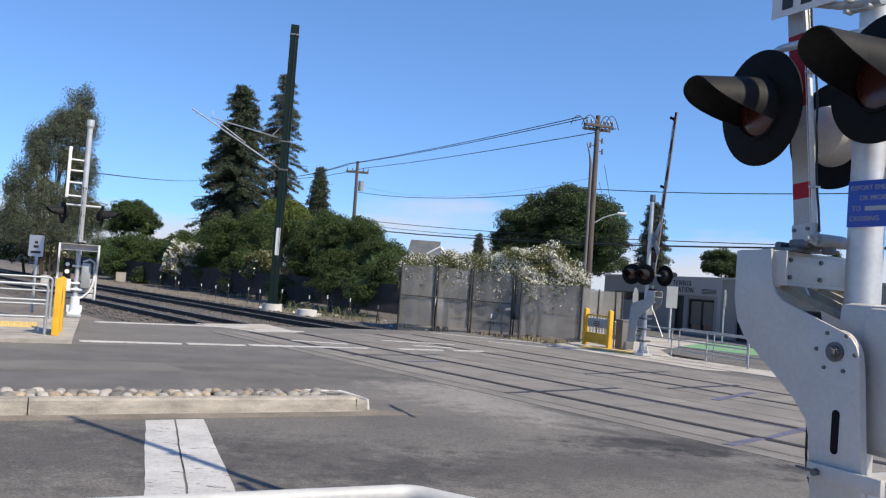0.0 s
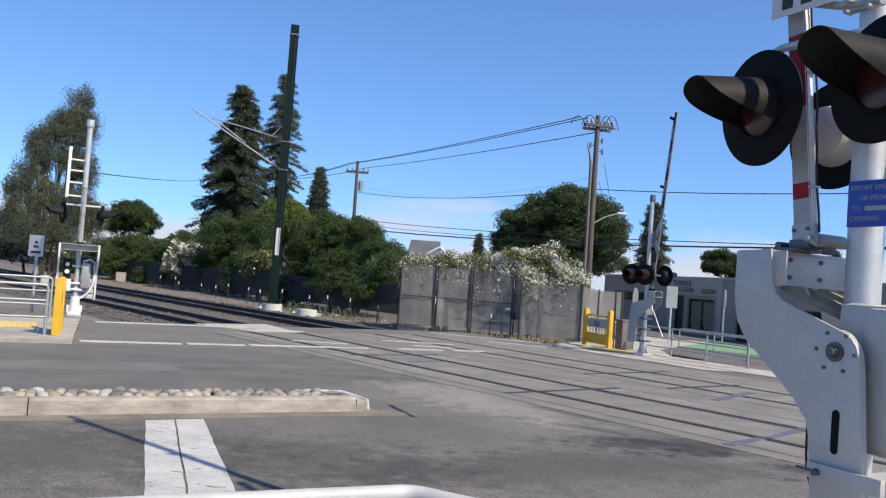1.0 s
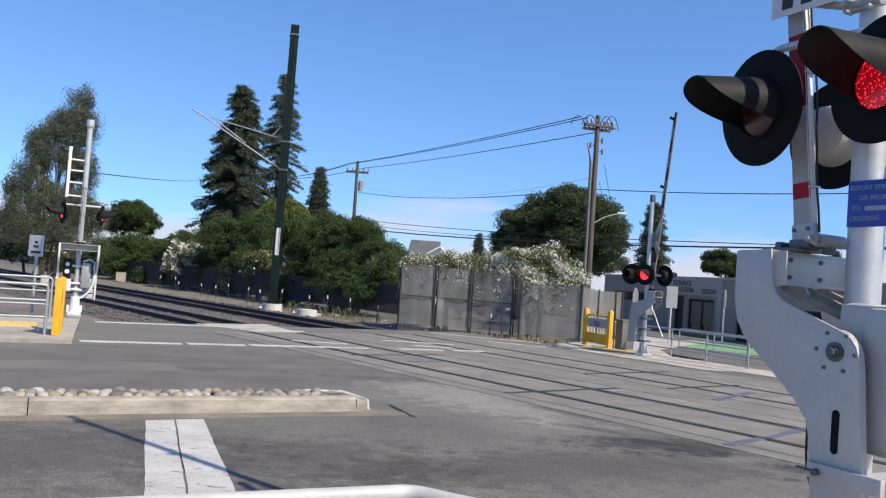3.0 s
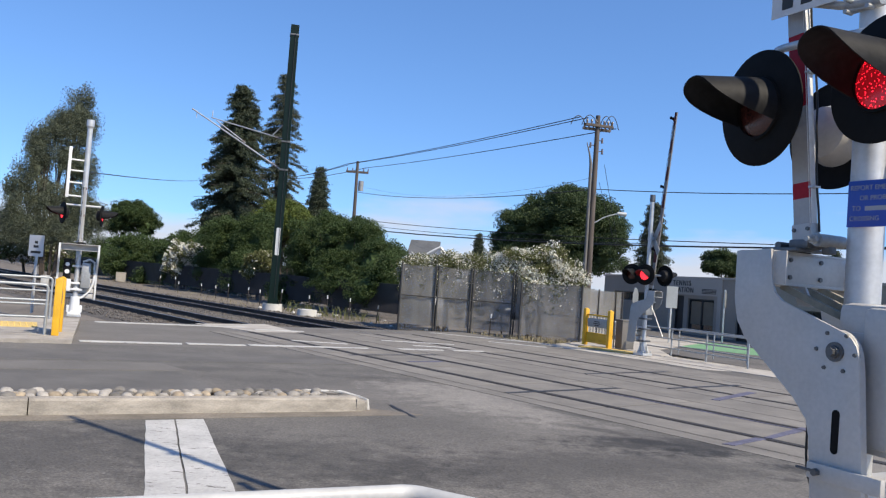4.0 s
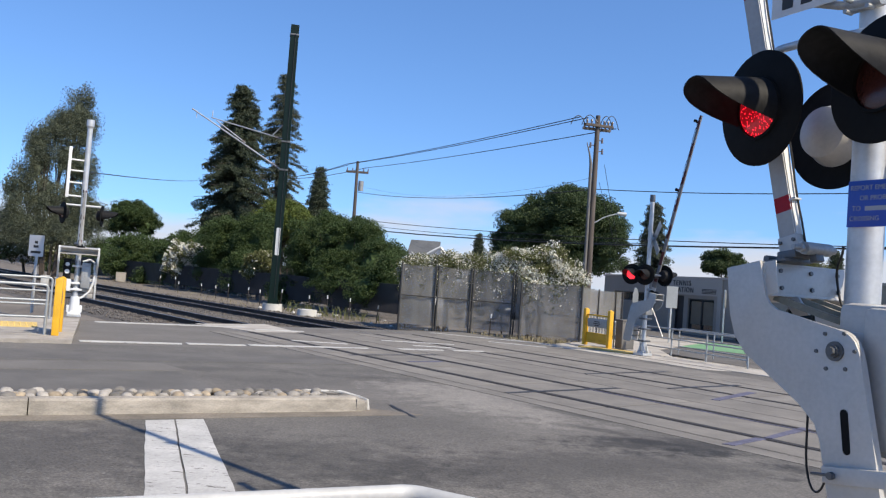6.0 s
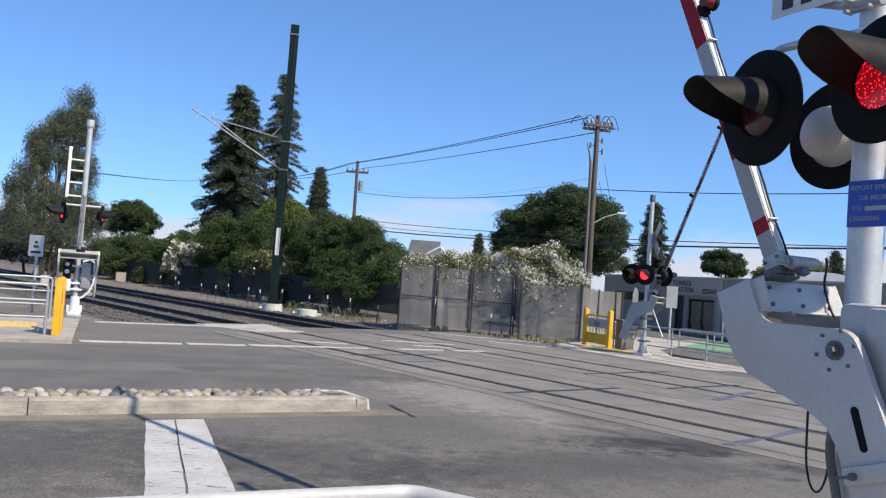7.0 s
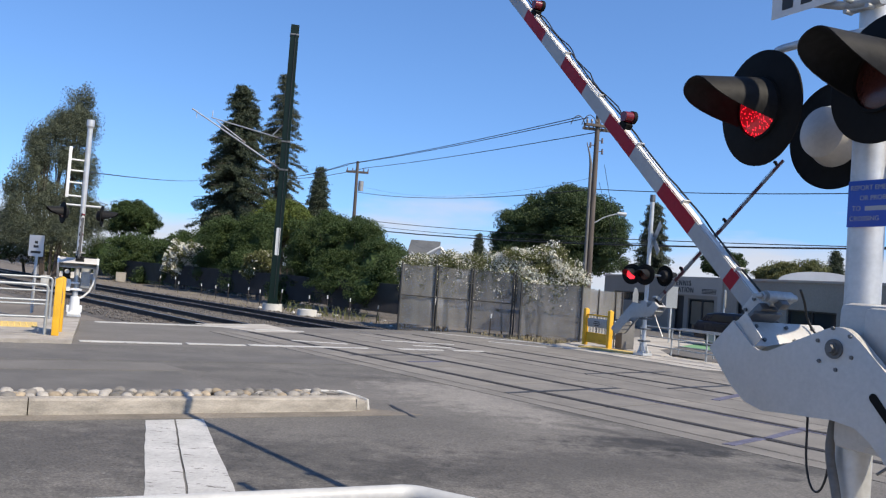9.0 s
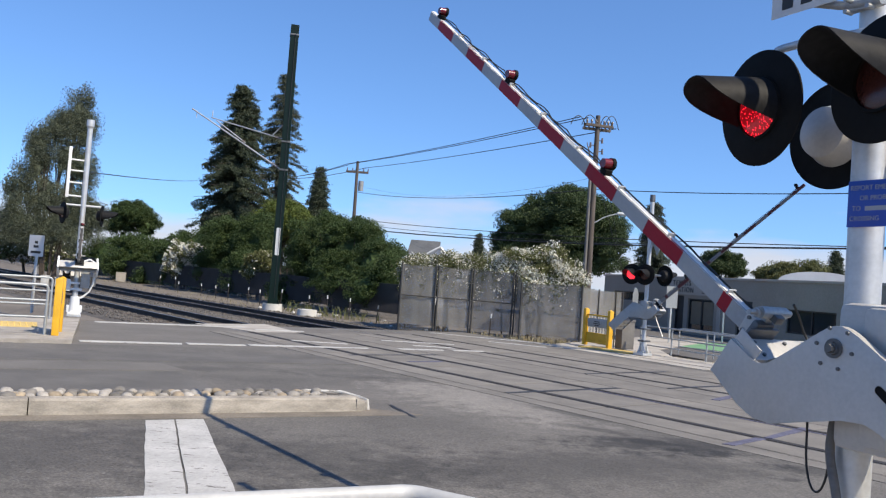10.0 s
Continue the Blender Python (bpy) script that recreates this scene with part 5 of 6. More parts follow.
def railing(pts, z, heights, label, r=0.024, ends=True):
    """Pipe railing: posts at the points, with level pipes between."""
    o = Vector((*pts[0], z))
    g = thing("railing", Matrix.Translation(o), label, "railing", "pipe railings")
    v = [Vector((*p, z)) - o for p in pts]
    for p in v[1:-1]:
        bm = bmesh.new()
        cyl(bm, p, p + Vector((0, 0, heights[0])), r, r, 12)
        part("post", bm, RAILING, g)
    bm = bmesh.new()
    up = Vector((0, 0, heights[0]))
    tube(bm, rounded([v[0]] + [v[0] + up] + [p + up for p in v[1:-1]] + [v[-1] + up, v[-1]], 0.09), r, 12)
    part("top_pipe", bm, RAILING, g)
    for h in heights[1:]:
        bm = bmesh.new()
        tube(bm, [p + Vector((0, 0, h)) for p in v], r * 0.85, 10)
        part("pipe", bm, RAILING, g)
    return g


def along(p, d, k):
    return (p[0] + d.x * k, p[1] + d.y * k)


railing([(-8.02, 16.86), along((-8.02, 16.86), RS, -1.9), along((-8.02, 16.86), RS, -3.8), along((-8.02, 16.86), RS, -5.7)], 0.07, (1.02, 0.70, 0.36), "grey steel pipe railing on the footway pad", 0.030)
railing([(-9.85, 20.9), along((-9.85, 20.9), RS, -1.9), along((-9.85, 20.9), RS, -3.8), along((-9.85, 20.9), RS, -5.7)], 0.07, (1.04, 0.70, 0.36), "grey steel pipe railing behind the tactile paving", 0.028)
railing([(6.30, 25.4), (6.95, 24.30), (7.55, 22.95), (8.22, 21.62)], 0.05, (0.80, 0.50, 0.22), "grey steel pipe railing on the far pavement", 0.024)
railing([(5.62, 26.1), (6.05, 26.9), (6.5, 27.8)], 0.05, (0.84, 0.55, 0.26), "grey steel pipe railing beside the swing gate", 0.022)
railing([(7.55, 25.6), (8.2, 24.3), (8.75, 23.1), (9.25, 22.0)], 0.05, (0.78, 0.50, 0.22), "grey steel pipe railing before the cycle lane", 0.022)

# pipe railing just before the lens
bm = bmesh.new()
tube(bm, rounded([(-3.020, 1.071, 1.154), (-0.042, 2.493, 1.154), (0.501, 2.194, 1.154), (0.581, 2.114, 0.16)], 0.05, 6), 0.025, 20)
fg = thing("railing", Matrix.Identity(4), "pale painted pipe railing on the near pavement", "railing", "pipe railings")
part("top_pipe", bm, PALE_PIPE, fg)
for x, y in ((-2.659, 1.243), (-1.215, 1.933)):
    bm = bmesh.new()
    cyl(bm, (x, y, 0.13), (x, y, 1.178), 0.026, 0.026, 14)
    part("post", bm, PALE_PIPE, fg)

# ---- signs, stakes, cabinets ----
def post_sign(x, y, z, h, shape, size, az, label, front=SIGN_BACK):
    g = thing("road_sign", Matrix.Translation((x, y, z)) @ pose(0, 0, 0, rz=az), label, "sign", "signs on posts")
    bm = bmesh.new()
    box(bm, -0.03, 0.03, -0.03, 0.03, 0, h, 0.004)
    part("post", bm, GALV, g)
    bm = bmesh.new()
    if shape == "octagon":
        pts = [(size * math.cos(radians(a)), h - size + size * math.sin(radians(a))) for a in range(22, 382, 45)]
    else:
        w, hh = size
        pts = [(-w, h - 2 * hh), (w, h - 2 * hh), (w, h), (-w, h)]
    prism(bm, pts, -0.042, -0.034)
    part("plate", bm, front, g)
    return g


post_sign(7.62, 32.1, 0, 2.05, "octagon", 0.40, 60, "back of an eight-sided sign on a post")
post_sign(8.98, 31.8, 0, 2.20, "rect", (0.23, 0.42), 10, "back of an upright rectangular sign on a post")
post_sign(11.8, 34.0, 0, 2.25, "octagon", 0.38, 65, "back of an eight-sided sign before the shop")
sg = post_sign(-11.45, 23.2, 0.0, 2.2, "rect", (0.30, 0.30), -25, "square white sign with a dark figure of lines", SIGN_WHITE)
for zz, w in ((2.0, 0.06), (1.88, 0.10), (1.72, 0.20)):
    bm = bmesh.new()
    box(bm, -w, w, -0.046, -0.0425, zz - 0.035, zz + 0.035)
    part("legend_bar", bm, LETTER_DARK, sg)

rng = random.Random(5)
for k in range(16):
    s, o = -20.8 - k * 2.05 - rng.random() * 0.8, 20.2 + rng.uniform(-0.3, 0.5)
    x, y = track_pt(s, o)
    h = rng.uniform(0.72, 0.98)
    st = thing("survey_stake", Matrix.Translation((x, y, -0.24)) @ pose(0, 0, 0, rng.uniform(-4, 4), rng.uniform(-4, 4), 0), "thin grey stake with a white top beside the tracks", "stake", "stakes beside the tracks")
    bm = bmesh.new()
    cyl(bm, (0, 0, 0), (0, 0, h), 0.018, 0.018, 8)
    part("rod", bm, DARK_WOOD, st)
    bm = bmesh.new()
    cyl(bm, (0, 0, h - 0.14), (0, 0, h + 0.02), 0.026, 0.026, 8)
    part("top", bm, SIGN_WHITE, st, "white top")

for x, y, w, d, h, rz, m, nm, lab, cat in ((-7.05, 37.2, 0.0, 0, 0, 0, None, "", "", ""),
        (-24.5, 63.0, 0.35, 0.3, 0.7, 20, CONCRETE, "cabinet", "small grey equipment box beside the tracks", "equipment box"),
        (-22.4, 46.6, 0.18, 0.18, 0.55, 10, PALE_CONCRETE, "marker_block", "small white marker block beside the tracks", "marker"),
        (-20.4, 47.5, 0.15, 0.3, 0.5, 40, PALE_CONCRETE, "marker_block", "small white marker block beside the tracks", "marker"),
        (-21.3, 46.0, 0.20, 0.16, 0.5, 10, PALE_CONCRETE, "marker_block", "small white marker block beside the tracks", "marker"),
        (5.92, 25.9, 0.17, 0.24, 0.90, -65, FAR_WOOD, "cabinet", "grey steel equipment cabinet by the gate", "equipment box")):
    if m:
        bm = bmesh.new()
        box(bm, -w, w, -d, d, 0, h, 0.02)
        box(bm, -w - 0.02, w + 0.02, -d - 0.02, d + 0.02, h - 0.04, h + 0.02, 0.01)
        c = part(nm, bm, m, None)
        c.matrix_world = Matrix.Translation((x, y, -0.2 if x < 0 else 0.05)) @ pose(0, 0, 0, rz=rz)
        tagged(c, lab, cat)
rng = random.Random(8)
for k in range(14):
    s, o = rng.uniform(-40, -19), rng.uniform(18.6, 22)
    x, y = track_pt(s, o)
    bm = bmesh.new()
    bmesh.ops.create_icosphere(bm, subdivisions=1, radius=rng.uniform(0.05, 0.13))
    for v in bm.verts:
        v.co.z *= 0.6
        v.co += Vector((rng.uniform(-1, 1), rng.uniform(-1, 1), 0)) * 0.02
    c = part("pale_rock", bm, PALE_CONCRETE)
    c.location = (x, y, -0.19)
    tagged(c, "small pale rock lying on the dirt", "rock", "rocks by the tracks")

# ---- mast for the overhead line ----
MX, MY = -7.62, 37.70
ohl = thing("overhead_line_mast", Matrix.Translation((MX, MY, 0)) @ pose(0, 0, 0, rz=TRACK_AZ + 62), "dark green steel H-beam mast on a white footing", "mast")
for y0, y1, x0, x1 in ((-0.20, -0.165, -0.19, 0.19), (0.165, 0.20, -0.19, 0.19), (-0.165, 0.165, -0.014, 0.014)):
    bm = bmesh.new()
    box(bm, x0, x1, y0, y1, 0.12, 13.05, 0.004)
    part("flange" if y0 != -0.165 else "web", bm, POLE_GREEN, ohl, smooth=False)
bm = bmesh.new()
cyl(bm, (0, 0, -0.3), (0, 0, 0.12), 0.46, 0.44, 28)
part("footing", bm, PALE_CONCRETE, ohl, "round white concrete footing")
bm = bmesh.new()
box(bm, -0.28, 0.28, -0.28, 0.28, 0.12, 0.16, 0.005)
for sx in (-1, 1):
    for sy in (-1, 1):
        cyl(bm, (sx * 0.22, sy * 0.22, 0.1), (sx * 0.22, sy * 0.22, 0.30), 0.02, 0.02, 8)
part("base_plate", bm, POLE_GREEN, ohl)
bm = bmesh.new()
box(bm, -0.09, 0.09, -0.206, -0.201, 2.35, 3.60)
part("marker_strip", bm, SIGN_WHITE, ohl, "long white marker strip")
for zz in (12.55, 7.55, 6.25):
    bm = bmesh.new()
    box(bm, -0.21, 0.21, -0.22, 0.22, zz, zz + 0.08, 0.01)
    part("clamp", bm, DARK_STEEL, ohl)
bm = bmesh.new()
cyl(bm, (0.05, -0.24, 0.4), (0.05, -0.24, 12.6), 0.012, 0.012, 6)
part("earth_wire", bm, CABLE, ohl)
inv = ohl.matrix_world.inverted()
for a, b, r, nm, lab in (((-7.75, 37.60, 6.32), (-12.45, 38.95, 9.06), 0.035, "cantilever_tube", "slanting grey cantilever tube"),
                         ((-7.78, 37.60, 7.72), (-11.5, 38.93, 8.70), 0.028, "stay_tube", "grey stay tube"),
                         ((-9.6, 38.15, 7.50), (-11.2, 38.75, 8.55), 0.026, "steady_arm", "short grey arm along the cantilever"),
                         ((-7.8, 37.6, 8.35), (-8.25, 37.75, 7.9), 0.03, "bracket", "")):
    bm = bmesh.new()
    A, Bv = inv @ Vector(a), inv @ Vector(b)
    cyl(bm, A, Bv, r, r, 10)
    c = part(nm, bm, GALV, ohl, lab)
    bm = bmesh.new()
    for k in (0.03, 0.055, 0.08):
        p = A.lerp(Bv, k)
        cyl(bm, p, A.lerp(Bv, k + 0.006), r * 2.4, r * 2.2, 12)
    part("insulator", bm, PORCELAIN, c)
bm = bmesh.new()
cyl(bm, inv @ Vector((-12.2, 38.88, 8.9)), inv @ Vector((-12.2, 38.88, 8.65)), 0.02, 0.02, 8)
cyl(bm, inv @ Vector((-11.45, 38.9, 8.75)), inv @ Vector((-11.45, 38.9, 9.05)), 0.02, 0.02, 8)
part("clip", bm, GALV, ohl)
bm = bmesh.new()
cyl(bm, (0, 0, 0), (0, 0, 0.28), 0.44, 0.42, 28)
box(bm, 0.36, 0.62, -0.1, 0.1, 0.0, 0.14, 0.03)
ft = tagged(part("footing", bm, PALE_CONCRETE), "round white concrete footing without a mast", "footing")
ft.location = (-5.65, 35.46, -0.2)

# ---- poles and wires ----
def wire(a, b, sag, r, label, name="overhead_wire"):
    bm = bmesh.new()
    A, Bv = Vector(a), Vector(b)
    tube(bm, [A.lerp(Bv, i / 24) - Vector((0, 0, 4 * sag * (i / 24) * (1 - i / 24))) for i in range(25)], r, 5)
    return tagged(part(name, bm, CABLE), label, "cable", "overhead wires")


P1 = Vector((6.72, 37.40, 0))
up1 = thing("utility_pole", Matrix.Translation(P1) @ pose(0, 0, 0, rz=14), "brown wooden utility pole with cross-arms and insulators", "utility pole", "utility poles")
bm = bmesh.new()
cyl(bm, (0, 0, -0.3), (-0.06, 0, 9.84), 0.16, 0.105, 16)
part("pole", bm, WOOD, up1)
bm = bmesh.new()
tube(bm, [(-0.24, -0.05, -0.3), (-0.25, -0.05, 4.5), (-0.28, -0.04, 7.6), (-0.36, -0.02, 8.0), (-0.52, 0, 8.55)], [0.075, 0.075, 0.07, 0.04, 0.02], 12)
part("riser_pipe", bm, FAR_WOOD, up1, "grey cable riser pipe")
for zz, y in ((9.35, -0.14), (9.22, 0.14)):
    bm = bmesh.new()
    box(bm, -0.72, 0.66, y - 0.05, y + 0.05, zz - 0.06, zz + 0.06, 0.008)
    arm = part("cross_arm", bm, WOOD, up1)
    for x in (-0.64, -0.42, -0.2, 0.2, 0.4, 0.6):
        bm = bmesh.new()
        cyl(bm, (x, y, zz + 0.05), (x, y, zz + 0.17), 0.03, 0.05, 10)
        cyl(bm, (x, y, zz + 0.17), (x, y, zz + 0.26), 0.06, 0.03, 10)
        part("insulator", bm, PORCELAIN, arm)
for x0, x1 in ((-1.35, -0.6), (-0.9, -0.1), (0.1, 0.75), (0.3, 1.05)):
    bm = bmesh.new()
    tube(bm, [(x0 + (x1 - x0) * t, 0.15 * math.sin(9 * x0), 9.30 + (0.58 + 0.1 * x0) * math.sin(math.pi * min(1, t * 1.05)) ** 0.7) for t in [i / 14 for i in range(15)]], 0.019, 6)
    part("jumper", bm, CABLE, up1)
for zz, x in ((8.45, -0.35), (8.7, 0.22), (8.2, 0.25)):
    bm = bmesh.new()
    cyl(bm, (x, 0, zz - 0.12), (x, 0, zz + 0.12), 0.05, 0.04, 10)
    cyl(bm, (x, 0, zz), (0, 0, zz), 0.02, 0.02, 6)
    part("fuse", bm, PORCELAIN, up1)
bm = bmesh.new()
tube(bm, rounded([(0.1, 0, 4.9), (0.5, -0.15, 5.2), (1.15, -0.35, 5.42)], 0.2), 0.028, 10)
la = part("lamp_arm", bm, GALV, up1, "grey curved street lamp arm")
bm = bmesh.new()
cyl(bm, (1.05, -0.33, 5.40), (1.45, -0.44, 5.38), 0.07, 0.10, 12)
part("lamp_head", bm, GALV, la)

up2 = thing("utility_pole", Matrix.Translation((-8.25, 74.5, 0)), "distant wooden utility pole with a transformer", "utility pole", "utility poles")
bm = bmesh.new()
cyl(bm, (0, 0, 0), (-0.1, 0, 12.0), 0.2, 0.13, 14)
part("pole", bm, WOOD, up2)
bm = bmesh.new()
box(bm, -1.1, 0.95, -0.07, 0.07, 10.9, 11.1, 0.01)
part("cross_arm", bm, WOOD, up2)
for x in (-1.0, -0.5, 0.5, 0.9):
    bm = bmesh.new()
    cyl(bm, (x, 0, 11.1), (x, 0, 11.35), 0.06, 0.05, 8)
    part("insulator", bm, PORCELAIN, up2)
bm = bmesh.new()
cyl(bm, (0.35, 0, 9.3), (0.35, 0, 10.2), 0.24, 0.24, 14)
part("transformer", bm, SIGN_BACK, up2, "grey round transformer")

T2 = (-8.35, 74.5)
for dx, z1, z2 in ((-0.9, 9.72, 11.7), (-0.5, 9.72, 11.75), (0.8, 9.3, 11.45)):
    wire((P1.x + dx, P1.y, z1), (T2[0] + dx, T2[1], z2), 0.15, 0.022, "black overhead wire between the utility poles")
    wire((T2[0] + dx, T2[1], z2), (-26, 112, 14.0), 0.6, 0.03, "black overhead wire running off over the trees")
wire((P1.x, P1.y, 6.45), (T2[0], T2[1], 9.2), 0.5, 0.022, "thin black overhead wire")
wire((P1.x, P1.y, 7.0), (T2[0], T2[1], 9.9), 1.0, 0.006, "thin black overhead wire")
wire((P1.x, P1.y, 6.45), (19.0, 14.0, 5.2), 0.35, 0.018, "thin black overhead wire")
wire((-8.4, 74.6, 6.7), (30.0, 24.0, 4.8), 0.7, 0.025, "thin black overhead wire")
wire((-8.4, 74.6, 5.9), (20.2, 30.6, 4.45), 0.5, 0.045, "thick black telephone cable")
wire((-8.4, 74.6, 6.3), (12.0, 47.0, 4.75), 0.3, 0.02, "thin black overhead wire")
wire((-10.0, 22.85, 4.06), (-22.0, 72.0, 8.9), 0.12, 0.016, "thin black wire from the signal pole")
for a in ((7.1, 37.4, 7.6), (6.9, 37.4, 6.8)):
    wire(a, (9.2, 41.5, 2.8), 0.1, 0.012, "thin grey guy wire of the pole")

# ---- shop building beyond ----
BX, BY = 9.99, 50.0
bl = thing("shop_building", Matrix.Translation((BX, BY, -0.02)) @ pose(0, 0, 0, rz=math.degrees(math.atan2(-18.3, 5.73))), "low flat-roofed beige stucco shop building", "building")


def wall_pieces(openings, x0, x1, h, y0=0.0, t=0.28):
    """A wall along local x with openings cut through: pieces between and above and below them."""
    xs = x0
    for a, b, z0, z1 in openings:
        for p in ((xs, a, 0, h), (a, b, 0, z0), (a, b, z1, h)):
            if p[1] - p[0] > 0.01 and p[3] - p[2] > 0.01:
                yield p
        xs = b
    yield (xs, x1, 0, h)


OPEN = [(1.2, 4.8, 1.45, 1.95), (7.55, 8.4, 0.0, 1.92), (8.75, 10.9, 0.25, 1.80), (12.6, 13.7, 0.0, 1.85), (15.9, 18.7, 0.65, 1.65), (21.0, 23.6, 0.65, 1.65)]
H = 2.80
for a, b, z0, z1 in wall_pieces(OPEN, 0, 26, H):
    bm = bmesh.new()
    box(bm, a, b, 0.0, 0.28, z0, z1)
    part("wall", bm, STUCCO, bl, smooth=False)
bm = bmesh.new()
box(bm, -0.05, 26.05, -0.06, 0.34, H, H + 0.10, 0.01)
part("coping", bm, STUCCO_TRIM, bl, "pale coping along the roof edge")
for a, b, z0, z1 in ((0, 0.28, 0.28, 14), (25.72, 26, 0.28, 14)):
    bm = bmesh.new()
    box(bm, a, b, z0, z1, 0, H)
    part("wall", bm, STUCCO, bl, smooth=False)
bm = bmesh.new()
box(bm, 0.28, 25.72, 0.28, 14, H - 0.35, H - 0.15)
part("roof", bm, WHITE_ROOF, bl, smooth=False)
bm = bmesh.new()
box(bm, 0.0, 26, 13.72, 14, 0, H)
part("wall", bm, STUCCO, bl, smooth=False)
for k, (a, b, z0, z1) in enumerate(OPEN):
    bm = bmesh.new()
    box(bm, a, b, 0.16, 0.19, z0, z1)
    pane = part("door" if z0 == 0 else "window", bm, DOOR_DARK if z0 == 0 else DARK_GLASS, bl, "dark shop door" if z0 == 0 else "dark shop window", smooth=False)
    bm = bmesh.new()
    for p in ((a, a + 0.06, z0, z1), (b - 0.06, b, z0, z1), (a + 0.06, b - 0.06, z1 - 0.06, z1), (a + 0.06, b - 0.06, z0, z0 + 0.06)):
        box(bm, p[0], p[1], 0.09, 0.17, p[2], p[3])
    if b - a > 1.5:
        box(bm, (a + b) / 2 - 0.03, (a + b) / 2 + 0.03, 0.09, 0.17, z0 + 0.06, z1 - 0.06)
    part("frame", bm, DOOR_DARK, pane, "dark metal frame", smooth=False)
    if k == 2:
        for j in range(2):
            bm = bmesh.new()
            box(bm, a + 0.1 + j * 1.0, a + 0.93 + j * 1.0, 0.148, 0.158, z0 + 0.28, z1 - 0.12)
            part("blind", bm, BLIND, pane, "tan blind behind the glass", smooth=False)
bm = bmesh.new()
box(bm, 7.1, 7.4, -0.05, 0.0, 0, H)
box(bm, 11.2, 11.5, -0.05, 0.0, 0, H)
box(bm, 7.4, 11.2, -0.05, 0.0, 1.98, H)
part("portal", bm, STUCCO_TRIM, bl, "paler raised surround of the shop entrance", smooth=False)
for k, body in enumerate(("TENNIS", "STATION")):
    lettering(body, 0.37, bl, pose(7.42, -0.065, 2.44 - 0.34 * k, 90, 0, 0), LETTER_DARK, depth=0.012, spaced=1.38 - 0.12 * k)
bm = bmesh.new()
for k in range(4):
    box(bm, 9.95, 11.1, -0.062, -0.052, 2.08 + k * 0.065, 2.115 + k * 0.065)
part("vent_grille", bm, LETTER_DARK, bl, "dark slotted vent grille", smooth=False)

wb = thing("white_roof_building", Matrix.Translation((25.2, 54.5, 0)) @ pose(0, 0, 0, rz=-25), "building with a low curved white roof", "building")
bm = bmesh.new()
n = 16
prism(bm, [(-2.6, 0.0)] + [(2.6 * -math.cos(math.pi * i / n), 3.45 + 0.72 * math.sin(math.pi * i / n)) for i in range(n + 1)] + [(2.6, 0.0)], 0, 12)
part("shell", bm, WHITE_ROOF, wb)

hs = thing("house", Matrix.Translation((-0.45, 60, -0.22)), "house with grey shingle roof and white gable trim", "house")
bm = bmesh.new()
prism(bm, [(-0.95, 0), (0.95, 0), (0.95, 3.55), (0.25, 4.25), (-0.95, 3.6)], 0, 8)
part("wall", bm, WHITE_METAL, hs, smooth=False)
bm = bmesh.new()
slab(bm, [(-2.2, -0.3), (0.22, -0.3), (0.22, 7), (-2.2, 7)], 3.45, 3.5)
for v in bm.verts:
    if v.co.y > 3:
        v.co.z += 1.6
part("roof", bm, SHINGLE, hs, "grey shingle roof", smooth=False)
for a, b in (((0.25, -0.12, 4.36), (1.15, -0.12, 3.40)), ((0.25, -0.12, 4.36), (-0.95, -0.12, 3.62))):
    bm = bmesh.new()
    cyl(bm, a, b, 0.10, 0.10, 4)
    part("barge_board", bm, SIGN_WHITE, hs)
bm = bmesh.new()
box(bm, -2.2, -0.95, 0.2, 7, 0, 3.45)
part("wall", bm, STUCCO, hs, smooth=False)


# places and sizes of the crowns' lumps: x, y, z, and three half-widths
SHRUBS_FAR = ((-34.61, 79.84, 0.15, 3.53, 3.53, 2.0), (-31.4, 77.69, 1.76, 2.55, 2.55, 1.93), (-25.0, 68.21, 1.96, 2.95, 2.95, 1.77), (-21.12, 63.67, 1.85, 2.04, 2.04, 1.72), (-25.96, 67.94, 0.66, 2.95, 2.95, 1.57), (-19.94, 65.25, 2.92, 1.61, 1.61, 1.29),)
FLOWERS_FAR = ((-18.07, 57.49, 1.76, 1.47, 1.47, 1.47), (-16.99, 56.45, 2.09, 0.8, 0.8, 1.04), (-19.33, 59.01, 1.37, 0.76, 0.76, 0.92), (-10.89, 48.54, 1.65, 0.94, 0.94, 0.94), (-10.25, 47.74, 2.02, 0.66, 0.66, 0.83),)
SHRUB_MID = ((-13.99, 54.39, 2.82, 2.09, 2.09, 2.35), (-14.42, 54.25, 1.66, 1.71, 1.71, 1.71), (-11.97, 52.73, 3.27, 1.53, 1.53, 2.01), (-12.03, 50.73, 1.07, 1.76, 1.76, 1.59), (-16.67, 59.79, 3.45, 1.05, 1.05, 1.26),)
SHRUB_BRIGHT = ((-10.91, 55.94, 5.24, 1.62, 1.62, 1.23), (-9.67, 54.52, 4.85, 0.94, 0.94, 1.12), (-12.71, 58.07, 5.07, 1.0, 1.0, 1.0), (-11.09, 56.25, 4.28, 1.74, 1.74, 0.97),)
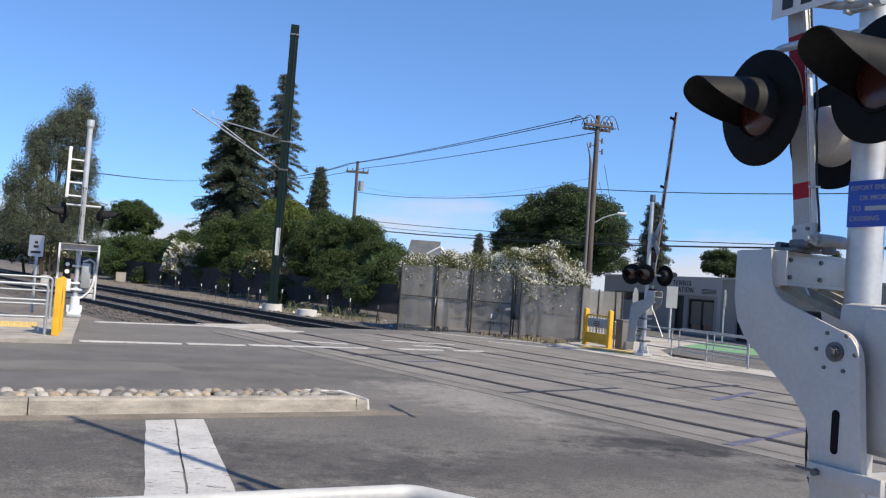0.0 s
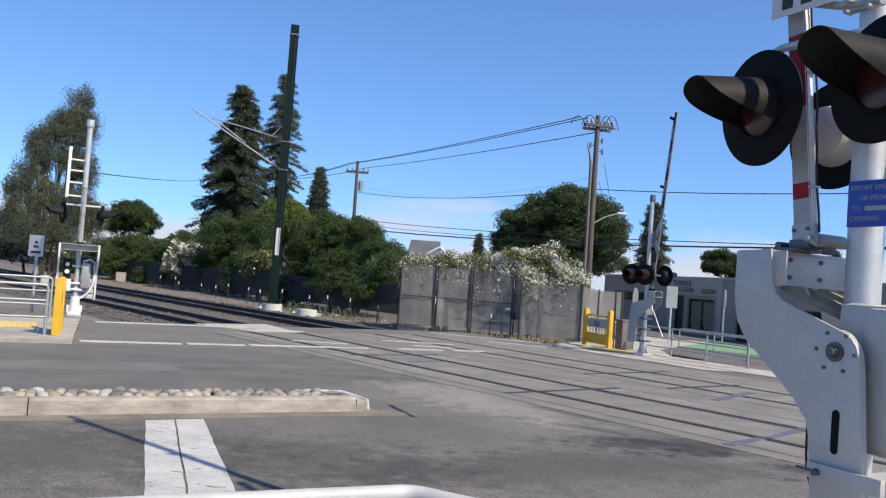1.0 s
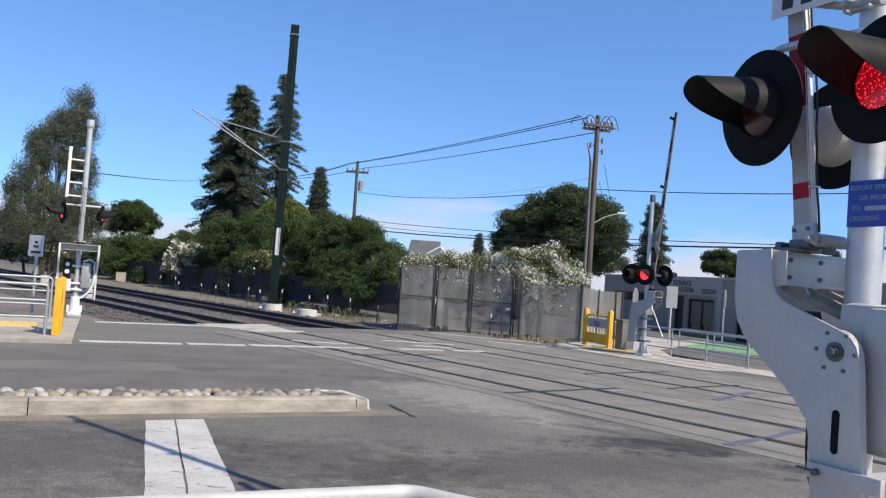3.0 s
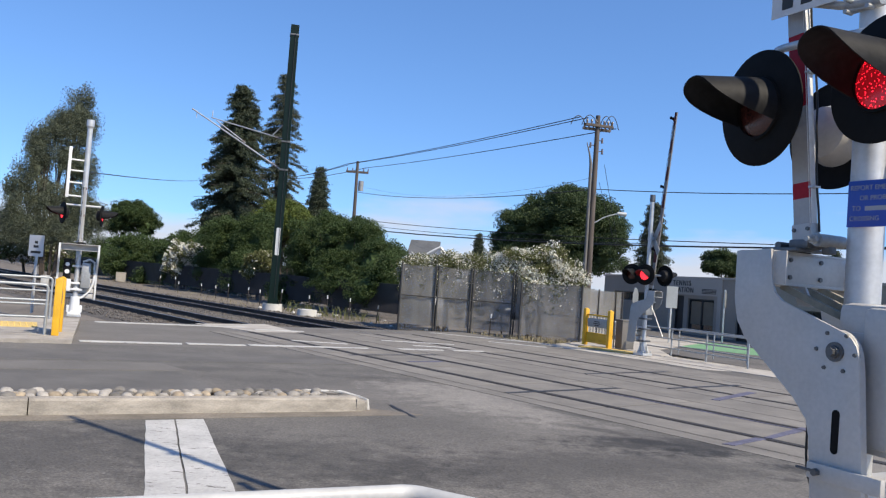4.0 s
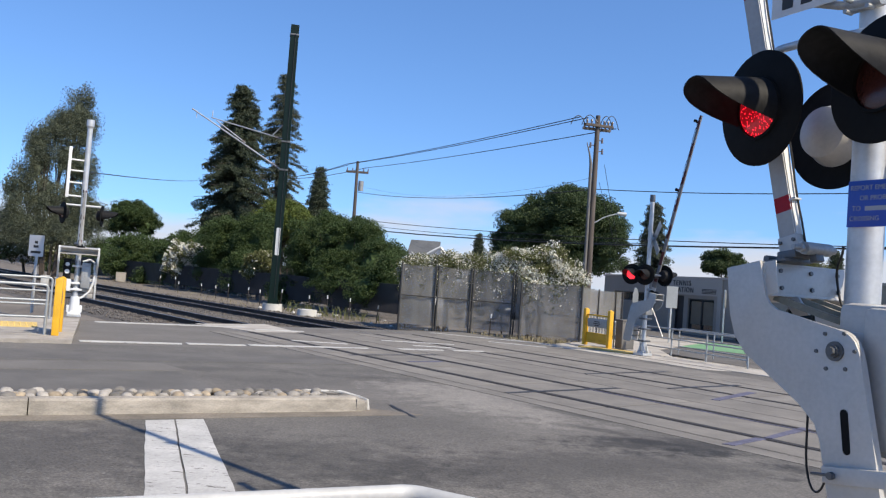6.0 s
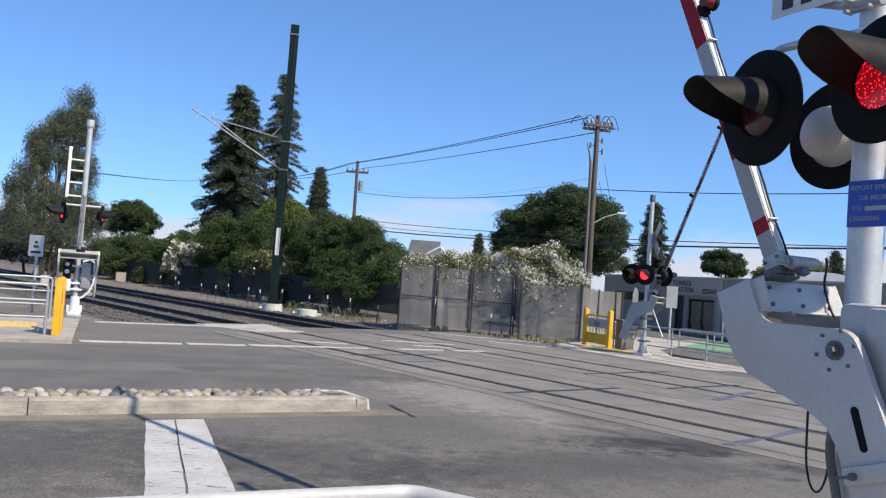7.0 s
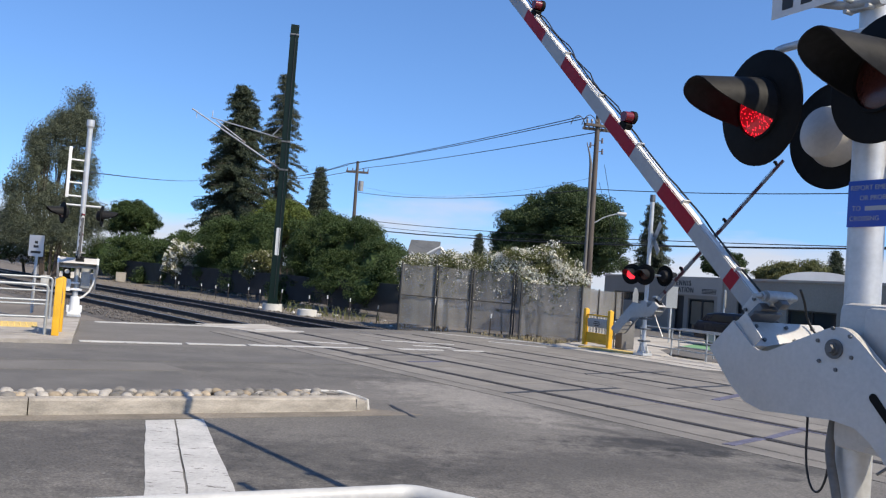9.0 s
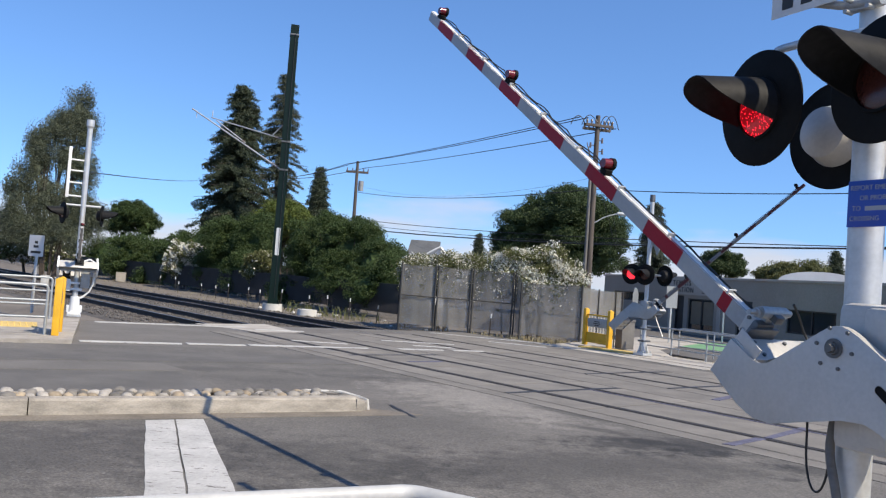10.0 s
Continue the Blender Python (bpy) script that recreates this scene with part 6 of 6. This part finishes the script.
SHRUB_DARK = ((-6.61, 44.91, 3.01, 1.9, 1.9, 1.96), (-4.65, 42.61, 2.92, 1.74, 1.74, 1.8), (-7.32, 45.1, 1.72, 1.54, 1.54, 1.85), (-5.16, 41.83, 1.27, 1.99, 1.99, 1.57), (-3.22, 40.23, 2.11, 1.36, 1.36, 1.5), (-2.39, 38.51, 1.75, 0.78, 0.78, 1.3), (-3.46, 39.05, 1.13, 1.32, 1.32, 1.06), (-6.2, 45.87, 4.03, 1.1, 1.1, 1.0), (-4.41, 43.77, 4.04, 0.89, 0.89, 0.74), (-8.03, 45.3, 0.42, 1.4, 1.4, 1.09), (-2.37, 41.49, 2.77, 0.62, 0.62, 0.62),)
OLEANDER_LOW = ((-0.8, 32.0, 2.07, 0.86, 0.78, 0.69), (0.19, 32.01, 2.25, 0.98, 0.88, 0.65), (1.17, 31.56, 2.26, 0.86, 0.77, 0.6), (1.92, 31.51, 2.38, 0.86, 0.77, 0.68), (-0.41, 31.14, 1.45, 1.06, 0.95, 0.63), (1.52, 31.11, 1.59, 1.06, 0.95, 0.63), (-1.0, 31.9, 2.1, 0.8, 0.7, 0.55),)
OLEANDER_HIGH = ((2.64, 31.03, 2.36, 0.88, 0.79, 0.8), (3.7, 30.92, 2.4, 1.1, 0.99, 0.97), (4.65, 30.79, 2.21, 0.8, 0.72, 0.76), (3.17, 30.54, 1.71, 1.25, 1.12, 0.73), (5.09, 30.72, 1.86, 0.47, 0.42, 0.5), (4.08, 30.87, 2.96, 0.59, 0.53, 0.47),)
OAK = ((8.07, 59.46, 6.93, 2.84, 5.0, 1.87), (5.9, 59.71, 5.96, 2.11, 4.0, 1.62), (10.7, 59.04, 6.48, 2.23, 4.0, 2.03), (4.73, 59.81, 5.04, 1.14, 2.5, 0.89), (12.14, 58.76, 5.55, 1.14, 2.5, 1.22), (9.0, 59.32, 8.02, 2.03, 4.0, 1.05), (8.39, 59.41, 5.09, 3.65, 5.0, 1.42), (5.63, 59.73, 3.87, 2.23, 4.0, 1.42), (11.24, 58.94, 4.26, 2.23, 4.0, 1.62), (8.31, 59.42, 3.44, 3.24, 4.0, 1.42),)
EUCALYPTUS = ((-25.82, 56.37, 11.62, 0.84, 0.84, 1.68), (-26.61, 56.0, 10.04, 1.09, 1.09, 1.34), (-25.42, 56.55, 9.72, 0.92, 0.92, 1.76), (-27.6, 55.4, 8.7, 0.84, 0.84, 1.4), (-27.96, 55.34, 7.19, 1.09, 1.09, 1.51), (-26.44, 56.08, 7.8, 1.09, 1.09, 1.26), (-25.16, 56.67, 7.19, 0.84, 0.84, 1.34), (-28.83, 54.89, 5.08, 1.09, 1.09, 1.42), (-27.26, 55.69, 5.28, 1.26, 1.26, 1.42), (-25.65, 56.45, 4.96, 1.17, 1.17, 1.42), (-28.98, 54.81, 3.05, 1.09, 1.09, 1.42), (-27.71, 55.46, 2.99, 1.51, 1.51, 1.26), (-25.98, 56.29, 2.97, 1.68, 1.68, 1.42), (-24.56, 56.93, 3.7, 0.84, 0.84, 1.51),)
ROUND_TREE = ((-33.97, 88.72, 6.01, 2.44, 2.44, 1.93), (-35.09, 88.28, 5.28, 1.54, 1.54, 1.41), (-32.51, 89.26, 5.36, 1.41, 1.41, 1.54),)
FAR_TREES = ((25.71, 75.76, 5.12, 1.73, 1.73, 1.3), (26.89, 75.34, 4.84, 1.08, 1.08, 1.19),)
FAR_TREES_B = ((31.71, 78.86, 4.7, 1.61, 1.61, 1.03), (33.31, 78.2, 5.09, 1.49, 1.49, 1.03), (35.12, 77.41, 5.11, 1.61, 1.61, 1.15), (32.67, 78.47, 4.23, 2.3, 2.3, 0.8),)
LOW_LEFT = ((-32.21, 62.15, 1.76, 2.13, 2.13, 1.18), (-30.48, 63.02, 1.7, 1.89, 1.89, 1.04),)
REDWOOD = (-19.54, 75.51, 18.32, 3.76, 3.34)
REDWOOD_THIN = (-17.05, 82.25, 21.32, 4.31, 2.32)
CONIFER_SMALL = (-16.24, 103.74, 14.83, 7.45, 1.59)
CONIFER_RIGHT = (18.55, 72.67, 9.98, 1.96, 1.76)
CONIFER_FAR = (4.69, 109.90, 8.30, 4.82, 0.99)
CONIFER_EAST = (39.80, 82.95, 7.63, 4.48, 1.02)


# ---- trees and shrubs ----
def shrub(name, blobs, clumps, per, spread, leaf, material, label, category, seed, petals=None, wide=0.5, trunks=2, low=-0.6, group="", lower=0.0, airy=False):
    x = sum(b[0] for b in blobs) / len(blobs)
    y = sum(b[1] for b in blobs) / len(blobs)
    t = thing(name, Matrix.Translation((x, y, lower)), label, category, group)
    rel = [(b[0] - x, b[1] - y, b[2] - lower, b[3], b[4], b[5]) for b in blobs]
    pts = clump_points(rel, int(clumps * 1.35), int(per * 1.3), spread * 0.76, seed, low, 12 if airy else 16, 1.3 if airy else 0.65)
    leaf *= 0.74
    pts = pts[pts[:, 2] > -0.2]
    k = 0.42 if airy else 0.64
    core = [(b[0], b[1], b[2], b[3] * k, b[4] * k, b[5] * k) for b in rel]
    bent_leaf_cloud("crown", pts, leaf, material, t, seed + 1, wide, core=core, petals=petals)
    rng = random.Random(seed)
    bm = bmesh.new()
    for b in rel[:max(trunks, 1)]:
        zt = b[2]
        tube(bm, [(b[0] * 0.3, b[1] * 0.3, -0.25), (b[0] * 0.5, b[1] * 0.5, zt * 0.4), (b[0] * 0.9, b[1] * 0.9, zt)], [0.12, 0.09, 0.05], 7)
        for k in range(3):
            a = rng.uniform(0, 6.28)
            tube(bm, [(b[0] * 0.6, b[1] * 0.6, zt * 0.55), (b[0] + b[3] * 0.6 * math.cos(a), b[1] + b[4] * 0.6 * math.sin(a), zt + b[5] * 0.4)], [0.05, 0.02], 5)
    part("trunk", bm, BARK, t, "brown trunk and limbs")
    return t


shrub("shrub", SHRUBS_FAR, 620, 110, 0.40, 0.10, LEAF, "dense green shrubs behind the tracks", "shrub", 21, group="shrubs along the tracks")
shrub("flowering_shrub", FLOWERS_FAR[:3], 420, 30, 0.20, 0.11, (LEAF_OLEANDER, PETAL), "green shrub covered in white flowers", "shrub", 22, petals=0.42, group="flowering shrubs")
shrub("flowering_shrub", FLOWERS_FAR[3:], 220, 30, 0.18, 0.11, (LEAF_OLEANDER, PETAL), "pale green shrub with few white flowers", "shrub", 23, petals=0.05, group="flowering shrubs")
shrub("shrub", ((-18.4, 59.4, 0.35, 1.9, 1.1, 1.0), (-16.2, 57.2, 0.4, 1.6, 1.0, 1.0), (-21.5, 62.6, 0.3, 2.0, 1.1, 1.0), (-14.2, 54.2, 0.4, 1.5, 1.0, 1.0)), 420, 60, 0.26, 0.09, LEAF, "low dark undergrowth along the fence", "shrub", 20, group="shrubs along the tracks")
shrub("shrub", SHRUB_MID, 520, 130, 0.36, 0.085, LEAF, "tall dark green shrub behind the tracks", "shrub", 24, group="shrubs along the tracks")
shrub("shrub", SHRUB_BRIGHT, 300, 100, 0.30, 0.09, LEAF_LIGHT, "bright yellow-green tree top behind the shrubs", "tree", 25)
shrub("shrub", SHRUB_DARK, 900, 150, 0.31, 0.066, LEAF, "large dark green bush beside the fence", "shrub", 26, group="shrubs along the tracks", trunks=6)
shrub("oleander", OLEANDER_LOW, 560, 60, 0.20, 0.075, (LEAF_OLEANDER, PETAL), "pale green oleander hedge with white flowers", "shrub", 27, petals=0.22, wide=0.3, group="oleander hedge")
shrub("oleander", OLEANDER_HIGH, 700, 64, 0.20, 0.075, (LEAF_OLEANDER, PETAL), "oleander bush thick with white flowers", "shrub", 28, petals=0.42, wide=0.35, group="oleander hedge")
# sprays that lean on the cloth and show through the wire
rng = np.random.default_rng(61)
spray = []
for x0, y0, x1, y1, top, n in ((-1.3, 29.97, -0.2, 29.92, 2.28, 130), (0.0, 29.9, 1.1, 29.84, 2.27, 220), (1.25, 29.83, 2.6, 29.48, 2.25, 420), (2.9, 28.85, 4.88, 28.40, 1.95, 620)):
    for j in range(n):
        f = rng.random()
        spray.append((x0 + (x1 - x0) * f - OLEANDER_HIGH[0][0], y0 + (y1 - y0) * f - 30.9, top + 0.05 - abs(rng.normal()) * (0.30 + 0.34 * abs(math.sin(f * 5 + x0)))))
spray_thing = thing("oleander", Matrix.Translation((OLEANDER_HIGH[0][0], 30.9, 0)), "loose oleander sprays caught in the wire fence", "shrub", "oleander hedge")
bent_leaf_cloud("sprays", spray, 0.072, (LEAF_OLEANDER, PETAL), spray_thing, 62, 0.35, petals=0.26)
bm = bmesh.new()
for x, y, z in ((-2.6, -0.9, 2.1), (-0.4, -1.2, 2.1), (1.3, -2.1, 1.85)):
    tube(bm, [(x * 0.5, 0, -0.2), (x * 0.8, y * 0.2, 1.0), (x, y * 0.92, z)], [0.03, 0.022, 0.01], 6)
part("stem", bm, BARK, spray_thing)
shrub("oak", OAK, 1100, 120, 0.46, 0.11, LEAF_OAK, "broad round dark green oak tree", "tree", 29, low=-0.5)
shrub("eucalyptus", EUCALYPTUS, 620, 140, 0.42, 0.115, LEAF_EUC, "tall airy grey-green eucalyptus tree", "tree", 30, wide=0.25, trunks=5, airy=True)
shrub("round_tree", ROUND_TREE, 260, 100, 0.42, 0.13, LEAF, "round green tree far behind the shrubs", "tree", 31)
shrub("far_tree", FAR_TREES, 220, 70, 0.34, 0.13, LEAF_OAK, "dark round tree behind the shop", "tree", 32, group="trees behind the shop")
shrub("far_tree", FAR_TREES_B, 260, 70, 0.34, 0.13, LEAF_OLEANDER, "yellow-green trees behind the shop", "tree", 33, group="trees behind the shop")
shrub("flowering_shrub", LOW_LEFT, 360, 28, 0.30, 0.17, (LEAF_OLEANDER, PETAL), "pale flowering hedge beyond the tracks", "shrub", 34, petals=0.15, group="flowering shrubs")


def conifer(name, spec, per_m, leaf, material, label, seed, droop=0.35, gaps=0.0, group="", fat=1.3):
    """A trunk with whorls of drooping branches, each hung with needle clumps."""
    x, y, top, zb, r = spec
    t = thing(name, Matrix.Translation((x, y, 0)), label, "tree", group)
    rng = np.random.default_rng(seed)
    H0 = max(zb - (top - zb) * 0.25, 0.3)
    bm = bmesh.new()
    cyl(bm, (0, 0, -0.2), (0, 0, top), 0.025 * top, 0.02, 10)
    pts = []
    nb = int((top - H0) * per_m)
    for i in range(nb):
        u = (i + rng.random()) / nb
        z = H0 + (top - H0) * u
        if rng.random() < gaps:
            continue
        reach = fat * r * (1.03 - u) ** 0.56 * rng.uniform(0.45, 1.12)
        reach = max(reach, 0.06 * r)
        a = rng.uniform(0, 2 * math.pi)
        d = np.array((math.cos(a), math.sin(a), 0.25 * (u - 0.3)))
        n = max(int(reach / (leaf * 0.55)), 2)
        cyl(bm, (0, 0, z), tuple(d * reach + (0, 0, z - droop * reach * 0.5)), 0.05 * (1.1 - u), 0.015, 4, False)
        for k in range(n):
            f = (k + 0.6) / n
            c = d * reach * f + np.array((0, 0, z - droop * reach * f * f))
            m = 18
            s = leaf * (0.65 + 0.7 * (1 - f))
            pts.append(c + rng.normal(size=(m, 3)) * (s, s, s * 0.45) - (0, 0, 0.25 * leaf))
    part("trunk", bm, BARK, t, "brown trunk and branches")
    bent_leaf_cloud("crown", np.concatenate(pts), leaf * 0.72, material, t, seed + 1, 0.22, up=-0.2)
    return t


conifer("redwood", REDWOOD, 26, 0.22, NEEDLE, "tall dense dark green redwood tree", 41, group="tall conifers", fat=1.45)
conifer("redwood", REDWOOD_THIN, 12, 0.19, NEEDLE_GREY, "tall thin redwood with open ragged branches", 42, gaps=0.15, group="tall conifers", fat=1.75)
conifer("conifer", CONIFER_SMALL, 26, 0.26, NEEDLE, "small distant conifer between the tall trees", 43, group="tall conifers")
conifer("conifer", CONIFER_RIGHT, 34, 0.20, NEEDLE_GREY, "slender grey-green conifer behind the far signal", 44, group="tall conifers")
conifer("conifer", CONIFER_FAR, 26, 0.2, NEEDLE, "small distant conifer above the hedge", 45, group="tall conifers")
conifer("conifer", CONIFER_EAST, 30, 0.2, NEEDLE, "small pointed conifer behind the shop", 46, group="tall conifers")

# weeds along the fence and under the shrubs
def weeds(name, spots, n, h, material, label, seed):
    rng = np.random.default_rng(seed)
    verts, polys = [], []
    for k in range(n):
        a, b, wid = spots[rng.integers(len(spots))]
        f = rng.random()
        x, y = a[0] + (b[0] - a[0]) * f + rng.normal() * wid, a[1] + (b[1] - a[1]) * f + rng.normal() * wid
        hh = h * rng.uniform(0.35, 1.25)
        an, lean = rng.uniform(0, 6.28), rng.normal(size=2) * 0.3 * hh
        dx, dy = 0.012 * math.cos(an), 0.012 * math.sin(an)
        base = len(verts)
        verts += [(x - dx, y - dy, -0.22), (x + dx, y + dy, -0.22), (x + lean[0] * 0.4 + dx * 0.8, y + lean[1] * 0.4 + dy * 0.8, -0.22 + hh * 0.6), (x + lean[0], y + lean[1], -0.22 + hh)]
        polys += [(base, base + 1, base + 2), (base, base + 2, base + 3)]
    me = bpy.data.meshes.new(name)
    me.from_pydata(verts, [], polys)
    me.materials.append(material)
    return tagged(new(name, me), label, "weeds", kind="stuff")


weeds("dry_weeds", [((1.2, 29.4), (4.9, 28.0), 0.14), ((2.6, 28.9), (4.8, 28.2), 0.22)], 1300, 0.27, DRY_GRASS, "dry straw-coloured weeds along the fence", 51)
weeds("green_weeds", [((-7.0, 38.6), (-2.6, 34.0), 0.30)], 170, 0.5, LEAF_OLEANDER, "green and straw weeds before the bushes", 52)
weeds("dry_weeds", [((-13.0, 45.0), (-2.5, 33.0), 0.9), ((-30.0, 70.0), (-12.0, 45.0), 1.2)], 420, 0.16, DRY_GRASS, "sparse dry weeds on the dirt", 53)
weeds("dry_weeds", [((8.6, 21.9), (7.2, 24.6), 0.25)], 1200, 0.22, DRY_GRASS, "dry weeds behind the far railing", 54)


# ---- a car on the street before the shop ----
CAR_PAINT = mat("dark_blue_car_paint", (0.0137, 0.016, 0.0258), 0.25, metal=0.3, grain=0.05, stain=0.08, bump=0)
CAR_GLASS = mat("dark_car_glass", (0.02, 0.022, 0.025), 0.08, grain=0.0, stain=0.05, bump=0)
TYRE = mat("tyre_rubber", (0.0137, 0.0137, 0.0137), 0.9, grain=0.2, stain=0.2, bump=0.2)


def car(at, az, rows):
    """A small dark estate car, nose towards local +x."""
    c = thing("car", Matrix.Translation((*at, 0)) @ pose(0, 0, 0, rz=az), "dark blue car driving past the shop", "car")
    bm = bmesh.new()
    prism(bm, [(-2.1, 0.30), (2.05, 0.26), (2.15, 0.45), (2.08, 0.66), (1.75, 0.78), (0.95, 0.92), (-2.0, 0.96), (-2.15, 0.75)], -0.86, 0.86, 0.05)
    part("body", bm, CAR_PAINT, c)
    bm = bmesh.new()
    prism(bm, [(-1.95, 0.95), (1.0, 0.91), (0.30, 1.25), (-0.2, 1.33), (-1.2, 1.33), (-1.70, 1.24)], -0.72, 0.72, 0.06)
    part("roof", bm, CAR_PAINT, c)
    for side in (-1, 1):
        for x0, x1, x2, x3 in ((-1.55, -0.55, -0.55, -1.35), (-0.45, 0.62, 0.20, -0.45)):
            bm = bmesh.new()
            y = side * 0.725
            prism(bm, [(x0, 0.99), (x1, 0.97), (x2, 1.22), (x3, 1.24)], min(y, y + side * 0.008), max(y, y + side * 0.008))
            part("side_window", bm, CAR_GLASS, c, "dark side window")
        for x in (-1.32, 1.30):
            bm = bmesh.new()
            cyl(bm, (x, side * 0.70, 0.31), (x, side * 0.875, 0.31), 0.31, 0.31, 24)
            wheel = part("wheel", bm, TYRE, c)
            bm = bmesh.new()
            cyl(bm, (x, side * 0.87, 0.31), (x, side * 0.885, 0.31), 0.20, 0.19, 16)
            part("rim", bm, SIGN_BACK, wheel, "grey wheel rim")
        bm = bmesh.new()
        box(bm, 2.02, 2.13, side * 0.62 - 0.16, side * 0.62 + 0.16, 0.52, 0.64, 0.02)
        part("headlight", bm, SIGN_WHITE, c, "clear headlight")
    moving.append((c, rows))
    return c


CAR_AZ = TRACK_AZ
car_way = Vector((math.cos(radians(CAR_AZ)), math.sin(radians(CAR_AZ)), 0))
CAR_AT = Vector((9.63, 34.11, 0.0))
car(CAR_AT[:2], CAR_AZ, [(t, Matrix.Translation(CAR_AT + car_way * k) @ pose(0, 0, 0, rz=CAR_AZ)) for t, k in
    ((0.0, -11.0), (6.6, -11.0), (7.2, -7.6), (7.7, -4.0), (8.1, -1.6), (8.4, 0.0), (8.8, 2.55), (9.4, 6.2), (10.0, 9.8))])


def motions():
    for ob, rows in moving:
        walk(ob, rows)


motions()
